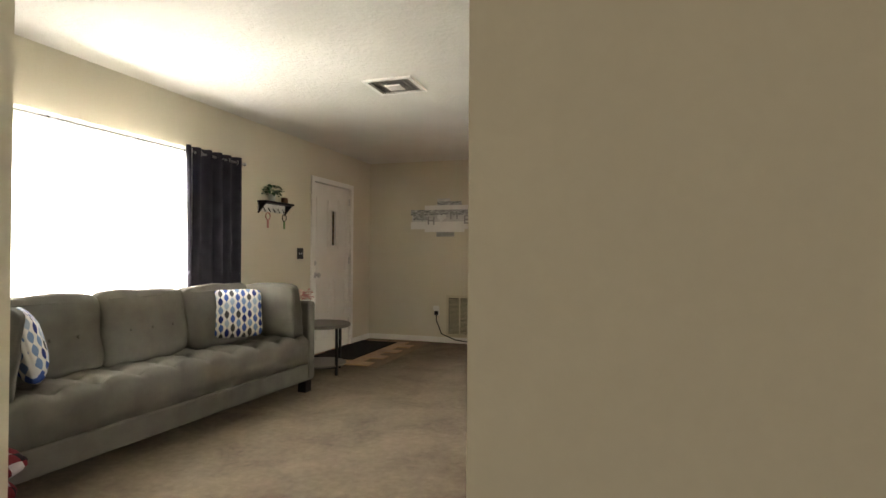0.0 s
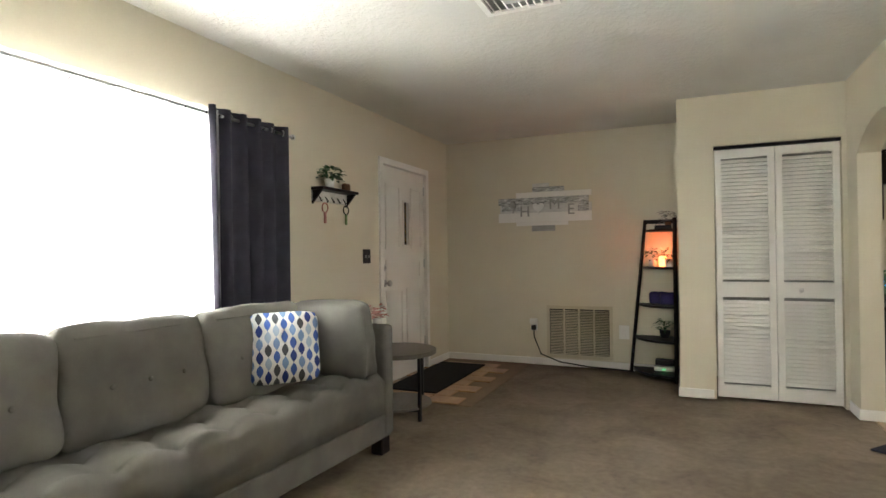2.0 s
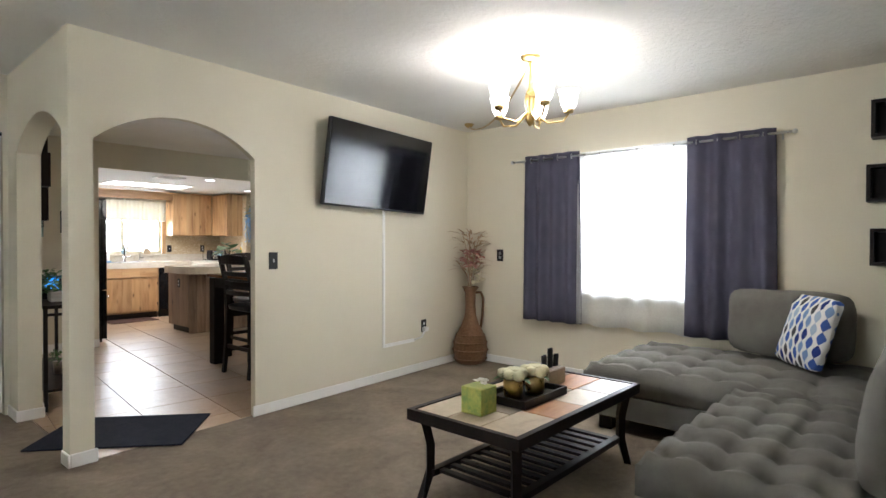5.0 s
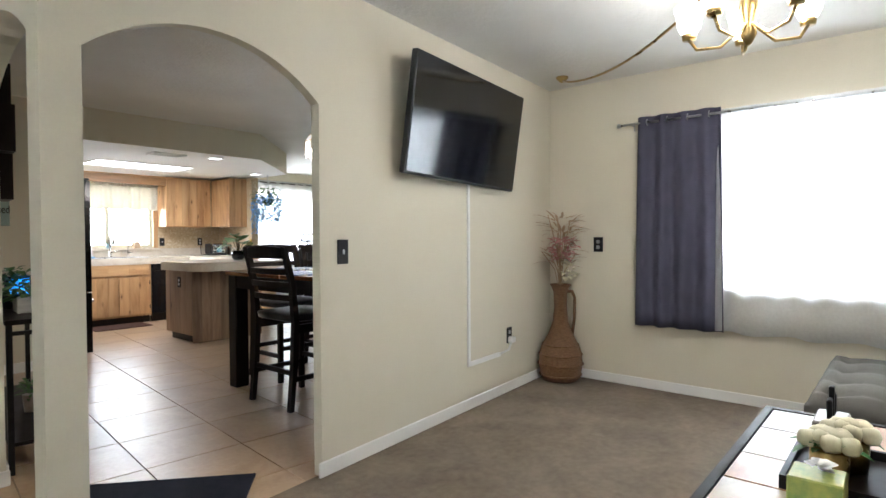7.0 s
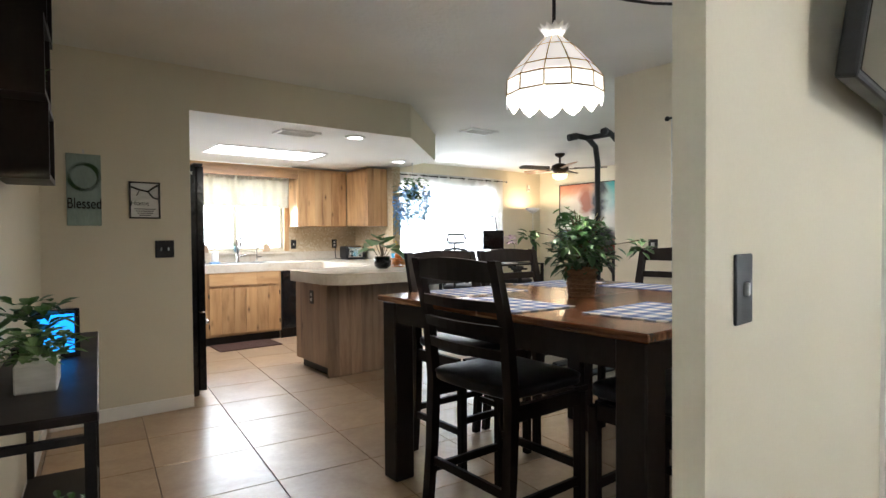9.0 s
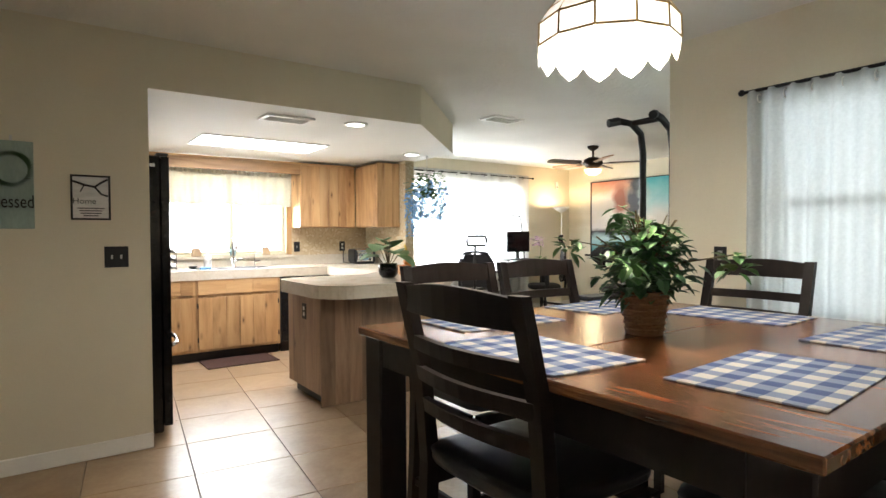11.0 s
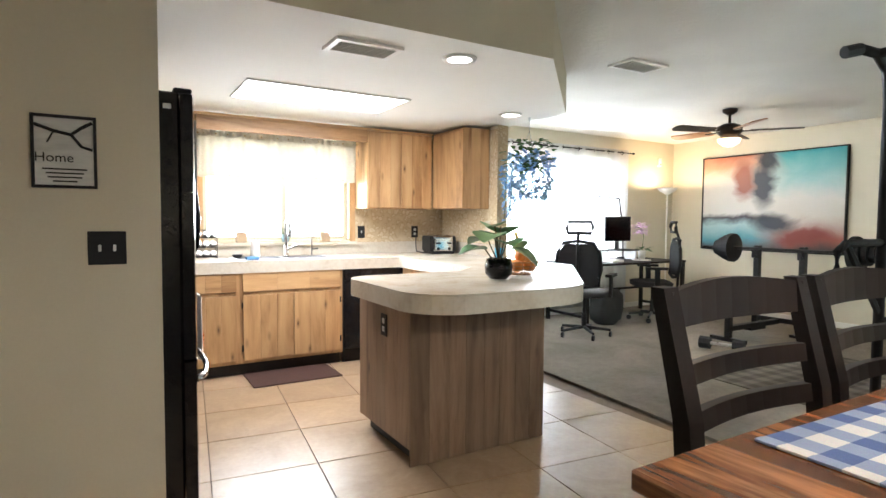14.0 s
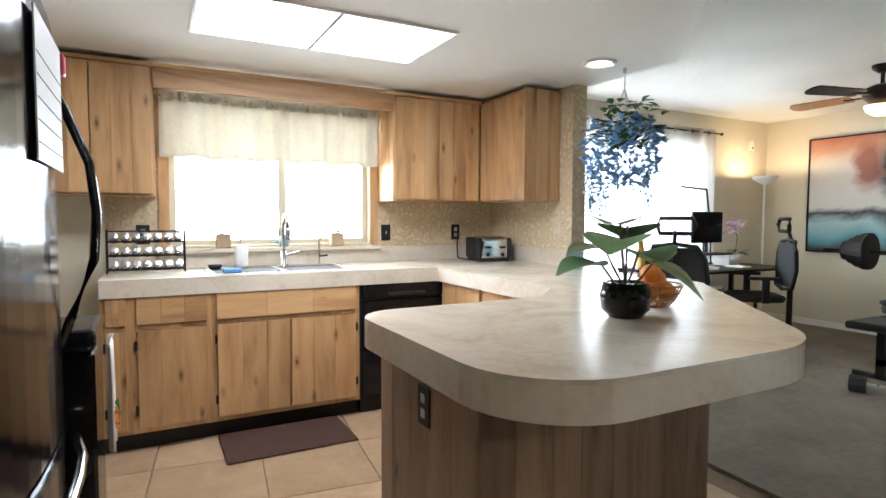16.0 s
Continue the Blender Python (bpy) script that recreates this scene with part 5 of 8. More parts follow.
# chandelier on a swagged chain
CX, CY = 3.85, 3.6
t = thing("chandelier", (CX, CY, H), "brass chandelier with upturned lit glass shades on a swagged chain", "chandelier")
part("canopy", lathe(bmesh.new(), [(0, 0), (0.06, 0), (0.055, -0.02), (0.02, -0.035), (0, -0.035)], 20), M_BRASS, t, smooth=True)
part("stem", lathe(bmesh.new(), [(0, -0.03), (0.01, -0.03), (0.01, -0.2), (0.03, -0.24), (0.035, -0.3), (0.02, -0.36), (0.03, -0.4), (0.012, -0.44), (0, -0.45)], 16), M_BRASS, t, smooth=True)
for k in range(5):
    a = 2 * math.pi * k / 5 + 0.3
    c, s_ = math.cos(a), math.sin(a)
    arm = part("arm", tube(bmesh.new(), [(0.02 * c, 0.02 * s_, -0.36), (0.1 * c, 0.1 * s_, -0.43), (0.19 * c, 0.19 * s_, -0.42), (0.22 * c, 0.22 * s_, -0.37)], 0.007, 8), M_BRASS, t, smooth=True)
    part("cup", lathe(bmesh.new(), [(0, -0.37), (0.026, -0.37), (0.03, -0.345), (0, -0.345)], 14, (0.22 * c, 0.22 * s_, 0)), M_BRASS, t, smooth=True)
    part("shade", lathe(bmesh.new(), [(0.028, -0.345), (0.045, -0.31), (0.05, -0.26), (0.06, -0.225), (0.057, -0.225), (0.046, -0.26), (0.04, -0.31), (0, -0.34)], 18, (0.22 * c, 0.22 * s_, 0)), M_BULB, t, "lit frosted glass shade", True)
pts = []
for k in range(15):
    f = k / 14
    pts.append((CX + (5.18 - CX) * f, CY + (5.18 - CY) * f, H - 0.03 - 0.16 * math.sin(math.pi * f) ** 0.8))
tagged(put_mesh("chain", tube(bmesh.new(), pts, 0.008, 6), M_BRASS, True), "brass chain swagged below the ceiling", "chain")
k = thing("ceiling_hook", (5.18, 5.18, H), "brass ceiling hook holding the chain", "hook")
part("base", lathe(bmesh.new(), [(0, 0), (0.05, 0), (0.045, -0.015), (0.015, -0.04), (0, -0.045)], 18), M_BRASS, k, smooth=True)

bpy.data.objects["chandelier"].scale = (1.1, 1.1, 1.0)

# coffee table with inset slate and wood panels
t = thing("coffee_table", (3.28, 3.21, 0), "dark-framed coffee table with inset wood and stone panels", "coffee table")
t.scale = (0.88, 0.97, 1.0)
part("frame", boxes((-0.68, 0.68, -0.32, 0.32, 0.395, 0.43)), M_BLACKWOOD, t)
part("rim", boxes((-0.69, 0.69, -0.33, -0.30, 0.40, 0.452), (-0.69, 0.69, 0.30, 0.33, 0.40, 0.452), (-0.69, -0.66, -0.30, 0.30, 0.40, 0.452), (0.66, 0.69, -0.30, 0.30, 0.40, 0.452)), M_BLACKWOOD, t)
M_SLATE = stone_tile("panel_pale_stone", (0.38, 0.31, 0.22), (0.50, 0.42, 0.31), (0.58, 0.50, 0.39), 0.3)
M_WARMWOOD = wood("panel_warm_wood", (0.22, 0.09, 0.035), (0.36, 0.17, 0.07), (0.46, 0.25, 0.12), "x", 0.3, 6, False)
M_GREYPANEL = stone_tile("panel_grey_brown", (0.20, 0.16, 0.13), (0.30, 0.25, 0.20), (0.38, 0.33, 0.27), 0.3)
for j in range(3):
    x = -0.655
    for i, w in enumerate(((0.36, 0.30, 0.32, 0.33), (0.26, 0.38, 0.30, 0.37), (0.36, 0.28, 0.36, 0.31))[j]):
        part("panel", bx(x + 0.004, x + w - 0.004, -0.30 + 0.2 * j + 0.004, -0.10 + 0.2 * j - 0.004, 0.43, 0.449, 0.002), (M_SLATE, M_WARMWOOD, M_SLATE, M_GREYPANEL)[(i + 2 * j) % 4], t)
        x += w
for sx in (-1, 1):
    for sy in (-1, 1):
        bm = bmesh.new()
        tube(bm, [(sx * 0.62, sy * 0.27, 0.4), (sx * 0.59, sy * 0.255, 0.28), (sx * 0.59, sy * 0.255, 0.15), (sx * 0.64, sy * 0.28, 0.0)], 0.032, 4, r_end=0.026)
        part("leg", bm, M_BLACKWOOD, t)
part("shelf_rail", boxes((-0.6, 0.6, -0.26, -0.22, 0.13, 0.16), (-0.6, 0.6, 0.22, 0.26, 0.13, 0.16)), M_BLACKWOOD, t)
for k in range(13):
    x = -0.54 + 0.09 * k
    part("slat", bx(x - 0.02, x + 0.02, -0.22, 0.22, 0.138, 0.153), M_BLACKWOOD, t)
tb = thing("tissue_box", (2.86, 3.24, 0.452), "green and yellow tissue box with a tissue pulled up", "tissue box")
M_TISSUEBOX = grain("tissue_box_green", (0.16, 0.28, 0.07), (0.52, 0.48, 0.10), 14, 60, 0.5)
part("box", bx(-0.06, 0.06, -0.06, 0.06, 0, 0.125, 0.004), M_TISSUEBOX, tb)
part("tissue", bush(rnd, (0, 0, 0.125), 0.015, 0.02, 6, 0.04, 0.05, 0), M_TRIM, tb)
tr = thing("tray", (3.22, 3.22, 0.452), "dark wooden serving tray", "tray")
part("bottom", bx(-0.2, 0.2, -0.13, 0.13, 0, 0.012), M_BLACKWOOD, tr)
part("rim", boxes((-0.2, 0.2, -0.13, -0.115, 0.012, 0.04), (-0.2, 0.2, 0.115, 0.13, 0.012, 0.04), (-0.2, -0.185, -0.115, 0.115, 0.012, 0.04), (0.185, 0.2, -0.115, 0.115, 0.012, 0.04)), M_BLACKWOOD, tr)
for x, y in ((-0.08, 0.02), (0.06, -0.02)):
    v = thing("flower_vase", (3.22 + x, 3.22 + y, 0.464), "gold glass vase of cream roses on the tray", "vase")
    part("vase", lathe(bmesh.new(), [(0, 0), (0.045, 0), (0.05, 0.03), (0.05, 0.09), (0.045, 0.095), (0, 0.09)], 18), M_BRASS, v, "ribbed gold glass", True)
    for q in range(9):
        a = q * 2.4
        rr = 0.022 * math.sqrt(q)
        bm = bmesh.new()
        soft_box(bm, (rr * math.cos(a), rr * math.sin(a), 0.13 - 0.2 * rr), (0.055, 0.055, 0.05), n=3, sharp=2.5, wobble=0.06, seed=q)
        part("rose", bm, M_CREAM, v, smooth=True)
    part("foliage", bush(rnd, (0, 0, 0.09), 0.06, 0.03, 24, 0.05, 0.03), M_LEAF, v)
c = thing("remote_holder", (3.55, 3.27, 0.452), "grey stone caddy holding black remotes", "remote caddy")
part("block", bx(-0.09, 0.09, -0.05, 0.05, 0, 0.09, 0.006), M_GREYPANEL, c)
for k, z in enumerate((0.17, 0.2, 0.16)):
    bm = bx(-0.02, 0.02, -0.008, 0.008, 0.03, z, 0.004)
    turn_verts(bm.verts, Matrix.Translation((-0.05 + 0.05 * k, 0.0, 0.0)) @ pose(0, 0, 0, 0, 6 * (k - 1), 0))
    part("remote", bm, M_BLACKPL, c)

# L-shaped sectional along the south and east
s = thing("sectional_sofa", (0, 0, 0), "grey tweed sectional sofa with deep button-tufted seats", "sofa")
part("base", boxes((2.98, 4.27, 1.42, 2.46, 0.1, 0.25), (4.275, XE - 0.08, 1.42, 3.38, 0.1, 0.25)), M_SOFA, s)
bm = bmesh.new()
tufted(bm, 2.93, 4.27, 1.8, 2.52, 0.255, 0.45, 6, 4, 0.055)
part("seat", bm, M_SOFA, s, smooth=True)
bm = bmesh.new()
tufted(bm, 4.275, XE - 0.08, 1.8, 3.44, 0.255, 0.45, 4, 7, 0.055)
part("chaise_seat", bm, M_SOFA, s, smooth=True)
part("back_frame", bx(2.93, XE - 0.08, 1.4, 1.6, 0.252, 0.74, 0.04, 3), M_SOFA, s)
for k, x in enumerate((3.25, 3.87, 4.49, 5.1)):
    part("back_cushion", soft((x, 1.7, 0.66), (0.63, 0.26, 0.46), rx=8, puff=0.35, axis=1, n=9, sharp=6, seed=k), M_SOFA, s, smooth=True)
part("corner_cushion", soft((XE - 0.26, 2.4, 0.69), (0.26, 0.74, 0.46), ry=8, puff=0.3, axis=0, n=9, sharp=6), M_SOFA, s, smooth=True)
for x, y in ((3.05, 2.38), (3.05, 1.5), (4.36, 3.3), (XE - 0.18, 3.3), (XE - 0.18, 1.5)):
    part("leg", bx(x - 0.045, x + 0.045, y - 0.045, y + 0.045, 0, 0.1, 0.005), M_BLACKWOOD, s, "dark block foot")
throw_pillow((XE - 0.48, 2.26, 0.68), 128, -18, 0.46, "square white pillow with navy, blue and grey pointed ovals, tilted")

# stepped wall shelf on the east wall
t = thing("wall_shelf", (XE, 1.78, 1.1), "dark zigzag wall shelf with small ornaments", "wall shelf")
t.scale = (1, 1.12, 1.1)
for y, z in ((0.04, 0.0), (0.06, 0.38), (0.04, 0.76)):
    part("cube", boxes((-0.14, 0, y - 0.13, y + 0.13, z, z + 0.02), (-0.14, 0, y - 0.13, y + 0.13, z + 0.2, z + 0.22), (-0.14, 0, y - 0.13, y - 0.11, z + 0.02, z + 0.2), (-0.14, 0, y + 0.11, y + 0.13, z + 0.02, z + 0.2), (-0.012, 0, y - 0.11, y + 0.11, z + 0.02, z + 0.2)), M_BLACKWOOD, t)
part("spine", bx(-0.02, 0, -0.08, -0.05, -0.1, 1.0), M_BLACKWOOD, t)
for z in (1.12, 1.5):
    tagged(put_mesh("candle_cup", lathe(bmesh.new(), [(0, 0), (0.035, 0), (0.04, 0.07), (0, 0.065)], 16, (XE - 0.08, 1.825, 1.1 + (z - 1.1) * 1.1)), M_WHITE, True), "small white cup in the wall shelf", "cup")

# ---------- dining room ----------
TX0, TX1, TY0, TY1, TZ = 3.46, 5.03, 5.74, 7.25, 0.92
t = thing("dining_table", ((TX0 + TX1) / 2, (TY0 + TY1) / 2, 0), "counter-height dining table with a glossy brown top and black legs", "dining table")
hx, hy = (TX1 - TX0) / 2, (TY1 - TY0) / 2
for k in range(2):
    part("tabletop", bx(-hx, hx, -hy + hy * k + 0.001, hy * k - 0.001, TZ - 0.03, TZ, 0.004), M_TABLETOP, t)
for q in ((-hx + 0.03, hx - 0.03, -hy + 0.03, -hy + 0.06), (-hx + 0.03, hx - 0.03, hy - 0.06, hy - 0.03), (-hx + 0.03, -hx + 0.06, -hy + 0.06, hy - 0.06), (hx - 0.06, hx - 0.03, -hy + 0.06, hy - 0.06)):
    part("apron", bx(*q, TZ - 0.13, TZ - 0.03), M_BLACKWOOD, t)
for sx in (-1, 1):
    for sy in (-1, 1):
        x, y = sx * (hx - 0.075), sy * (hy - 0.075)
        part("leg", bx(x - 0.055, x + 0.055, y - 0.055, y + 0.055, 0, TZ - 0.031, 0.006), M_BLACKWOOD, t)

M_LEATHER = grain("black_leather_seat", (0.008, 0.008, 0.009), (0.018, 0.018, 0.02), 30, 200, 0.38, 0, 0.04, 0.0005, 0.35)


def chair_at(m, label):
    """A counter-height ladder-back chair that faces +y from its back at y = 0."""
    c = new("dining_chair")
    tagged(c, label, "chair", "chairs round the dining table")
    w = 0.235
    for sx in (-1, 1):
        bm = bmesh.new()
        prof = ((0.0, -0.01, 0.016), (0.3, 0.02, 0.019), (0.6, 0.035, 0.021), (0.88, 0.01, 0.018), (1.125, -0.05, 0.015))
        rows = []
        for z, y, d in prof:
            rows.append([bm.verts.new((sx * w + ax * 0.021, y + ay * d, z)) for ax, ay in ((-1, -1), (1, -1), (1, 1), (-1, 1))])
        for a, b in zip(rows, rows[1:]):
            for k in range(4):
                bm.faces.new((a[k], a[(k + 1) % 4], b[(k + 1) % 4], b[k]))
        bm.faces.new(rows[0][::-1])
        bm.faces.new(rows[-1])
        part("back_leg", bm, M_BLACKWOOD, c)
        part("front_leg", bx(sx * w - 0.019, sx * w + 0.019, 0.40, 0.44, 0, 0.58, 0.004), M_BLACKWOOD, c)
        part("side_stretcher", bx(sx * w - 0.011, sx * w + 0.011, 0.03, 0.41, 0.2, 0.235, 0.003), M_BLACKWOOD, c)
        part("seat_rail", bx(sx * w - 0.012, sx * w + 0.012, 0.05, 0.4, 0.53, 0.59), M_BLACKWOOD, c)
    part("front_stretcher", bx(-w + 0.019, w - 0.019, 0.41, 0.432, 0.26, 0.295, 0.003), M_BLACKWOOD, c)
    part("rear_stretcher", bx(-w + 0.019, w - 0.019, 0.012, 0.034, 0.24, 0.275, 0.003), M_BLACKWOOD, c)
    part("front_rail", bx(-w + 0.019, w - 0.019, 0.405, 0.435, 0.53, 0.59), M_BLACKWOOD, c)
    bm = bmesh.new()
    soft_box(bm, (0, 0.235, 0.632), (0.5, 0.46, 0.075), puff=0.3, axis=2, n=6, sharp=6)
    part("seat", bm, M_LEATHER, c, "black leather seat pad", True)
    for z0, z1, y, bow in ((1.045, 1.115, -0.035, 0.03), (0.935, 0.975, -0.01, 0.03), (0.845, 0.885, 0.006, 0.03), (0.755, 0.795, 0.018, 0.028)):
        bm = bmesh.new()
        lo = []
        n = 8
        for k in range(n + 1):
            f = k / n
            x = -w + 2 * w * f
            yy = y - bow * math.sin(math.pi * f)
            top = z1 + (0.018 * math.sin(math.pi * f) if z1 > 1 else 0)
            lo.append([bm.verts.new(p) for p in ((x, yy - 0.01, z0), (x, yy + 0.01, z0), (x, yy + 0.004, top), (x, yy - 0.016, top))])
        for a, b in zip(lo, lo[1:]):
            for k in range(4):
                bm.faces.new((a[k], a[(k + 1) % 4], b[(k + 1) % 4], b[k]))
        bm.faces.new(lo[0][::-1])
        bm.faces.new(lo[-1])
        part("back_slat", bm, M_BLACKWOOD, c)
    c.matrix_world = m
    return c


CH = "espresso ladder-back counter chair with a black leather seat"
ch = chair_at(pose(3.40, 6.51, -0.004, 0, 0, -90), CH + ", pushed in")
copy_thing(ch, pose(4.03, 7.41, -0.004, 0, 0, 180))
copy_thing(ch, pose(4.58, 7.41, -0.004, 0, 0, 180))
copy_thing(ch, pose(5.36, 6.75, -0.004, 0, 0, 90))
copy_thing(ch, pose(3.95, 5.70, -0.004, 0, 0, 0))
copy_thing(ch, pose(4.65, 5.705, -0.004, 0, 0, 0))

M_GINGHAM = checks("gingham_blue", (0.62, 0.61, 0.58), (0.24, 0.29, 0.42), (0.075, 0.115, 0.26), 0.085)
for x, y, rz in ((3.92, 6.0, 4), (3.66, 6.53, 86), (3.93, 7.05, -2), (4.63, 7.06, 3), (4.82, 6.56, 92), (4.66, 6.0, -2)):
    p = tagged(put_mesh("placemat", bx(-0.24, 0.24, -0.16, 0.16, 0, 0.003), M_GINGHAM), "blue and white gingham cloth placemat on the dining table", "placemat", "gingham placemats")
    for sx in (-1, 1):
        part("hem", bx(sx * 0.233 - 0.008, sx * 0.233 + 0.008, -0.16, 0.16, 0.0031, 0.0042), M_GINGHAM, p)
    p.matrix_world = pose(x, y, TZ + 0.001, 0, 0, rz)

p = thing("table_plant", (4.16, 6.53, TZ), "bushy green plant in a brown basket pot", "plant")
part("pot", lathe(bmesh.new(), [(0, 0), (0.068, 0), (0.085, 0.14), (0.09, 0.15), (0.08, 0.15), (0, 0.13)], 22), M_WICKER, p, smooth=True)
for k in range(6):
    bm = bmesh.new()
    r = 0.0705 + 0.0026 * (1 + k * 1.05) * 1.05
    tube(bm, [(r * math.cos(2 * math.pi * q / 22), r * math.sin(2 * math.pi * q / 22), 0.02 + 0.022 * k) for q in range(22)], 0.004, 5, True)
    part("band", bm, M_WICKER, p)
rnd = random.Random(21)
part("stem", stems(rnd, (0, 0, 0.12), 0.2, 0.32, 22, 0.003), M_STEM, p)
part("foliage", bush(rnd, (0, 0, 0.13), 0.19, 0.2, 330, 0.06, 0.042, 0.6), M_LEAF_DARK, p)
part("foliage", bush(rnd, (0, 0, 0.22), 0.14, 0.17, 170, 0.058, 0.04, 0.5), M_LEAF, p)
for a, h_, l_ in ((2.2, 0.3, 0.28), (0.4, 0.22, 0.34), (1.4, 0.42, 0.12), (5.2, 0.25, 0.3), (3.6, 0.24, 0.3)):
    c, s_ = math.cos(a), math.sin(a)
    part("stem", tube(bmesh.new(), [(0, 0, 0.12), (0.4 * l_ * c, 0.4 * l_ * s_, h_), (l_ * c, l_ * s_, h_ + 0.03)], 0.003, 5), M_STEM, p)
    part("sprig", bush(rnd, (l_ * c, l_ * s_, h_ - 0.03), 0.045, 0.06, 16, 0.06, 0.045, 0.6), M_LEAF, p)
p.scale = (0.88, 0.88, 0.95)

# leaded glass pendant
PX, PY = 4.05, 6.6
t = thing("pendant_lamp", (PX, PY, H), "white leaded-glass pendant lamp with a scalloped rim, lit", "pendant lamp")
M_CAPIZ = glow("leaded_glass_lit", (1.0, 0.90, 0.78), 0.62)
M_CAPIZ_HOT = glow("leaded_glass_skirt_lit", (1.0, 0.95, 0.86), 1.5)
part("canopy", lathe(bmesh.new(), [(0, 0), (0.055, 0), (0.05, -0.02), (0.012, -0.03), (0, -0.03)], 18), M_BRASS, t, smooth=True)
part("chain", tube(bmesh.new(), [(0, 0, -0.03), (0.003, 0, -0.15), (0, 0, -0.30)], 0.009, 6), M_IRON, t)
N = 12
rings = ((0.045, -0.30), (0.10, -0.35), (0.19, -0.45), (0.225, -0.50), (0.228, -0.57))
for q in range(N):
    a0, a1 = 2 * math.pi * q / N, 2 * math.pi * (q + 1) / N
    for k in range(4):
        (r0, z0), (r1, z1) = rings[k], rings[k + 1]
        bm = bmesh.new()
        vs = [bm.verts.new((r * math.cos(a), r * math.sin(a), z)) for r, z, a in ((r0, z0, a0), (r0, z0, a1), (r1, z1, a1), (r1, z1, a0))]
        bm.faces.new(vs)
        f2 = [bm.verts.new(v.co * 0.985) for v in vs]
        bm.faces.new(f2[::-1])
        for i in range(4):
            bm.faces.new((vs[i], f2[i], f2[(i + 1) % 4], vs[(i + 1) % 4]))
        part("glass_panel", bm, M_CAPIZ if k < 3 else M_CAPIZ_HOT, t)
    am = (a0 + a1) / 2
    bm = bmesh.new()
    pts = [(0.228, -0.57, a0), (0.226, -0.60, a0 + 0.1), (0.222, -0.625, am), (0.226, -0.60, a1 - 0.1), (0.228, -0.57, a1)]
    vs = [bm.verts.new((r * math.cos(a), r * math.sin(a), z)) for r, z, a in pts]
    f2 = [bm.verts.new((v.co.x * 0.985, v.co.y * 0.985, v.co.z)) for v in vs]
    bm.faces.new(vs)
    bm.faces.new(f2[::-1])
    for i in range(5):
        bm.faces.new((vs[i], f2[i], f2[(i + 1) % 5], vs[(i + 1) % 5]))
    part("scallop", bm, M_CAPIZ_HOT, t)
    bm = tube(bmesh.new(), [(r * 1.004 * math.cos(a0), r * 1.004 * math.sin(a0), z) for r, z in rings], 0.0042, 5)
    part("lead_strip", bm, M_BRASS, t)
    bm = bmesh.new()
    leaf(bm, (0.03 * math.cos(am), 0.03 * math.sin(am), -0.30), (0.075 * math.cos(am), 0.075 * math.sin(am), -0.24), 0.035, 0)
    part("crown_petal", bm, M_TRIM, t)
for k in range(1, 5):
    r, z = rings[k]
    bm = tube(bmesh.new(), [(r * 1.003 * math.cos(2 * math.pi * q / N), r * 1.003 * math.sin(2 * math.pi * q / N), z) for q in range(N)], 0.0042, 5, True)
    part("lead_strip", bm, M_BRASS, t)
pts = [(PX + 0.9 * f, PY - 0.75 * f, H - 0.03 - 0.12 * math.sin(math.pi * f)) for f in [k / 10 for k in range(11)]]
tagged(put_mesh("chain", tube(bmesh.new(), pts, 0.007, 6), M_IRON, True), "dark chain swagged below the dining ceiling", "chain")
tagged(put_mesh("ceiling_hook", lathe(bmesh.new(), [(0, 0), (0.03, 0), (0.02, -0.03), (0, -0.04)], 14, (PX + 0.9, PY - 0.75, H)), M_IRON, True), "dark ceiling hook holding the lamp chain", "hook")

# dining window curtains
rod("y", XO - 0.07, XO - 0.004, 5.99, 6.97, 2.03, M_IRON, "dark curtain rod over the dining window")
M_SHEER2 = sheer("sheer_white_thin", (0.62, 0.64, 0.63), 0.45, 0.2)
curtain("sheer_curtain", "thin white sheer curtain with tabs over the dining window", "y", XO - 0.07, 6.03, 6.94, 0.72, 2.03, 0.034, 9, M_SHEER2, 0.3, 0, 7, M_TRIM)
structure("backdrop", bx(XO + 1.6, XO + 1.62, 5.37, 7.44, 0.0, 2.4), M_GARDEN, "hazy pale view outside the dining window", "backdrop")

# console table and what stands on it
already = set(bpy.data.objects)
t = thing("console_table", (2.01, 7.2, 0), "narrow dark wooden console table on iron legs", "console table")
part("tabletop", bx(-0.135, 0.15, -0.72, 0.72, 0.755, 0.78, 0.004), M_BLACKWOOD, t)
part("shelf", bx(-0.125, 0.14, -0.70, 0.70, 0.14, 0.16, 0.004), M_BLACKWOOD, t)
for x in (-0.115, 0.13):
    for y in (-0.69, 0.69):
        part("leg", bx(x - 0.013, x + 0.013, y - 0.013, y + 0.013, 0, 0.755), M_IRON, t)
for y in (-0.69, 0.69):
    part("cross_bar", bx(-0.102, 0.117, y - 0.01, y + 0.01, 0.70, 0.72), M_IRON, t)
p = thing("planter_box", (2.01, 6.86, 0.78), "small grey wooden box of succulents", "planter")
part("box", bx(-0.05, 0.05, -0.09, 0.09, 0, 0.08, 0.004), M_WHITEWASH, p)
part("foliage", bush(rnd, (0, 0, 0.07), 0.09, 0.09, 80, 0.06, 0.03), M_LEAF_PALE, p)
p = thing("potted_plant", (1.97, 7.1, 0.78), "leafy green plant on the console table", "plant")
part("pot", lathe(bmesh.new(), [(0, 0), (0.04, 0), (0.05, 0.08), (0, 0.07)], 16), M_BLACKPL, p, smooth=True)
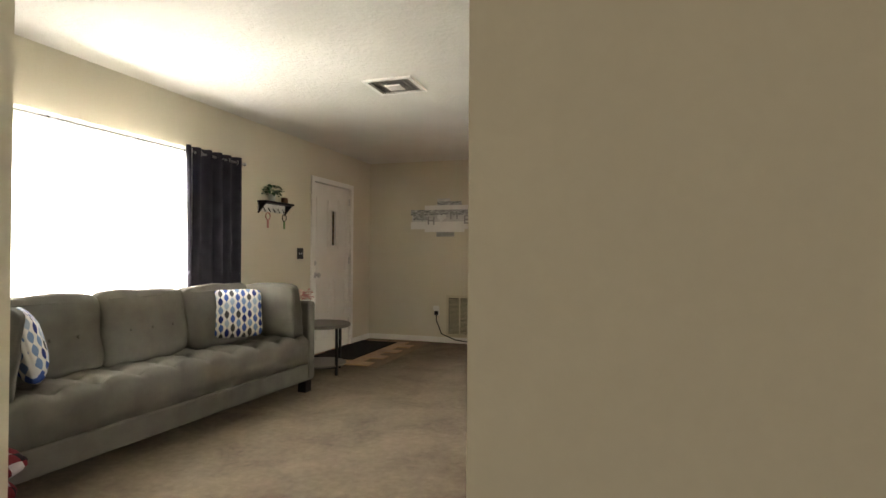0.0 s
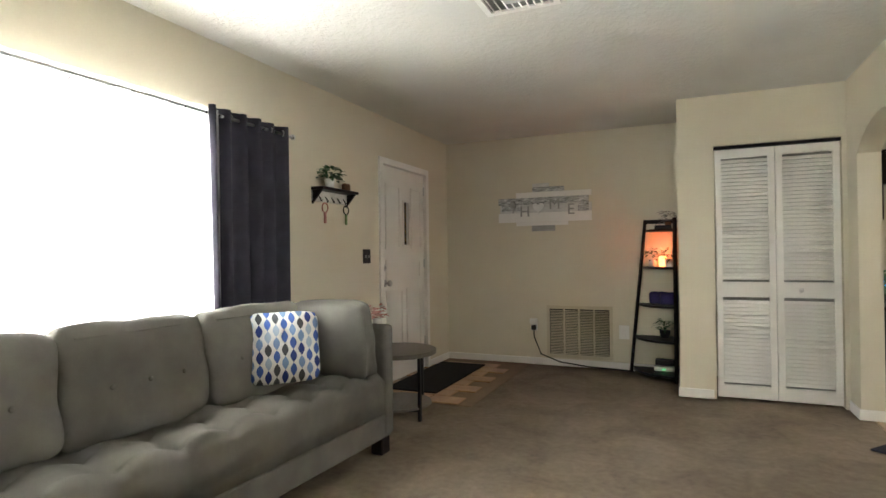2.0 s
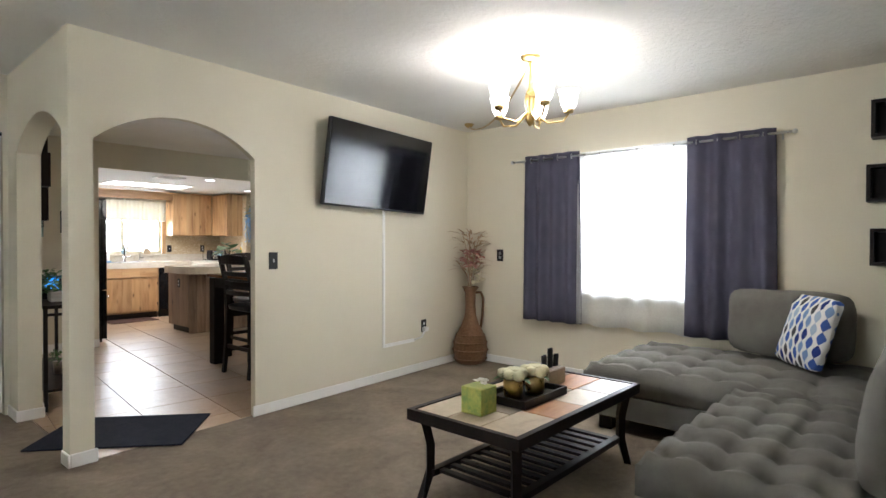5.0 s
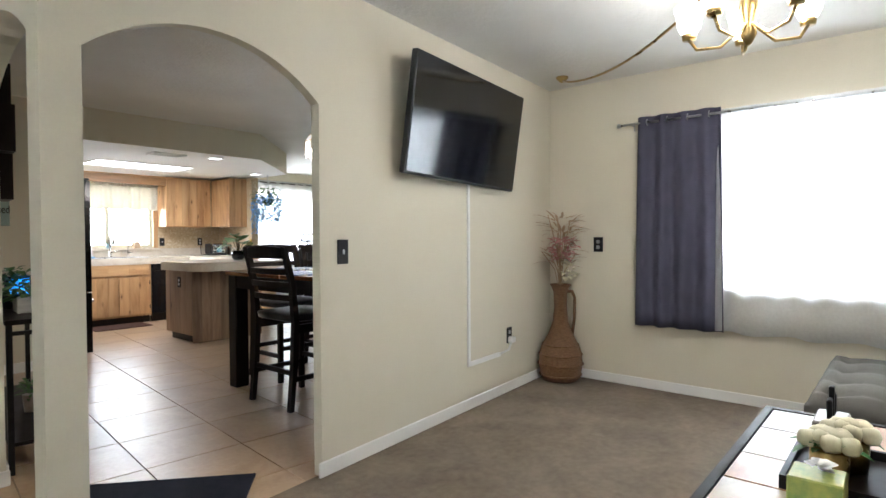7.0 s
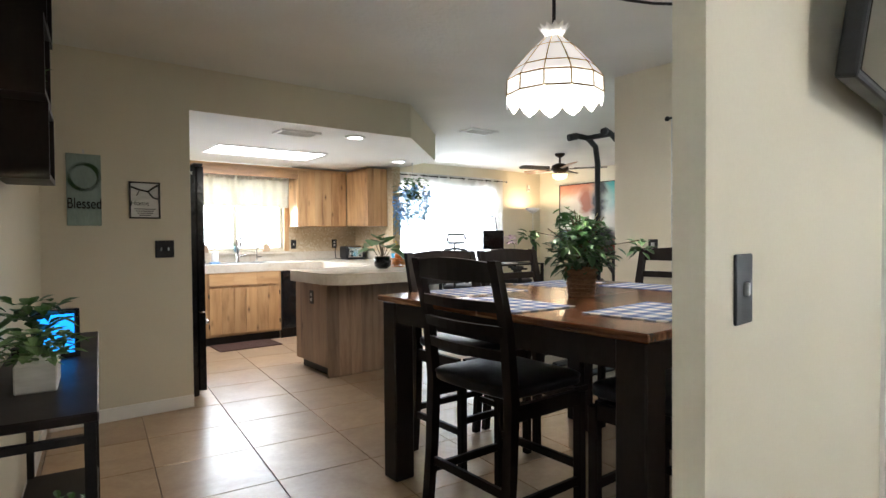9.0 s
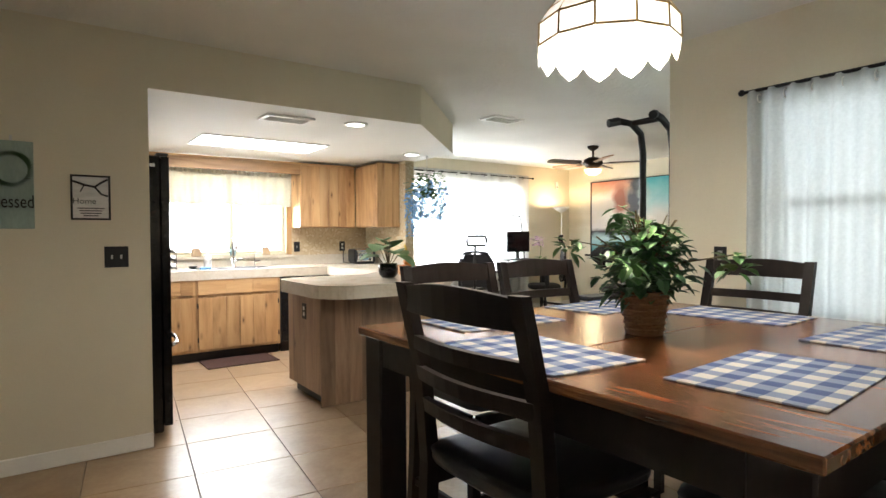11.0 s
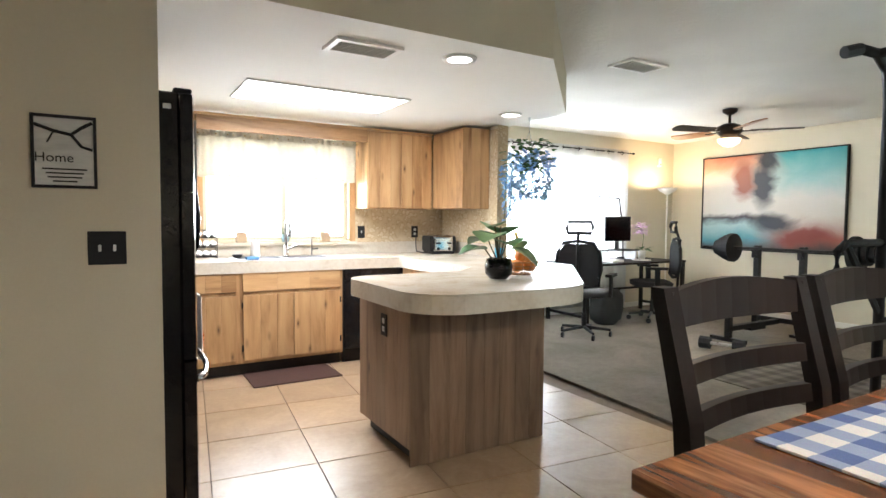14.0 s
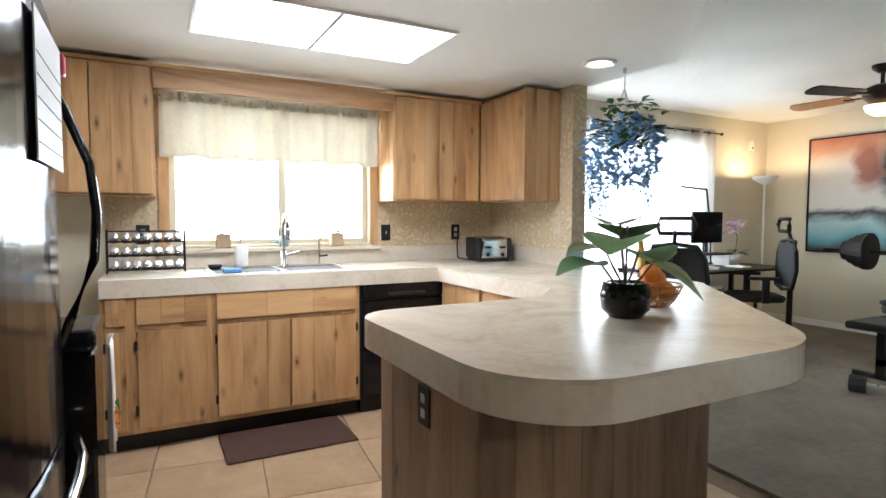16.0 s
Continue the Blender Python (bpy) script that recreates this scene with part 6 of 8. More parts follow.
part("foliage", bush(rnd, (0, 0, 0.07), 0.11, 0.16, 90, 0.07, 0.04), M_LEAF, p)
l = thing("night_light", (2.03, 7.3, 0.78), "black lantern frame with a glowing blue picture panel", "lamp")
part("frame", boxes((-0.02, 0.02, -0.095, 0.095, 0, 0.02), (-0.02, 0.02, -0.095, 0.095, 0.2, 0.22), (-0.02, 0.02, -0.095, -0.075, 0.02, 0.2), (-0.02, 0.02, 0.075, 0.095, 0.02, 0.2)), M_BLACKPL, l)
part("panel", bx(-0.005, 0.005, -0.075, 0.075, 0.02, 0.2), glow("panel_blue_lit", (0.03, 0.35, 1.0), 1.6), l)
bm = tube(bmesh.new(), [(-0.008, 0.0, 0.02), (-0.008, 0.005, 0.08), (-0.008, -0.01, 0.14)], 0.006, 5)
for a in (-0.04, 0.045, 0.02):
    tube(bm, [(-0.008, 0.0, 0.09), (-0.008, a, 0.13), (-0.008, a * 1.4, 0.165)], 0.003, 5)
part("tree_cutout", bm, M_BLACKPL, l)
l.rotation_euler.z = radians(-75)
l.scale = (0.75, 0.75, 0.8)
for y, h_ in ((6.78, 0.22), (6.87, 0.16), (6.7, 0.12)):
    tagged(put_mesh("candle", lathe(bmesh.new(), [(0, 0), (0.042, 0), (0.043, h_ - 0.01), (0.038, h_), (0, h_ - 0.012)], 20, (2.09, y, 0.16)), M_WAX, True), "thick cream pillar candle on the console shelf", "candle", "pillar candles")
p = thing("potted_plant", (2.06, 7.1, 0.16), "small green plant in a grey pot on the console shelf", "plant")
part("pot", lathe(bmesh.new(), [(0, 0), (0.04, 0), (0.05, 0.1), (0, 0.09)], 16), M_GREYPANEL, p, smooth=True)
part("foliage", bush(rnd, (0, 0, 0.09), 0.07, 0.1, 60, 0.05, 0.02), M_LEAF, p)
# zigzag shelf above the console
t = thing("wall_shelf", (XD, 7.5, 1.43), "dark stepped box shelf above the console", "wall shelf")
for y, z in ((0.0, 0.0), (-0.14, 0.2805), (0.02, 0.561)):
    part("cube", boxes((0, 0.16, y - 0.15, y + 0.15, z, z + 0.02), (0, 0.16, y - 0.15, y + 0.15, z + 0.26, z + 0.28), (0, 0.16, y - 0.15, y - 0.13, z + 0.02, z + 0.26), (0, 0.16, y + 0.13, y + 0.15, z + 0.02, z + 0.26)), M_BLACKWOOD, t)
p = thing("potted_plant", (XD + 0.1, 7.4, 1.7305), "tiny green plant in a white cup in the box shelf", "plant")
part("pot", lathe(bmesh.new(), [(0, 0), (0.03, 0), (0.035, 0.06), (0, 0.055)], 14), M_WHITE, p, smooth=True)
part("foliage", bush(rnd, (0, 0, 0.05), 0.05, 0.07, 40, 0.04, 0.02), M_LEAF, p)
t = thing("thermostat", (XD, 6.72, 1.48), "pale grey framed wall panel", "wall panel")
part("frame", bx(0, 0.02, -0.07, 0.07, -0.11, 0.11, 0.005), M_GREYPANEL, t)
part("face", bx(0.02, 0.024, -0.05, 0.05, -0.09, 0.09), M_WHITEWASH, t)
bpy.context.view_layer.update()
for ob in set(bpy.data.objects) - already:
    if ob.parent is None:
        on_west_wall(ob)
# signs on the refrigerator wall
t = thing("wall_sign", (2.39, YK, 1.30), "sage green board sign with a wreath and black script", "wall sign")
M_SAGE = grain("sage_paint", (0.20, 0.27, 0.24), (0.32, 0.39, 0.35), 8, 80, 0.7, 0, 0.2, 0.002, 0.3, (1, 1, 0.3))
part("board", bx(-0.095, 0.095, -0.016, 0, 0, 0.46, 0.003), M_SAGE, t)
bm = bmesh.new()
for k in range(46):
    a = 2 * math.pi * k / 46
    p0 = (0.07 * math.cos(a), -0.025, 0.31 + 0.07 * math.sin(a))
    leaf(bm, p0, (p0[0] + 0.04 * math.cos(a + 1.0), -0.04, p0[2] + 0.04 * math.sin(a + 1.0)), 0.016, 0)
part("wreath", bm, M_LEAF_DARK, t)
lettering("script", "Blessed", 0.075, 0.008, M_BLACKPL, t, pose(0, -0.021, 0.11, 90, 0, 0) @ Matrix.Diagonal((0.85, 1.3, 1, 1)))
part("hanger", bx(-0.006, 0.006, -0.01, 0, 0.46, 0.49), M_STEEL, t)
t = thing("picture_frame", (2.74, YK, 1.475), "black-framed print of a branch over small script lines", "picture")
part("frame", boxes((-0.095, 0.095, -0.015, 0, -0.125, -0.115), (-0.095, 0.095, -0.015, 0, 0.115, 0.125), (-0.095, -0.085, -0.015, 0, -0.115, 0.115), (0.085, 0.095, -0.015, 0, -0.115, 0.115)), M_BLACKPL, t)
part("print", bx(-0.085, 0.085, -0.006, -0.001, -0.115, 0.115), M_WHITEWASH, t)
bm = tube(bmesh.new(), [(-0.085, -0.008, 0.09), (-0.03, -0.008, 0.07), (0.02, -0.008, 0.06), (0.05, -0.008, 0.085), (0.082, -0.008, 0.105)], 0.006, 5)
tube(bm, [(0.02, -0.008, 0.06), (0.05, -0.008, 0.02), (0.082, -0.008, 0.01)], 0.005, 5)
tube(bm, [(-0.03, -0.008, 0.07), (-0.05, -0.008, 0.03)], 0.003, 5)
part("branch", bm, M_BLACKPL, t)
lettering("heading", "Home", 0.045, 0.001, M_BLACKPL, t, pose(-0.03, -0.0085, -0.035, 90, 0, 0))
for k, w in enumerate((0.13, 0.11, 0.1, 0.07)):
    part("text_line", bx(-w / 2, w / 2, -0.0085, -0.006, -0.062 - 0.014 * k, -0.057 - 0.014 * k), M_BLACKPL, t)
fm = tagged(put_mesh("floor_mat", bx(-0.455, 0.455, -0.31, 0.31, 0.001, 0.012, 0.003), M_NAVY), "navy rectangular mat lying askew under the arches", "floor mat")
fm.matrix_world = pose(2.14, 5.62, 0.0, 0, 0, -41)

# ---------- kitchen ----------
KF, KC = 11.34, 11.31
KX0 = 3.2


def door_panel(parent, x0, x1, z0, z1, y, name="door", boards=3, mat=None):
    """A slab front of glued boards, facing -y."""
    d = part(name, bx(x0, x1, y - 0.019, y - 0.0155, z0, z1), mat or M_CAB, parent)
    n = max(1, boards)
    for k in range(n):
        a, b = x0 + (x1 - x0) * k / n, x0 + (x1 - x0) * (k + 1) / n
        part("board", bx(a + 0.0004, b - 0.0004, y - 0.024, y - 0.0195, z0, z1, 0.0015), mat or M_CAB, d)
    return d


def base_unit(name, x0, x1, drawers, doors, label):
    u = thing(name, ((x0 + x1) / 2, KF, 0), label, "kitchen cabinet", "base cabinets")
    w = (x1 - x0) / 2
    part("carcass", bx(-w, w, 0, 0.6, 0.1, 0.87), M_CAB, u)
    part("face_frame", boxes((-w, -w + 0.03, -0.015, 0, 0.1, 0.87), (w - 0.03, w, -0.015, 0, 0.1, 0.87), (-w + 0.03, w - 0.03, -0.0145, 0, 0.84, 0.87), (-w + 0.03, w - 0.03, -0.0145, 0, 0.65, 0.67), (-w + 0.03, w - 0.03, -0.0145, 0, 0.1, 0.13)), M_CAB, u)
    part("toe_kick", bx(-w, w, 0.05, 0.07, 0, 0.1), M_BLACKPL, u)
    for k in range(drawers):
        a, b = -w + 0.02 + (2 * w - 0.04) * k / drawers, -w + 0.02 + (2 * w - 0.04) * (k + 1) / drawers
        door_panel(u, a + 0.004, b - 0.004, 0.675, 0.825, 0, "drawer_front", 3, M_CABX)
    for k in range(doors):
        a, b = -w + 0.02 + (2 * w - 0.04) * k / doors, -w + 0.02 + (2 * w - 0.04) * (k + 1) / doors
        d = door_panel(u, a + 0.006, b - 0.006, 0.125, 0.645, 0, "door", 3)
        hx_ = a - 0.001 if k == 0 else b + 0.001
        for z in (0.2, 0.54):
            part("hinge", bx(hx_ - 0.006, hx_ + 0.006, -0.026, -0.0155, z, z + 0.05, 0.002), M_IRON, d)
    return u


base_unit("base_cabinet", KX0, 3.34, 1, 1, "honey wood filler base cabinet behind the refrigerator")
base_unit("base_cabinet", 3.34, 3.73, 1, 1, "honey wood base cabinet with one drawer and one door")
base_unit("base_cabinet", 3.73, 4.58, 1, 2, "honey wood sink cabinet with two knotty doors")
d = thing("dishwasher", (4.90, KF, 0), "black built-in dishwasher beside the sink cabinet", "dishwasher")
part("body", bx(-0.31, 0.31, 0.0, 0.58, 0.1, 0.87), M_BLACKPL, d)
part("door", bx(-0.3, 0.3, -0.022, -0.001, 0.12, 0.72, 0.004), M_BLACK, d)
cp = part("control_panel", bx(-0.3, 0.3, -0.026, -0.001, 0.725, 0.862, 0.004), M_BLACK, d)
part("handle", bx(-0.13, 0.13, -0.036, -0.026, 0.745, 0.765, 0.004), M_BLACKPL, cp)
part("toe_kick", bx(-0.3, 0.3, 0.03, 0.05, 0, 0.1), M_BLACKPL, d)
u = thing("base_cabinet", (5.58, 10.6, 0), "honey wood base cabinets along the peninsula leg", "kitchen cabinet", "base cabinets")
part("carcass", bx(-0.42, 0.36, -0.3, 0.74, 0.1, 0.87), M_CAB, u)
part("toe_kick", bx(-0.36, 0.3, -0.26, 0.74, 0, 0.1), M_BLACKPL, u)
for k in range(2):
    y0 = -0.28 + 0.5 * k
    dd = part("door", bx(-0.44, -0.422, y0, y0 + 0.46, 0.13, 0.64, 0.002), M_CAB, u)
    part("drawer_front", bx(-0.44, -0.422, y0, y0 + 0.46, 0.67, 0.83, 0.002), M_CAB, u)

# peninsula base, clad with boards
pb = thing("peninsula_cabinet", (4.14, 9.19, 0), "weathered wood clad peninsula cabinet", "kitchen peninsula")
part("core", bx(0.012, 0.86, 0.012, 0.66, 0.09, 0.82), M_ISL, pb)
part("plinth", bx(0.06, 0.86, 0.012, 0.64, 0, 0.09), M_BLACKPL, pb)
xs = [0.0, 0.11, 0.23, 0.33, 0.45, 0.55, 0.66, 0.76, 0.865]
for a, b in zip(xs, xs[1:]):
    part("board", bx(a + 0.0005, b - 0.0005, 0, 0.012, 0.005, 0.822, 0.001), M_ISL, pb)
ys = [0.012, 0.15, 0.30, 0.42, 0.56, 0.66]
for a, b in zip(ys, ys[1:]):
    part("board", bx(0, 0.012, a + 0.0005, b - 0.0005, 0.09, 0.822, 0.001), M_ISL, pb)
part("return_panel", bx(0.862, 1.02, 0.3, 1.1, 0.0, 0.82), M_ISL, pb)
switch_plate((4.14, 9.5, 0.68), "x", -1, 0.075, 0.12, "black outlet plate on the peninsula's end", "outlet")

# worktop
top_pts = rounded([(KX0, YS - 0.002), (KX0, KC), (5.12, KC), (5.12, 10.12), (4.85, 9.86), (4.03, 9.84), (4.03, 8.845), (4.98, 8.845), (5.925, 9.93), (5.925, 10.94), (5.945, 10.94), (5.945, YS - 0.002)], [0, 0, 0, 0.06, 0.1, 0.16, 0.26, 0.42, 0.1, 0, 0, 0], 8)
w = thing("worktop", (0, 0, 0), "cream marbled laminate worktop with a rounded peninsula end", "worktop")
bm = bmesh.new()
prism(bm, top_pts, 0.905, 0.915)
part("top", bm, M_LAM, w)
bm = bmesh.new()
prism(bm, top_pts, 0.822, 0.9046)
part("edge_band", bm, M_LAM, w)
part("backsplash", boxes((KX0, 5.93, YS - 0.022, YS - 0.002, 0.9155, 1.03), (5.928, 5.948, 10.96, YS - 0.024, 0.9155, 1.03)), M_LAM, w)

# wallpaper on the splash walls: pale flowers on tan
def wallpaper_mat(name):
    m, nt, b = base_mat(name, 0.7, 0, 0.3)
    v = tex_coord(nt)
    vo = nt.nodes.new("ShaderNodeTexVoronoi")
    vo.inputs["Scale"].default_value = 19
    n0 = noise_node(nt, v, 9, 3)
    mx = nt.nodes.new("ShaderNodeMix")
    mx.data_type, mx.blend_type = "RGBA", "LINEAR_LIGHT"
    mx.inputs["Factor"].default_value = 0.06
    nt.links.new(v.outputs[0], mx.inputs["A"])
    nt.links.new(n0.outputs["Color"], mx.inputs["B"])
    nt.links.new(mx.outputs["Result"], vo.inputs["Vector"])
    r = ramp(nt, ((0.0, (0.30, 0.19, 0.09)), (0.12, (0.60, 0.50, 0.34)), (0.34, (0.62, 0.52, 0.36)), (0.44, (0.44, 0.33, 0.19)), (0.5, (0.52, 0.41, 0.26)), (0.9, (0.58, 0.47, 0.31))))
    nt.links.new(vo.outputs["Distance"], r.inputs[0])
    nt.links.new(r.outputs[0], b.inputs["Base Color"])
    return m


M_PAPER = wallpaper_mat("wallpaper_floral_tan")
wp = structure("trim_wallpaper", boxes((3.2, 3.55, YS - 0.003, YS, 1.03, 2.1), (4.88, 5.95, YS - 0.003, YS, 1.03, 2.1), (3.55, 4.88, YS - 0.003, YS, 1.03, 1.05), (5.947, 5.95, 10.95, YS - 0.003, 0.92, 2.1), (5.946, 6.062, 10.947, 10.95, 0.0, H)), M_PAPER, "tan floral wallpaper on the kitchen splash wall", "wallpaper")

# wall cabinets
def wall_unit(x0, x1, doors, label):
    u = thing("wall_cabinet", ((x0 + x1) / 2, 11.64, 1.36), label, "kitchen cabinet", "wall cabinets")
    w2 = (x1 - x0) / 2
    part("carcass", bx(-w2, w2, 0, YS - 11.64 - 0.004, 0, 0.745), M_CAB, u)
    part("cornice", bx(-w2, w2, -0.03, 0, 0.725, 0.745), M_CABX, u)
    for k in range(doors):
        a, b = -w2 + 0.01 + (2 * w2 - 0.02) * k / doors, -w2 + 0.01 + (2 * w2 - 0.02) * (k + 1) / doors
        door_panel(u, a + 0.003, b - 0.003, 0.01, 0.72, 0, "door", 3)
    return u


wall_unit(4.94, 5.64, 2, "honey wood wall cabinet with two doors beside the window")
wall_unit(2.85, 3.47, 2, "honey wood wall cabinet beside the window")
u = thing("wall_cabinet", (5.79, 11.36, 1.36), "honey wood end wall cabinet by the passage", "kitchen cabinet", "wall cabinets")
part("carcass", bx(-0.125, 0.15, -0.27, 0.275, 0, 0.745), M_CAB, u)
part("door", bx(-0.148, -0.128, -0.27, 0.265, 0.01, 0.72, 0.003), M_CAB, u)
for k in range(3):
    part("end_board", bx(-0.148 + 0.0993 * k + 0.0005, -0.148 + 0.0993 * (k + 1) - 0.0005, -0.288, -0.27, 0, 0.745, 0.0015), M_CAB, u)
v = thing("valance_board", (4.2, 11.62, 2.0), "honey wood board spanning over the sink window", "valance board")
part("board", bx(-0.73, 0.74, -0.01, 0.015, -0.03, 0.1, 0.002), M_CABX, v)
part("trim_strip", bx(-0.73, 0.74, -0.02, -0.01, 0.085, 0.105, 0.002), M_CABX, v)
v = thing("window_casing", (4.2, YS, 1.04), "wooden casing round the sink window", "window casing")
part("side", bx(-0.71, -0.65, -0.02, 0, 0, 0.96), M_CAB, v)
part("side", bx(0.68, 0.74, -0.02, 0, 0, 0.96), M_CAB, v)
part("ledge", bx(-0.72, 0.75, -0.06, 0, -0.03, 0.0, 0.004), M_LAM, v)
M_VALANCE = sheer("valance_cream", (0.7, 0.66, 0.56), 0.33, 0.0)
c = tagged(new("valance_curtain"), "gathered cream valance curtain over the sink window", "curtain")
c.location = (4.2, 11.87, 1.6)
bm = drape(3.5, 4.92, 1.62, 1.98, 0.034, 11, "x", 11.87, 0.2, 0, 10, 0.016)
turn_verts(bm.verts, Matrix.Translation((-4.2, -11.87, -1.6)))
part("cloth", bm, M_VALANCE, c, smooth=True)
bm = drape(3.5, 4.92, 1.95, 2.01, 0.012, 30, "x", 11.86, 0.2, 0, 4, 0.0)
turn_verts(bm.verts, Matrix.Translation((-4.2, -11.87, -1.6)))
part("header", bm, M_VALANCE, c, smooth=True)
bm = tube(bmesh.new(), [(-0.74, 0, 0.375), (0.75, 0, 0.375)], 0.006, 6)
part("rod", bm, M_BRASS, c)

# sink, tap, soap, small pots
s = thing("sink", (4.15, 11.58, 0.9155), "stainless steel drop-in sink", "sink")
part("rim", boxes((-0.42, 0.42, -0.23, -0.2, 0, 0.006), (-0.42, 0.42, 0.2, 0.23, 0, 0.006), (-0.42, -0.39, -0.2, 0.2, 0, 0.006), (0.39, 0.42, -0.2, 0.2, 0, 0.006), (-0.015, 0.015, -0.2, 0.2, 0, 0.005)), M_STEEL, s)
# no hollow bowls: flat dark plates carry the shade of their depth
for a in (-0.39, 0.015):
    part("bowl", bx(a, a + 0.375, -0.2, 0.2, 0.0005, 0.002), M_GRILLE_DARK, s)
f = thing("faucet", (4.22, 11.79, 0.9165), "tall chrome pull-down kitchen faucet", "faucet")
part("base", lathe(bmesh.new(), [(0, 0), (0.03, 0), (0.03, 0.01), (0.018, 0.015), (0.018, 0.1), (0, 0.1)], 18), M_CHROME, f, smooth=True)
part("spout", tube(bmesh.new(), [(0, 0, 0.09), (0, 0, 0.27), (0, -0.015, 0.31), (0, -0.05, 0.335), (0, -0.09, 0.33), (0, -0.12, 0.30), (0, -0.125, 0.25)], 0.013, 12), M_CHROME, f, smooth=True)
part("spray_head", lathe(bmesh.new(), [(0, 0.18), (0.018, 0.18), (0.019, 0.24), (0.014, 0.26), (0, 0.26)], 14, (0, -0.125, 0)), M_CHROME, f, smooth=True)
part("lever", tube(bmesh.new(), [(0.015, 0, 0.07), (0.06, 0, 0.085), (0.1, 0, 0.09)], 0.008, 8), M_CHROME, f, smooth=True)
f = thing("filter_tap", (4.46, 11.8, 0.9165), "slim chrome drinking-water tap", "tap")
part("spout", tube(bmesh.new(), [(0, 0, 0), (0, 0, 0.17), (0, -0.02, 0.2), (0, -0.05, 0.2), (0, -0.06, 0.17)], 0.006, 8), M_CHROME, f, smooth=True)
part("lever", tube(bmesh.new(), [(0, 0, 0.06), (0.06, 0, 0.065)], 0.006, 8), M_BLACKPL, f)
f = thing("soap_bottle", (3.95, 11.78, 0.9165), "white soap bottle with a steel pump", "soap bottle")
part("bottle", lathe(bmesh.new(), [(0, 0), (0.04, 0), (0.042, 0.02), (0.038, 0.13), (0.03, 0.145), (0, 0.145)], 18), M_WHITE, f, smooth=True)
part("pump", tube(bmesh.new(), [(0, 0, 0.14), (0, 0, 0.19), (0, -0.04, 0.195)], 0.006, 8), M_STEEL, f, smooth=True)
f = thing("scrub_dish", (3.79, 11.73, 0.9165), "small black dish with a scrubber", "dish")
part("dish", lathe(bmesh.new(), [(0, 0), (0.03, 0), (0.045, 0.03), (0.04, 0.03), (0, 0.015)], 16), M_BLACKPL, f, smooth=True)
tagged(put_mesh("sponge", bx(3.8, 3.9, 11.4, 11.46, 0.9215, 0.945, 0.004), grain("sponge_blue", (0.1, 0.25, 0.5), (0.2, 0.4, 0.65), 60, 200, 0.9)), "blue sponge by the sink", "sponge")
for x, hgt in ((3.86, 0.05), (4.62, 0.05)):
    p = thing("potted_succulent", (x, 11.92, 1.042), "small green succulent in a square tan pot on the sill", "plant", "sill pots")
    part("pot", bx(-0.045, 0.045, -0.04, 0.03, 0, 0.09, 0.005), grain("pot_tan", (0.32, 0.22, 0.13), (0.44, 0.32, 0.2), 10, 90, 0.7), p)
    part("foliage", bush(rnd, (0, 0, 0.085), 0.045, 0.04, 40, 0.04, 0.02, 0), M_LEAF_PALE, p)
p = thing("potted_succulent", (4.25, 11.92, 1.042), "small green succulent in a pale blue pot on the sill", "plant", "sill pots")
part("pot", lathe(bmesh.new(), [(0, 0), (0.03, 0), (0.04, 0.07), (0, 0.065)], 14), grain("pot_blue", (0.25, 0.4, 0.46), (0.34, 0.5, 0.55), 10, 90, 0.5), p, smooth=True)
part("foliage", bush(rnd, (0, 0, 0.07), 0.04, 0.07, 40, 0.04, 0.02, 0), M_LEAF, p)

# spice rack
s = thing("spice_rack", (3.42, 11.72, 0.916), "black wire rack with three rows of capped spice jars", "spice rack")
for z in (0.02, 0.1, 0.18, 0.24):
    part("wire", tube(bmesh.new(), [(-0.2, -0.05, z), (0.2, -0.05, z), (0.2, 0.05, z), (-0.2, 0.05, z)], 0.004, 5, True), M_IRON, s)
for x in (-0.2, 0.2):
    for y in (-0.05, 0.05):
        part("post", tube(bmesh.new(), [(x, y, 0), (x, y, 0.25)], 0.004, 5), M_IRON, s)
jm = bpy.data.meshes.new("jar")
bm = lathe(bmesh.new(), [(0, 0), (0.02, 0), (0.021, 0.045), (0, 0.045)], 12)
bm.to_mesh(jm)
bm.free()
jm.materials.append(M_GRILLE_DARK)
cm = bpy.data.meshes.new("lid")
bm = lathe(bmesh.new(), [(0, 0.0455), (0.0225, 0.0455), (0.0225, 0.06), (0.012, 0.062), (0, 0.062)], 12)
bm.to_mesh(cm)
bm.free()
cm.materials.append(M_STEEL)
for j in range(3):
    for i in range(7):
        o = thing("spice_jar", (3.42 - 0.165 + 0.055 * i, 11.72, 0.94 + 0.08 * j), "small spice jar with a steel lid in the rack", "spice jar", "spice jars")
        o.matrix_world = pose(3.42 - 0.165 + 0.055 * i, 11.7, 0.945 + 0.08 * j, 62, 0, 0)
        for nm, md in (("jar", jm), ("lid", cm)):
            q = new(nm, md)
            q.parent = o

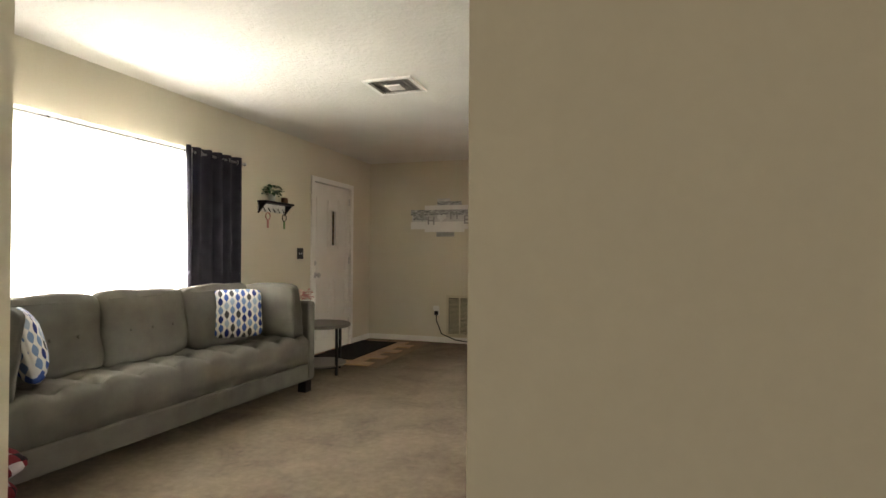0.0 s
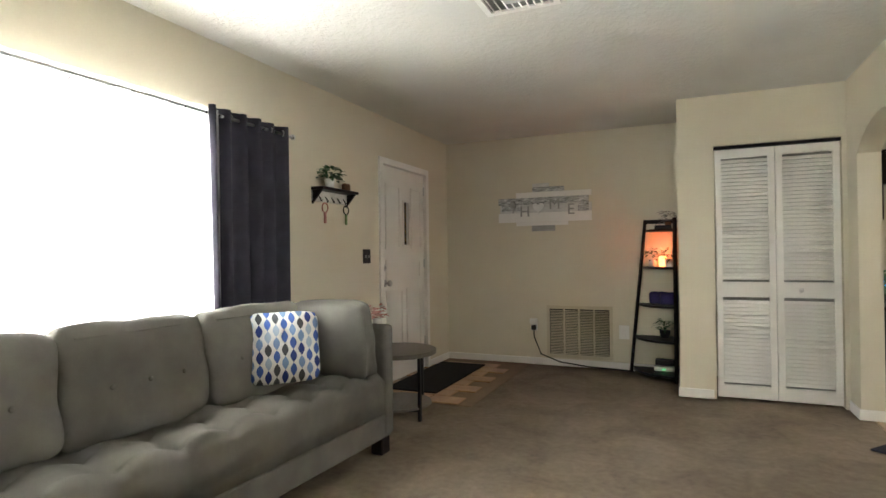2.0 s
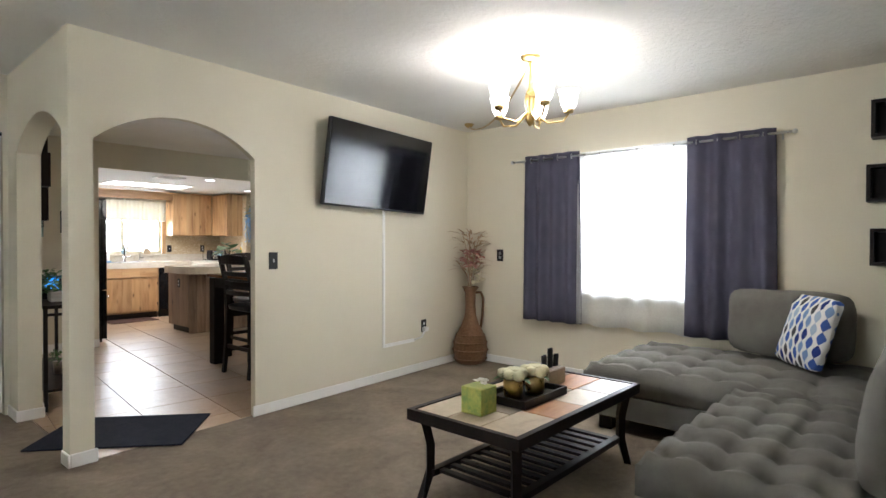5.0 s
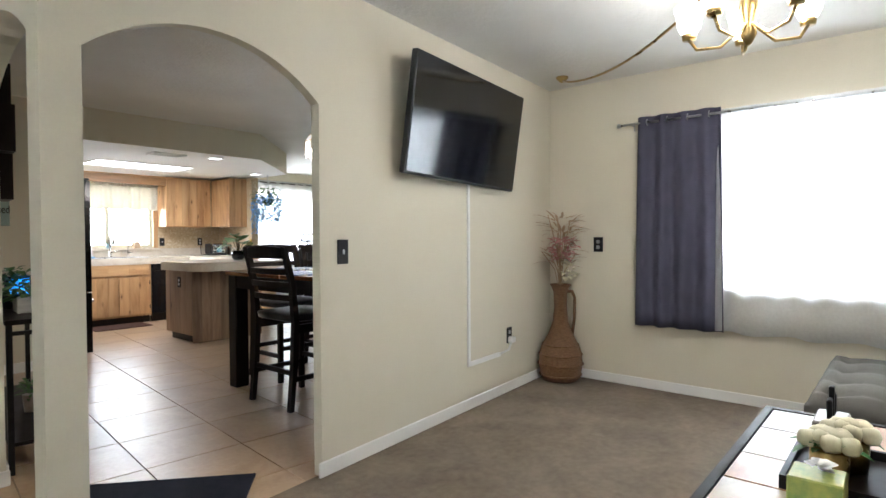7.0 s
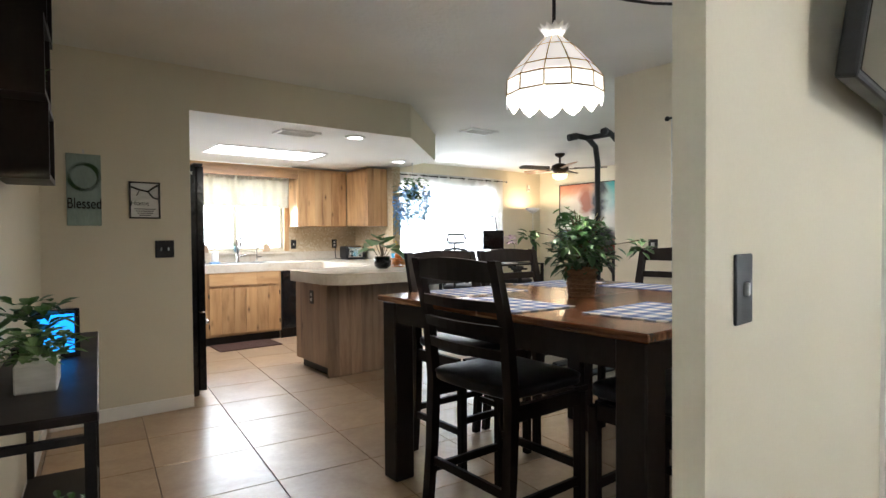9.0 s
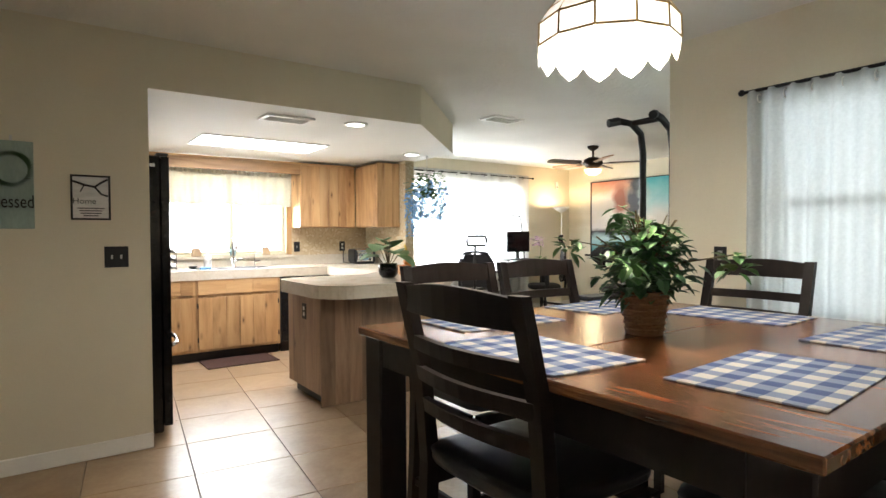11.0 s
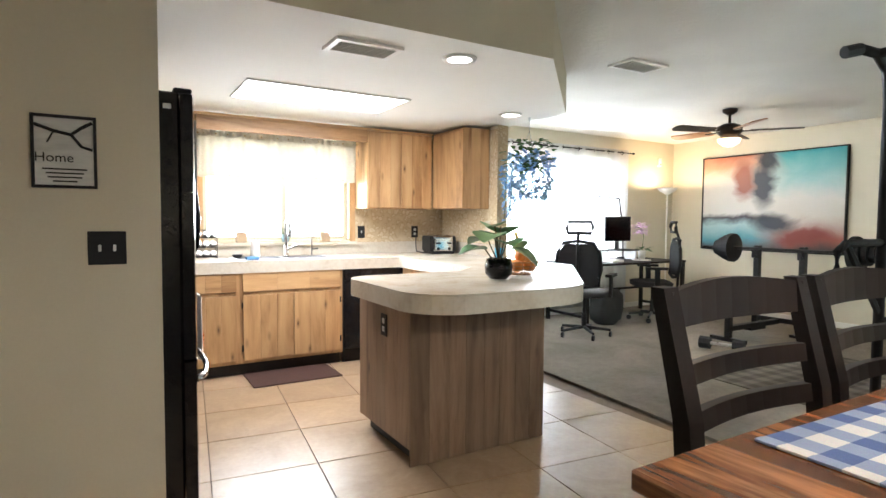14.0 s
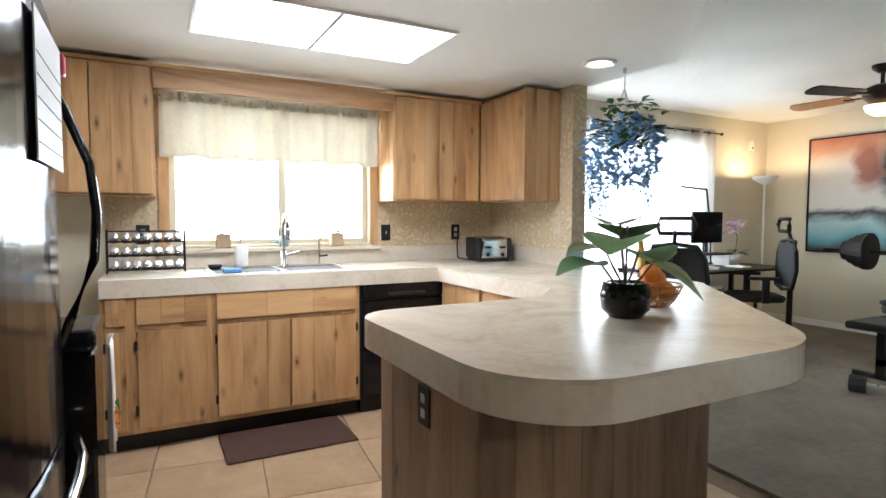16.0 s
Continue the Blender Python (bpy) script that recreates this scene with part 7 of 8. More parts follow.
# toaster
t = thing("toaster", (5.74, 11.66, 0.9155), "brushed steel four-slice toaster with black ends", "toaster", rz=-8)
part("body", bx(-0.115, 0.115, -0.13, 0.13, 0.012, 0.185, 0.03, 4), M_CHROME, t, smooth=False)
part("base", bx(-0.12, 0.12, -0.135, 0.135, 0, 0.025, 0.008, 2), M_BLACKPL, t)
part("end_cap", bx(0.1, 0.14, -0.13, 0.13, 0.02, 0.18, 0.02, 3), M_BLACKPL, t)
part("end_cap", bx(-0.14, -0.1, -0.13, 0.13, 0.02, 0.18, 0.02, 3), M_BLACKPL, t)
for x in (-0.06, 0.06):
    part("slot", bx(x - 0.015, x + 0.015, -0.1, 0.1, 0.1855, 0.187), M_BLACKPL, t)
    part("lever", bx(x - 0.02, x + 0.02, -0.15, -0.13, 0.1, 0.115, 0.004), M_BLACKPL, t)
    part("dial", bx(x - 0.012, x + 0.012, -0.14, -0.13, 0.04, 0.065, 0.004), M_BLACKPL, t)
tagged(put_mesh("cord", tube(bmesh.new(), [(5.62, YS - 0.02, 1.1), (5.6, YS - 0.05, 1.02), (5.58, YS - 0.1, 0.93), (5.6, 11.72, 0.922)], 0.005, 6), M_BLACKPL, True), "black toaster cord to the outlet", "cord")

# things on the peninsula
p = thing("potted_plant", (4.8, 9.36, 0.9155), "broad-leaved plant in a ribbed black pot on the worktop", "plant")
bm = lathe(bmesh.new(), [(0, 0), (0.05, 0), (0.075, 0.03), (0.08, 0.08), (0.07, 0.13), (0.062, 0.13), (0.066, 0.11), (0, 0.11)], 40)
for k, v_ in enumerate(bm.verts):
    a = math.atan2(v_.co.y, v_.co.x)
    f = 1 + 0.02 * math.cos(20 * a)
    v_.co.x, v_.co.y = v_.co.x * f, v_.co.y * f
part("pot", bm, M_BLACK, p, smooth=True)
rl = random.Random(5)
for k, (a, r_, z) in enumerate(((0.2, 0.16, 0.24), (1.1, 0.14, 0.30), (2.0, 0.17, 0.26), (2.9, 0.2, 0.2), (3.7, 0.18, 0.3), (4.5, 0.15, 0.25), (5.4, 0.19, 0.21), (0.7, 0.09, 0.34), (3.3, 0.08, 0.35))):
    c, s_ = math.cos(a), math.sin(a)
    bm = tube(bmesh.new(), [(0, 0, 0.1), (0.25 * r_ * c, 0.25 * r_ * s_, 0.7 * z), (0.45 * r_ * c, 0.45 * r_ * s_, z)], 0.004, 5)
    part("stem", bm, M_STEM, p)
    bm = bmesh.new()
    leaf(bm, (0.4 * r_ * c, 0.4 * r_ * s_, z - 0.01), (1.22 * r_ * c, 1.22 * r_ * s_, z - 0.01 + 0.05 * rl.uniform(-1.4, 0.6)), 0.21, 0.35, 8)
    part("leaf", bm, M_LEAF_PALE if k % 2 == 0 else M_LEAF, p, smooth=True)
p.scale = (1.0, 1.0, 0.88)
f = thing("fruit_basket", (5.07, 9.5, 0.9155), "round wire fruit basket of oranges and a banana", "fruit basket")
M_WIRE = grain("copper_wire", (0.35, 0.16, 0.06), (0.5, 0.26, 0.1), 20, 90, 0.35, 0.8)
for k, (r_, z) in enumerate(((0.07, 0.005), (0.09, 0.03), (0.105, 0.055), (0.115, 0.08))):
    part("hoop", tube(bmesh.new(), [(r_ * math.cos(2 * math.pi * q / 28), r_ * math.sin(2 * math.pi * q / 28), z) for q in range(28)], 0.004, 5, True), M_WIRE, f)
for q in range(12):
    a = 2 * math.pi * q / 12
    part("spoke", tube(bmesh.new(), [(r_ * math.cos(a), r_ * math.sin(a), z) for r_, z in ((0.0, 0.004), (0.07, 0.005), (0.09, 0.03), (0.115, 0.08))], 0.003, 5), M_WIRE, f)
M_ORANGE = grain("orange_peel", (0.55, 0.16, 0.02), (0.68, 0.24, 0.03), 12, 160, 0.45, 0, 0.3, 0.001)
for k, (x, y, z) in enumerate(((-0.045, -0.03, 0.052), (0.045, -0.03, 0.052), (0.0, 0.05, 0.052), (0.0, -0.005, 0.115), (0.062, 0.03, 0.09))):
    bm = bmesh.new()
    bmesh.ops.create_uvsphere(bm, u_segments=18, v_segments=12, radius=0.04)
    for v_ in bm.verts:
        v_.co.z *= 0.94
    turn_verts(bm.verts, Matrix.Translation((5.07 + x, 9.5 + y, 0.9155 + z)))
    tagged(put_mesh("orange", bm, M_ORANGE, True), "ripe orange in the wire basket", "orange", "oranges")
bm = tube(bmesh.new(), [(0.02, 0.06, 0.1), (0.035, 0.075, 0.14), (0.04, 0.08, 0.19), (0.03, 0.075, 0.235), (0.015, 0.07, 0.26)], 0.019, 8, r_end=0.008)
turn_verts(bm.verts, Matrix.Translation((5.07, 9.5, 0.9155)))
tagged(put_mesh("banana", bm, grain("banana_yellow", (0.55, 0.36, 0.04), (0.68, 0.5, 0.08), 12, 60, 0.5), True), "yellow banana standing in the fruit basket", "banana")
tagged(put_mesh("cup", lathe(bmesh.new(), [(0, 0), (0.035, 0), (0.042, 0.09), (0.038, 0.09), (0, 0.01)], 18, (5.88, 10.82, 0.9155)), grain("cup_blue", (0.06, 0.32, 0.48), (0.1, 0.42, 0.58), 10, 90, 0.35), True), "bright blue cup at the end of the worktop", "cup")

# hanging flowers
hb = thing("hanging_basket", (5.95, 10.5, ZK), "hanging basket of trailing blue artificial flowers", "hanging plant")
part("hook", lathe(bmesh.new(), [(0, 0), (0.012, 0), (0.01, -0.03), (0, -0.035)], 10), M_STEEL, hb)
for q in range(3):
    a = 2 * math.pi * q / 3 + 0.4
    part("chain", tube(bmesh.new(), [(0, 0, -0.03), (0.0, 0, -0.12), (0.1 * math.cos(a), 0.1 * math.sin(a), -0.36)], 0.003, 5), M_STEEL, hb)
part("basket", lathe(bmesh.new(), [(0, -0.46), (0.05, -0.45), (0.08, -0.4), (0.085, -0.36), (0.075, -0.36), (0, -0.4)], 20), M_LEAF_DARK, hb, smooth=True)
M_BLUE = leaf_mat("petal_blue", (0.12, 0.29, 0.58), (0.30, 0.52, 0.74))
rb = random.Random(9)
part("foliage", bush(rb, (0, 0, -0.46), 0.23, 0.26, 150, 0.07, 0.045), M_LEAF, hb)
bm = bmesh.new()


def blossom(bm, p, r, rb):
    t0 = rb.uniform(0, 6.28)
    d = Euler((rb.uniform(-0.9, 0.9), rb.uniform(-0.9, 0.9), 0))
    for k in range(5):
        a = t0 + 2 * math.pi * k / 5
        tip = Vector((r * math.cos(a), r * math.sin(a), 0.2 * r))
        tip.rotate(d)
        leaf(bm, p, Vector(p) + tip, r * 0.9, 0.0, 2)


for k in range(190):
    a, e = rb.uniform(0, 6.28), rb.uniform(-0.1, 1)
    r_ = 0.24 * math.sqrt(rb.uniform(0.25, 1)) * (0.75 + 0.3 * math.sin(3.1 * max(0, e)))
    blossom(bm, (r_ * math.cos(a), r_ * math.sin(a), -0.66 + 0.36 * e), 0.038, rb)
part("bloom", bm, M_BLUE, hb, "clustered blue flowers")
for k in range(13):
    a = rb.uniform(0, 6.28)
    L = rb.uniform(0.2, 0.42)
    r_ = rb.uniform(0.15, 0.25)
    bm = tube(bmesh.new(), [(r_ * math.cos(a), r_ * math.sin(a), -0.48), (1.08 * r_ * math.cos(a), 1.08 * r_ * math.sin(a), -0.5 - L)], 0.002, 4)
    tr_ = part("trail", bm, M_LEAF, hb)
    bm = bmesh.new()
    for j in range(int(L / 0.03)):
        blossom(bm, (1.05 * r_ * math.cos(a) + rb.uniform(-0.02, 0.02), 1.05 * r_ * math.sin(a) + rb.uniform(-0.02, 0.02), -0.52 - 0.03 * j), 0.026, rb)
    part("trail_blossom", bm, M_BLUE, hb)

# refrigerator
t = thing("refrigerator", (3.12, 9.72, 0), "glossy black bottom-freezer refrigerator", "refrigerator")
part("cabinet", bx(-0.72, 0.0, -0.45, 0.45, 0.02, 1.76, 0.008), M_BLACK, t)


def bowed(y0, y1, z0, z1, bow, thick, n=10):
    bm = bmesh.new()
    g = []
    for k in range(n + 1):
        f = k / n
        y = y0 + (y1 - y0) * f
        x = thick + bow * (1 - (2 * f - 1) ** 2)
        g.append([bm.verts.new(p) for p in ((0.004, y, z0), (x, y, z0), (x, y, z1), (0.004, y, z1))])
    for a, b in zip(g, g[1:]):
        for k in range(4):
            bm.faces.new((a[k], a[(k + 1) % 4], b[(k + 1) % 4], b[k]))
    bm.faces.new(g[0][::-1])
    bm.faces.new(g[-1])
    return bm


up = part("door", bowed(-0.45, 0.45, 0.66, 1.755, 0.04, 0.05), M_BLACK, t, smooth=False)
part("handle", tube(bmesh.new(), [(0.06, 0.36, 0.84), (0.09, 0.365, 0.92), (0.155, 0.37, 1.1), (0.165, 0.37, 1.25), (0.15, 0.37, 1.4), (0.09, 0.365, 1.56), (0.06, 0.36, 1.62)], 0.014, 8), M_BLACK, up, smooth=True)
lo_ = part("freezer_drawer", bowed(-0.45, 0.45, 0.06, 0.648, 0.04, 0.05), M_BLACK, t)
part("handle", tube(bmesh.new(), [(0.06, -0.4, 0.56), (0.1, -0.32, 0.56), (0.13, -0.15, 0.56), (0.135, 0.0, 0.56), (0.13, 0.15, 0.56), (0.1, 0.32, 0.56), (0.06, 0.4, 0.56)], 0.014, 8), M_CHROME, lo_, "dark chrome drawer handle", True)
part("hinge_cap", bx(-0.02, 0.05, -0.44, -0.36, 1.76, 1.78, 0.006), M_BLACKPL, t)
part("badge", bx(-0.06, -0.03, -0.4515, -0.4495, 1.69, 1.71), M_STEEL, t)
c = tagged(put_mesh("calendar", bx(3.213, 3.217, 9.55, 9.96, 1.36, 1.70), grain("calendar_white", (0.52, 0.52, 0.51), (0.62, 0.62, 0.61), 6, 60, 0.5)), "white magnetic calendar sheet on the refrigerator door", "calendar")
for k in range(5):
    tagged(part("grid_line", bx(3.2172, 3.218, 9.56, 9.95, 1.4 + 0.05 * k, 1.403 + 0.05 * k), M_BLACKPL, c))
tagged(put_mesh("magnet", bx(3.195, 3.225, 9.98, 10.02, 1.64, 1.70, 0.004), grain("magnet_pink", (0.6, 0.08, 0.16), (0.75, 0.14, 0.24), 10, 60, 0.4)), "small pink magnet clip on the refrigerator", "magnet")
bm = drape(10.2, 10.36, 0.45, 0.80, 0.012, 3, "y", 3.3, 0.3, 0.1, 8, 0.02)
M_TOWEL = grain("towel_white", (0.68, 0.66, 0.63), (0.8, 0.78, 0.75), 9, 200, 0.9)
tw = thing("dish_towel", (0, 0, 0), "white dish towel with orange flowers on a drawer bar", "towel")
part("cloth", bm, M_TOWEL, tw, smooth=True)
rt = random.Random(3)
for mt, n in ((grain("towel_flower_orange", (0.62, 0.14, 0.03), (0.74, 0.28, 0.06), 20, 90, 0.9), 5), (M_LEAF, 4)):
    bm = bmesh.new()
    for k in range(n):
        y, z = rt.uniform(10.21, 10.35), rt.uniform(0.5, 0.58)
        for q in range(5):
            a = 2 * math.pi * q / 5
            leaf(bm, (3.316, y, z), (3.318, y + 0.02 * math.cos(a), z + 0.024 * math.sin(a)), 0.016, 0, 2)
    part("flower_print", bm, mt, tw)
part("bar", tube(bmesh.new(), [(3.3, 10.18, 0.805), (3.3, 10.4, 0.805)], 0.007, 6), M_STEEL, tw)
st = thing("trash_bin", (2.95, 10.36, 0), "dark stove-side bin beyond the refrigerator", "bin")
part("body", bx(-0.35, 0.31, -0.15, 0.2, 0, 0.78, 0.01), M_BLACK, st)
part("lid", bx(-0.355, 0.315, -0.155, 0.205, 0.785, 0.86, 0.02, 2), M_BLACK, st)
k = tagged(put_mesh("kitchen_mat", bx(3.75, 4.44, 10.94, 11.36, 0.001, 0.013, 0.005), grain("mat_brown_woven", (0.04, 0.018, 0.014), (0.10, 0.05, 0.038), 30, 90, 0.8, 0, 0.7, 0.006, 0.3, (1, 3, 1))), "dark brown woven mat before the sink", "floor mat")

# kitchen ceiling lights
for k in range(2):
    x0 = 3.62 + 0.575 * k
    c = thing("ceiling_panel", (x0 + 0.285, 10.71, ZK), "bright fluorescent ceiling panel", "ceiling light", "fluorescent panels")
    part("frame", boxes((-0.29, 0.29, -0.3, -0.285, -0.012, 0), (-0.29, 0.29, 0.285, 0.3, -0.012, 0), (-0.29, -0.277, -0.285, 0.285, -0.012, 0), (0.277, 0.29, -0.285, 0.285, -0.012, 0)), M_TRIM, c)
    part("diffuser", bx(-0.277, 0.277, -0.285, 0.285, -0.008, -0.003), M_PANEL, c)
area_light("panel_light", (4.19, 10.71, ZK - 0.03), (4.19, 10.71, 0), 1.12, 0.56, 32, (1.0, 1.0, 1.0))
for x, y in ((4.52, 9.36), (5.73, 10.48)):
    c = thing("recessed_light", (x, y, ZK), "round recessed ceiling light, lit", "ceiling light", "recessed lights")
    part("trim_ring", lathe(bmesh.new(), [(0.065, 0), (0.095, 0), (0.092, -0.012), (0.065, -0.01)], 28), M_TRIM, c, smooth=True)
    part("lens", lathe(bmesh.new(), [(0, -0.004), (0.066, -0.004), (0.066, -0.009), (0, -0.011)], 28), M_PANEL, c)

# ---------- office ----------
rod("x", YON - 0.09, YON - 0.004, 6.12, 9.3, 2.22, M_IRON, "dark curtain rod over the office window")
curtain("sheer_curtain", "long white sheer curtain glowing over the office window", "x", YON - 0.09, 6.15, 9.2, 0.1, 2.26, 0.025, 15, M_SHEER, 0.4, 0, 11, M_IRON)
t = thing("ceiling_fan", (8.5, 10.32, H), "dark bronze ceiling fan with five blades and a lit bowl", "ceiling fan")
M_BRONZE = grain("dark_bronze", (0.02, 0.012, 0.008), (0.045, 0.028, 0.018), 10, 90, 0.35, 0.6)
part("canopy", lathe(bmesh.new(), [(0, 0), (0.075, 0), (0.07, -0.03), (0.03, -0.06), (0, -0.06)], 24), M_BRONZE, t, smooth=True)
part("rod", lathe(bmesh.new(), [(0, -0.05), (0.014, -0.05), (0.014, -0.16), (0, -0.16)], 12), M_BRONZE, t)
part("motor", lathe(bmesh.new(), [(0, -0.14), (0.06, -0.15), (0.12, -0.18), (0.13, -0.24), (0.09, -0.28), (0.07, -0.31), (0, -0.31)], 28), M_BRONZE, t, smooth=True)
part("bowl", lathe(bmesh.new(), [(0, -0.39), (0.05, -0.385), (0.1, -0.35), (0.115, -0.31), (0, -0.305)], 24), glow("fan_bowl_lit", (1.0, 0.72, 0.4), 3.0), t, "lit amber glass bowl", True)
for q in range(5):
    a = 2 * math.pi * q / 5 + 0.35
    bm = bmesh.new()
    vs = prism(bm, rounded([(0.2, -0.06), (0.68, -0.075), (0.68, 0.075), (0.2, 0.06)], [0.02, 0.06, 0.06, 0.02], 4), -0.005, 0.005)
    turn_verts(bm.verts, pose(0, 0, -0.225, 0, 0, math.degrees(a)) @ pose(0, 0, 0, 12, 0, 0))
    bl = part("blade", bm, M_WARMWOOD if q % 2 else M_BRONZE, t)
    bm = bx(0.1, 0.26, -0.02, 0.02, -0.012, -0.004)
    turn_verts(bm.verts, pose(0, 0, -0.225, 0, 0, math.degrees(a)))
    part("blade_iron", bm, M_BRONZE, t)
point_light("fan_light", (8.5, 10.32, H - 0.5), 6, 0.1, (1.0, 0.75, 0.45))
t = thing("floor_lamp", (9.72, 12.0, 0.006), "white torchiere floor lamp, lit upward", "floor lamp")
part("base", lathe(bmesh.new(), [(0, 0), (0.13, 0), (0.125, 0.02), (0.02, 0.035), (0, 0.035)], 24), M_TRIM, t, smooth=True)
part("pole", lathe(bmesh.new(), [(0, 0.03), (0.011, 0.03), (0.011, 1.64), (0, 1.64)], 10), M_TRIM, t)
part("bowl", lathe(bmesh.new(), [(0, 1.63), (0.03, 1.64), (0.11, 1.69), (0.14, 1.73), (0.134, 1.73), (0.1, 1.695), (0, 1.65)], 26), M_TRIM, t, smooth=True)

sn = thing("wall_sensor", (9.95, YON, 2.14), "small white sensor box high on the office wall", "sensor")
part("case", bx(-0.03, 0.03, -0.04, 0, -0.06, 0.06, 0.008, 2), M_TRIM, sn)
part("eye", bx(-0.012, 0.012, -0.043, -0.04, -0.045, -0.02, 0.002), M_BLACKPL, sn)

# abstract painting
def painting_mat():
    m, nt, b = base_mat("abstract_painting", 0.6, 0, 0.3)
    tc = nt.nodes.new("ShaderNodeTexCoord")
    n = noise_node(nt, tc_map(nt, tc), 3.0, 5, 0.6, 0.8)
    mx = nt.nodes.new("ShaderNodeMix")
    mx.data_type, mx.blend_type = "RGBA", "LINEAR_LIGHT"
    mx.inputs["Factor"].default_value = 0.11
    nt.links.new(tc.outputs["Generated"], mx.inputs["A"])
    nt.links.new(n.outputs["Color"], mx.inputs["B"])
    sep = nt.nodes.new("ShaderNodeSeparateXYZ")
    nt.links.new(mx.outputs["Result"], sep.inputs[0])
    bands = ramp(nt, ((0.0, (0.09, 0.06, 0.05)), (0.12, (0.10, 0.30, 0.36)), (0.26, (0.36, 0.50, 0.52)), (0.33, (0.06, 0.05, 0.06)), (0.38, (0.62, 0.60, 0.56)), (0.74, (0.62, 0.57, 0.50)), (0.88, (0.55, 0.30, 0.19)), (1.0, (0.45, 0.16, 0.09))))
    nt.links.new(sep.outputs[2], bands.inputs[0])
    teal = ramp(nt, ((0.0, (0.06, 0.05, 0.05)), (0.12, (0.30, 0.09, 0.06)), (0.36, (0.55, 0.51, 0.45)), (0.52, (0.58, 0.55, 0.5)), (0.72, (0.30, 0.47, 0.46)), (1.0, (0.05, 0.30, 0.32))))
    nt.links.new(sep.outputs[2], teal.inputs[0])
    across = ramp(nt, ((0.35, (1, 1, 1)), (0.62, (0, 0, 0))))
    nt.links.new(sep.outputs[1], across.inputs[0])
    mix = nt.nodes.new("ShaderNodeMix")
    mix.data_type = "RGBA"
    nt.links.new(across.outputs[0], mix.inputs["Factor"])
    nt.links.new(bands.outputs[0], mix.inputs["A"])
    nt.links.new(teal.outputs[0], mix.inputs["B"])
    col = mix.outputs["Result"]
    for cy, cz, sy, sz, rad, c in ((0.54, 0.66, 2.6, 1.0, 0.30, (0.035, 0.04, 0.06)), (0.68, 0.72, 3.4, 1.3, 0.32, (0.32, 0.10, 0.06)), (0.5, 0.94, 3.0, 1.6, 0.28, (0.03, 0.035, 0.05)), (0.46, 0.28, 1.4, 2.6, 0.30, (0.03, 0.04, 0.06)), (0.25, 0.14, 1.2, 3.0, 0.3, (0.22, 0.05, 0.04))):
        sb = nt.nodes.new("ShaderNodeVectorMath")
        sb.operation = "SUBTRACT"
        sb.inputs[1].default_value = (0.5, cy, cz)
        nt.links.new(mx.outputs["Result"], sb.inputs[0])
        ml = nt.nodes.new("ShaderNodeVectorMath")
        ml.operation = "MULTIPLY"
        ml.inputs[1].default_value = (0, sy, sz)
        nt.links.new(sb.outputs[0], ml.inputs[0])
        ln = nt.nodes.new("ShaderNodeVectorMath")
        ln.operation = "LENGTH"
        nt.links.new(ml.outputs[0], ln.inputs[0])
        rr = ramp(nt, ((rad * 0.45, (0.9, 0.9, 0.9)), (rad, (0, 0, 0))))
        nt.links.new(ln.outputs["Value"], rr.inputs[0])
        m2 = nt.nodes.new("ShaderNodeMix")
        m2.data_type = "RGBA"
        m2.inputs["B"].default_value = (*c, 1)
        nt.links.new(rr.outputs[0], m2.inputs["Factor"])
        nt.links.new(col, m2.inputs["A"])
        col = m2.outputs["Result"]
    nt.links.new(col, b.inputs["Base Color"])
    add_bump(nt, b, n.outputs["Fac"], 0.2, 0.004)
    return m


def tc_map(nt, tc):
    mp = nt.nodes.new("ShaderNodeMapping")
    nt.links.new(tc.outputs["Generated"], mp.inputs[0])
    return mp


t = thing("painting", (XOE, 10.89, 0.885), "large abstract canvas in rust, teal, white and black", "painting")
part("canvas", bx(-0.035, -0.002, -0.915, 0.915, 0, 1.27, 0.002), painting_mat(), t)
part("frame", boxes((-0.045, 0, -0.93, -0.915, -0.015, 1.285), (-0.045, 0, 0.915, 0.93, -0.015, 1.285), (-0.045, 0, -0.915, 0.915, -0.015, 0), (-0.045, 0, -0.915, 0.915, 1.27, 1.285)), M_IRON, t)

# desk with monitor, shelf, lamp
t = thing("desk", (8.62, 11.85, 0.006), "black steel-framed desk with a dark top", "desk")
part("desktop", bx(-1.0, 0.8, -0.4, 0.33, 0.715, 0.74, 0.004), M_BLACKWOOD, t)
for x in (-0.97, 0.77):
    for y in (-0.37, 0.3):
        part("leg", bx(x - 0.02, x + 0.02, y - 0.02, y + 0.02, 0, 0.715), M_IRON, t)
    part("side_rail", bx(x - 0.015, x + 0.015, -0.35, 0.28, 0.1, 0.13), M_IRON, t)
part("back_rail", bx(-0.95, 0.75, 0.29, 0.31, 0.3, 0.33), M_IRON, t)
r = thing("monitor_riser", (8.66, 11.95, 0.746), "black riser shelf on the desk", "riser")
part("board", bx(-0.3, 0.3, -0.12, 0.12, 0.12, 0.135), M_BLACKPL, r)
for x in (-0.26, 0.26):
    part("leg", bx(x - 0.01, x + 0.01, -0.1, 0.1, 0, 0.12), M_WHITE, r)
m_ = thing("monitor", (8.66, 11.95, 0.881), "black computer monitor on its stand", "monitor")
part("screen", bx(-0.24, 0.24, -0.02, 0.01, 0.11, 0.44, 0.006), M_SCREEN, m_)
part("stand", boxes((-0.03, 0.03, -0.005, 0.02, 0.01, 0.12), (-0.1, 0.1, -0.08, 0.08, 0, 0.01)), M_BLACKPL, m_)
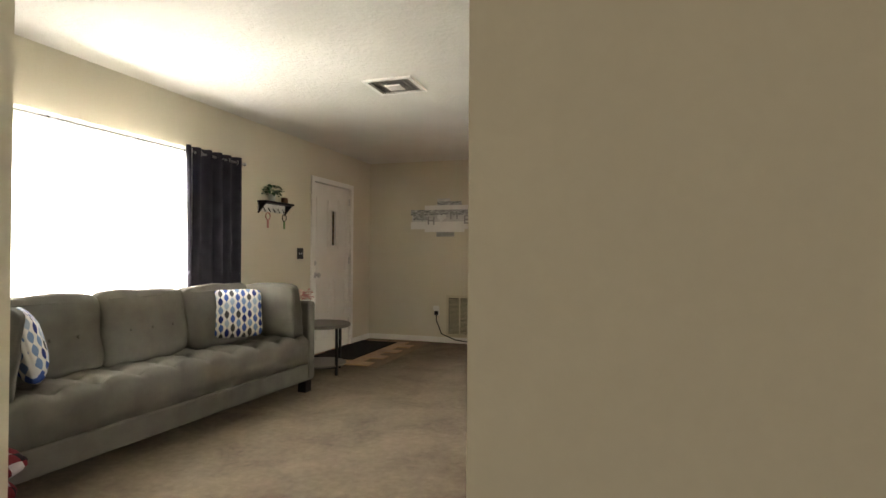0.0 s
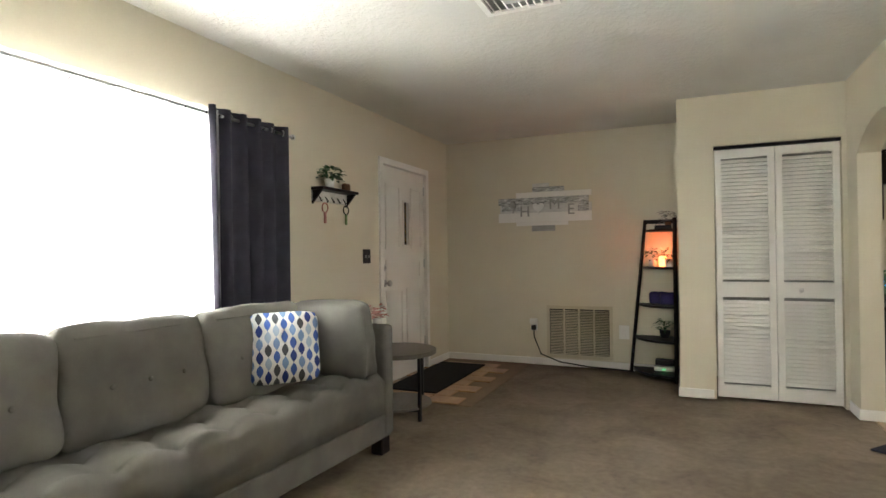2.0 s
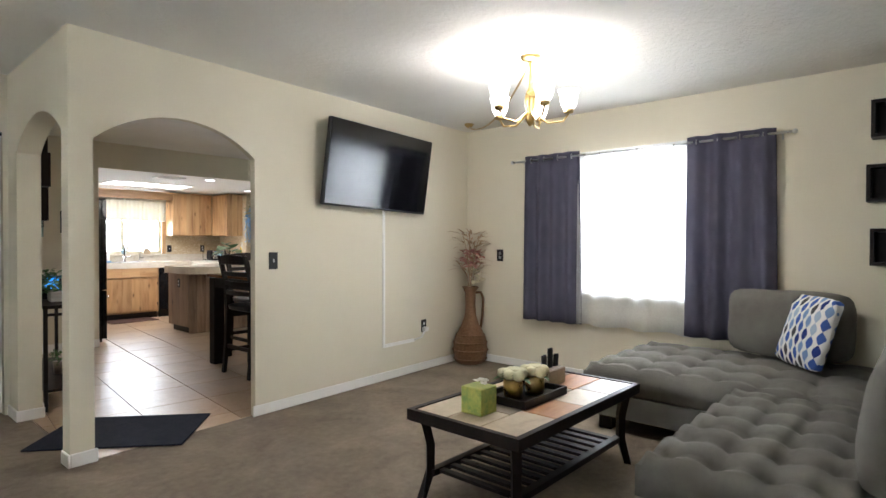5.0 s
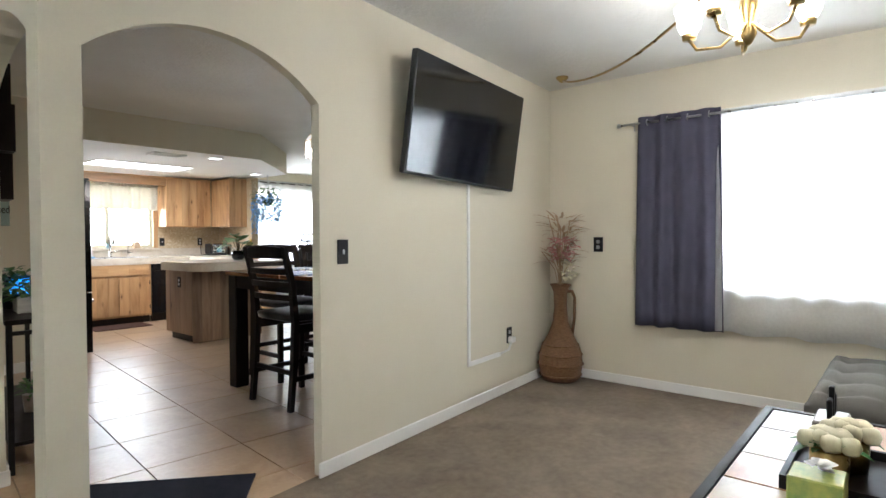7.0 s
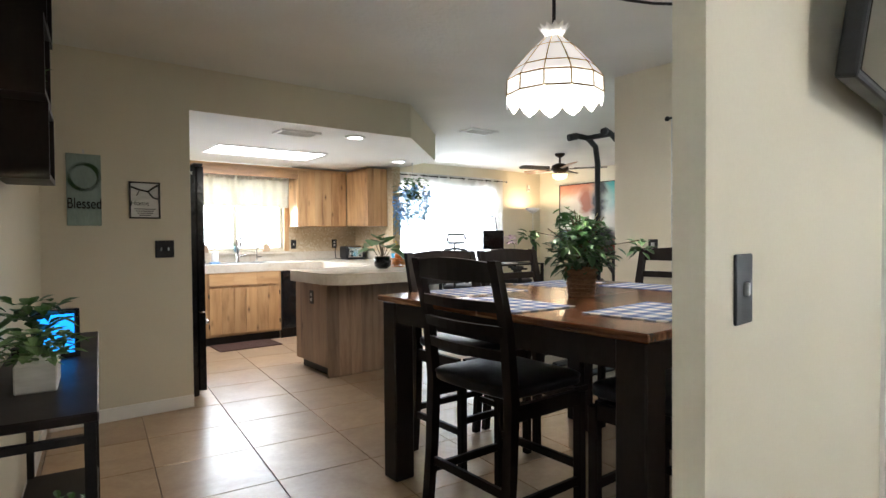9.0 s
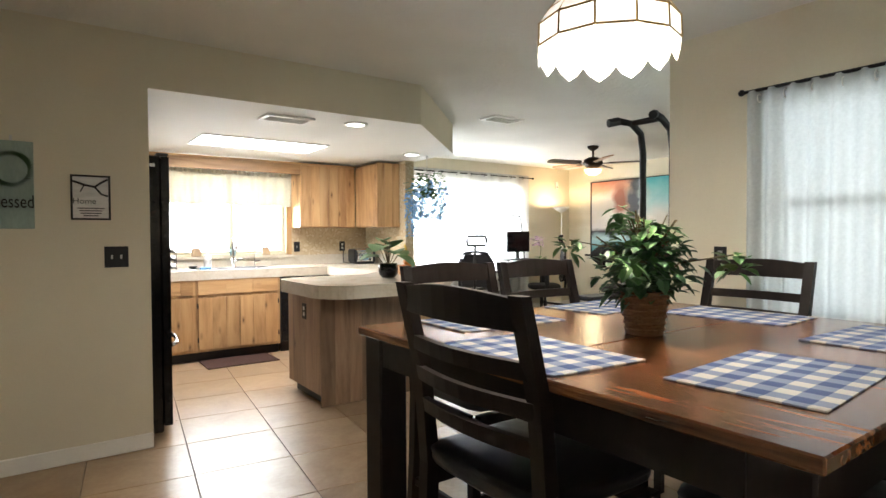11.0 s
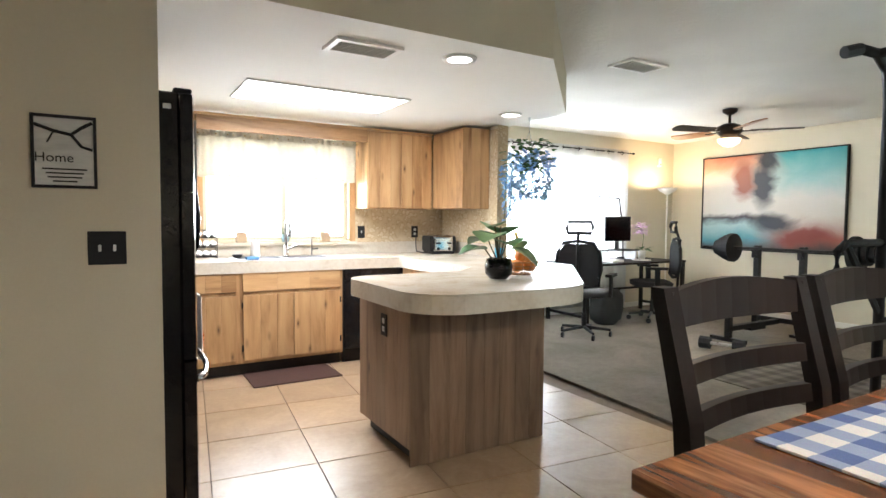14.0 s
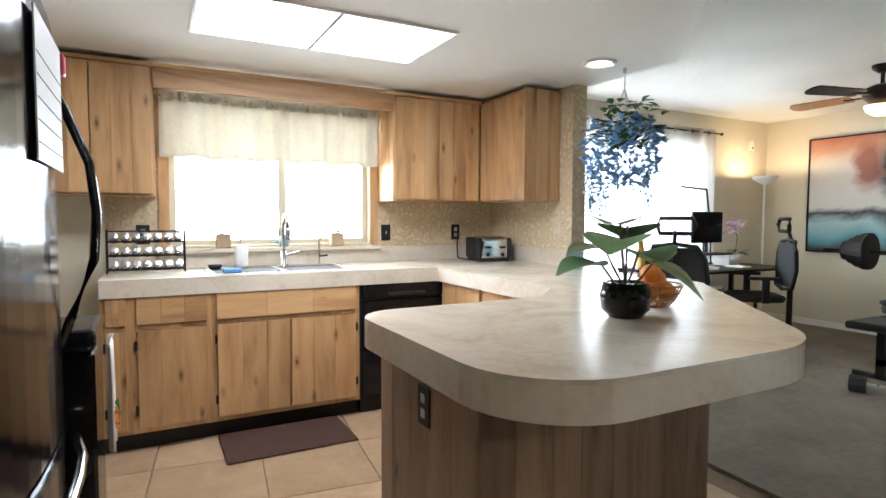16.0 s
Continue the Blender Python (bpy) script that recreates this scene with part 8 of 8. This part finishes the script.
d = thing("desk_lamp", (8.95, 12.1, 0.746), "black jointed desk lamp with a flat arm", "desk lamp")
part("base", bx(-0.06, 0.06, -0.06, 0.06, 0, 0.02, 0.004), M_BLACKPL, d)
part("arm", tube(bmesh.new(), [(0, 0, 0.02), (-0.02, 0, 0.4), (-0.1, 0, 0.82)], 0.01, 6), M_BLACKPL, d)
part("head", tube(bmesh.new(), [(-0.1, 0, 0.82), (-0.5, 0, 0.84)], 0.013, 6), M_BLACKPL, d)
o = thing("orchid", (9.15, 11.95, 0.746), "pale pink orchid in a white pot on the desk", "plant")
part("pot", lathe(bmesh.new(), [(0, 0), (0.045, 0), (0.055, 0.11), (0, 0.1)], 16), M_WHITE, o, smooth=True)
part("stem", tube(bmesh.new(), [(0, 0, 0.1), (0.03, 0, 0.3), (-0.05, -0.02, 0.42), (-0.18, -0.03, 0.44)], 0.004, 5), M_LEAF, o)
M_ORCHID = leaf_mat("petal_lilac", (0.52, 0.32, 0.48), (0.70, 0.52, 0.66))
part("flowers", bush(rnd, (-0.08, -0.02, 0.34), 0.12, 0.14, 60, 0.06, 0.05), M_ORCHID, o)
part("foliage", bush(rnd, (0, 0, 0.1), 0.05, 0.05, 12, 0.12, 0.05), M_LEAF, o)
for x, w_, z in ((8.2, 0.2, 0.05), (8.75, 0.16, 0.03)):
    tagged(put_mesh("paper_stack", bx(x, x + w_, 11.6, 11.78, 0.746, 0.746 + z * 0.5), M_TRIM), "stack of white papers on the desk", "papers")
M_MESH = grain("mesh_black", (0.012, 0.012, 0.013), (0.022, 0.022, 0.024), 30, 300, 0.7)


def office_chair(m, label):
    """A mesh-backed swivel chair that faces +y."""
    c = new("office_chair")
    tagged(c, label, "office chair", "office chairs")
    for q in range(5):
        a = 2 * math.pi * q / 5 + 0.3
        part("foot", tube(bmesh.new(), [(0, 0, 0.1), (0.28 * math.cos(a), 0.28 * math.sin(a), 0.075)], 0.02, 6, r_end=0.014), M_BLACKPL, c)
        bm = bmesh.new()
        cyl(bm, (0.28 * math.cos(a) - 0.012, 0.28 * math.sin(a), 0.03), 0.03, 0.024, 14, axis="x")
        part("castor", bm, M_BLACKPL, c)
    part("gas_column", lathe(bmesh.new(), [(0, 0.09), (0.028, 0.09), (0.028, 0.25), (0.018, 0.25), (0.018, 0.42), (0, 0.42)], 14), M_BLACKPL, c)
    part("seat", soft((0, 0.02, 0.47), (0.5, 0.48, 0.09), puff=0.2, axis=2, n=6), M_MESH, c, smooth=True)
    bm = bmesh.new()
    pts = [(0.21, -0.25, 0.58), (0.24, -0.27, 0.75), (0.22, -0.27, 0.92), (0.16, -0.28, 1.02), (0, -0.285, 1.04), (-0.16, -0.28, 1.02), (-0.22, -0.27, 0.92), (-0.24, -0.27, 0.75), (-0.21, -0.25, 0.58), (0, -0.24, 0.55)]
    tube(bm, pts, 0.02, 6, True)
    tube(bm, [(0, -0.3, 0.42), (0, -0.31, 0.7), (0, -0.3, 1.05), (0, -0.27, 1.14)], 0.016, 6)
    bk = part("backrest", bm, M_BLACKPL, c, smooth=True)
    bm = bmesh.new()
    prism(bm, [(0.2, 0.58), (0.225, 0.75), (0.21, 0.92), (0.15, 1.01), (-0.15, 1.01), (-0.21, 0.92), (-0.225, 0.75), (-0.2, 0.58)], 0.255, 0.26)
    turn_verts(bm.verts, Matrix(((1, 0, 0, 0), (0, 0, -1, 0), (0, 1, 0, 0), (0, 0, 0, 1))))
    part("mesh_panel", bm, M_MESH, bk)
    bm = bmesh.new()
    tube(bm, [(0.12, -0.24, 1.12), (0.14, -0.23, 1.18), (0.12, -0.24, 1.24), (-0.12, -0.24, 1.24), (-0.14, -0.23, 1.18), (-0.12, -0.24, 1.12)], 0.02, 6, True)
    part("headrest", bm, M_BLACKPL, c, smooth=True)
    for sx in (-1, 1):
        part("armrest", boxes((sx * 0.28 - 0.035, sx * 0.28 + 0.035, -0.12, 0.14, 0.66, 0.69), (sx * 0.28 - 0.015, sx * 0.28 + 0.015, -0.03, 0.03, 0.44, 0.66)), M_BLACKPL, c)
    c.matrix_world = m
    return c


oc = office_chair(pose(7.28, 11.15, 0.006, 0, 0, -60), "black mesh swivel chair with a headrest, turned to the desk")
copy_thing(oc, pose(8.76, 11.45, 0.006, 0, 0, 50))
b = tagged(put_mesh("backpack", soft((8.05, 11.55, 0.22), (0.36, 0.3, 0.43), n=6, wobble=0.05, sharp=4), M_MESH, True), "dark backpack on the floor under the desk", "bag")

# weight bench with barbell
t = thing("weight_bench", (9.1, 10.25, 0.006), "black weight bench with two uprights", "weight bench")
for y in (-0.3, 0.2):
    part("upright", bx(0.2, 0.26, y - 0.03, y + 0.03, 0, 0.98), M_IRON, t)
    part("cradle", boxes((0.14, 0.2, y - 0.02, y + 0.02, 0.84, 0.87), (0.14, 0.155, y - 0.02, y + 0.02, 0.87, 0.92)), M_IRON, t)
    part("foot_plate", bx(0.08, 0.38, y - 0.04, y + 0.04, 0, 0.03), M_IRON, t)
part("cross_bar", bx(0.21, 0.25, -0.27, 0.17, 0.12, 0.17), M_IRON, t)
part("spine", bx(-0.72, 0.22, -0.08, -0.02, 0.11, 0.16), M_IRON, t)
part("front_leg", boxes((-0.72, -0.67, -0.08, -0.02, 0, 0.40), (-0.72, -0.67, -0.24, 0.14, 0, 0.04)), M_IRON, t)
part("seat_pad", bx(-0.95, -0.5, -0.2, 0.1, 0.4, 0.46, 0.02, 2), M_LEATHER, t)
part("back_pad", bx(-0.48, 0.18, -0.19, 0.09, 0.4, 0.46, 0.02, 2), M_LEATHER, t)
b = thing("barbell", (9.27, 10.2, 0.95), "black barbell with cone-shaped plates on the bench rack", "barbell")
bm = bmesh.new()
cyl(bm, (0, -0.85, 0), 0.014, 1.75, 12, axis="y")
part("bar", bm, M_IRON, b)
for y0, dr in ((0.5, 1), (-0.74, -1)):
    for k, r_ in enumerate((0.17, 0.15, 0.12, 0.09)):
        bm = bmesh.new()
        cyl(bm, (0, y0 + dr * 0.055 * k - (0.0 if dr > 0 else 0.05), 0), r_, 0.05, 24, axis="y")
        part("plate", bm, M_MESH, b)
tagged(put_mesh("jacket", soft((8.95, 10.2, 0.52), (0.5, 0.4, 0.13), n=9, wobble=0.1, sharp=3), grain("jacket_grey", (0.02, 0.02, 0.022), (0.12, 0.12, 0.12), 30, 160, 0.9), True), "grey patterned jacket thrown over the bench", "jacket")
d = thing("dumbbell", (7.95, 9.98, 0.066), "black rubber dumbbell on the carpet", "dumbbell", rz=-70)
bm = bmesh.new()
cyl(bm, (-0.15, 0, 0), 0.015, 0.3, 12, axis="x")
part("handle", bm, M_STEEL, d)
for x in (-0.2, 0.1):
    bm = bmesh.new()
    cyl(bm, (x, 0, 0), 0.06, 0.1, 8, axis="x")
    part("head", bm, M_MESH, d)
r = tagged(put_mesh("area_rug", bx(-0.85, 0.85, -1.1, 1.1, 0, 0.01, 0.003), checks("rug_taupe_lattice", (0.085, 0.074, 0.06), (0.13, 0.115, 0.095), (0.18, 0.16, 0.132), 0.16)), "taupe patterned rug on the office carpet", "rug")
r.matrix_world = pose(7.75, 8.4, 0.0065, 0, 0, -3)

# exercise tower
t = thing("pull_up_tower", (6.4, 8.0, 0.006), "black steel pull-up and dip tower", "exercise tower")
for y in (-0.13, 0.13):
    part("upright", tube(bmesh.new(), [(0.05, y, 0.02), (0.05, y, 1.9), (0.02, y, 2.05), (-0.1, y, 2.12), (-0.22, y * 1.2, 2.13)], 0.027, 8), M_IRON, t, smooth=True)
    part("foot", tube(bmesh.new(), [(-0.5, y * 1.5, 0.03), (0.45, y * 1.5, 0.03)], 0.03, 8), M_IRON, t)
    part("dip_arm", tube(bmesh.new(), [(0.05, y, 1.14), (-0.35, y, 1.14), (-0.43, y, 1.1), (-0.43, y, 1.0)], 0.02, 8), M_IRON, t, smooth=True)
    part("brace", tube(bmesh.new(), [(0.05, y, 0.75), (-0.33, y, 1.13)], 0.018, 6), M_IRON, t)
    part("grip", tube(bmesh.new(), [(-0.22, y * 1.2, 2.13), (-0.30, y * 1.5, 2.11)], 0.032, 8), M_MESH, t)
part("top_bar", tube(bmesh.new(), [(-0.1, -0.13, 2.12), (-0.1, 0.13, 2.12)], 0.024, 8), M_IRON, t)
part("mid_bar", tube(bmesh.new(), [(0.05, -0.13, 1.14), (0.05, 0.13, 1.14)], 0.02, 8), M_IRON, t)
part("low_bar", tube(bmesh.new(), [(0.05, -0.13, 0.72), (0.05, 0.13, 0.72)], 0.02, 8), M_IRON, t)
part("floor_bar", tube(bmesh.new(), [(0.05, -0.2, 0.03), (0.05, 0.2, 0.03)], 0.025, 8), M_IRON, t)
bm = bmesh.new()
prism(bm, [(XO - 0.025, 7.45), (XO, 7.45), (carpet_edge(YS), YS), (carpet_edge(YS) - 0.025, YS)], -0.005, 0.012)
structure("trim_carpet_edge", bm, M_CARPET2, "bound edge of the office carpet", "trim")

# dark plank wainscot below the dining window
M_WAINS = wood("wainscot_dark_planks", (0.012, 0.008, 0.007), (0.035, 0.024, 0.02), (0.075, 0.055, 0.046), "y", 0.6, 5, False, 0.4, 1.6)
ws = tagged(new("trim_wainscot"), "dark mixed-brown plank wainscot on the dining wall", "wainscot", kind="structure")
rw = random.Random(4)
for k in range(8):
    y = 5.6
    while y < 7.43:
        w_ = min(rw.uniform(0.22, 0.55), 7.44 - y)
        part("plank", bx(XO - 0.012 - rw.uniform(0, 0.004), XO - 0.001, y + 0.001, y + w_ - 0.001, 0.085 + 0.078 * k, 0.161 + 0.078 * k, 0.0015), M_WAINS, ws)
        y += w_
part("base_strip", bx(XO - 0.016, XO - 0.001, 5.6, 7.44, 0.0, 0.084, 0.003), M_TRIM, ws, "white base strip")

# ---------- floor tiles, one by one ----------
def clipped(poly, a, b):
    """What of a polygon lies left of the line from a to b."""
    out = []
    side = [(b[0] - a[0]) * (q[1] - a[1]) - (b[1] - a[1]) * (q[0] - a[0]) for q in poly]
    for k, q in enumerate(poly):
        n = (k + 1) % len(poly)
        if side[k] >= 0:
            out.append(q)
        if (side[k] >= 0) != (side[n] >= 0):
            f = side[k] / (side[k] - side[n])
            out.append((q[0] + f * (poly[n][0] - q[0]), q[1] + f * (poly[n][1] - q[1])))
    return out


fl = bpy.data.objects["floor_kitchen"]
S, TURN = 0.508, -6.2
full = bpy.data.meshes.new("floor_tile")
bm = bx(-S / 2 + 0.0025, S / 2 - 0.0025, -S / 2 + 0.0025, S / 2 - 0.0025, -0.012, 0.0, 0.0015)
bm.to_mesh(full)
bm.free()
full.materials.append(M_TILE)
grid = pose(3.762, 9.487, 0, 0, 0, TURN)
edge = YTV0 + 0.028
room = [(1.80, edge + 0.006), (XO - 0.026, edge + 0.07 * (XO - 0.026 - XP)), (XO - 0.026, 7.45), (carpet_edge(YS) - 0.026, YS), (1.80, YS)]
for i in range(-5, 7):
    for j in range(-10, 7):
        m = grid @ Matrix.Translation(((i + 0.5) * S, (j + 0.5) * S, 0))
        h2 = S / 2 - 0.0025
        quad = [(m @ Vector((a * h2, b * h2, 0))).to_2d()[:] for a, b in ((-1, -1), (1, -1), (1, 1), (-1, 1))]
        poly = quad
        for a, b in zip(room, room[1:] + room[:1]):
            poly = clipped(poly, a, b)
            if len(poly) < 3:
                break
        if len(poly) < 3:
            continue
        area = abs(sum(p[0] * q[1] - p[1] * q[0] for p, q in zip(poly, poly[1:] + poly[:1]))) / 2
        if area > 4 * h2 * h2 - 1e-6:
            o = new("tile", full)
            o.matrix_basis = m
        elif area > 0.002:
            c = (sum(p[0] for p in poly) / len(poly), sum(p[1] for p in poly) / len(poly))
            bm = bmesh.new()
            prism(bm, [(p[0] - c[0], p[1] - c[1]) for p in poly], -0.012, 0.0)
            o = put_mesh("tile", bm, M_TILE)
            o.matrix_basis = pose(c[0], c[1], 0)
        else:
            continue
        o.parent = fl
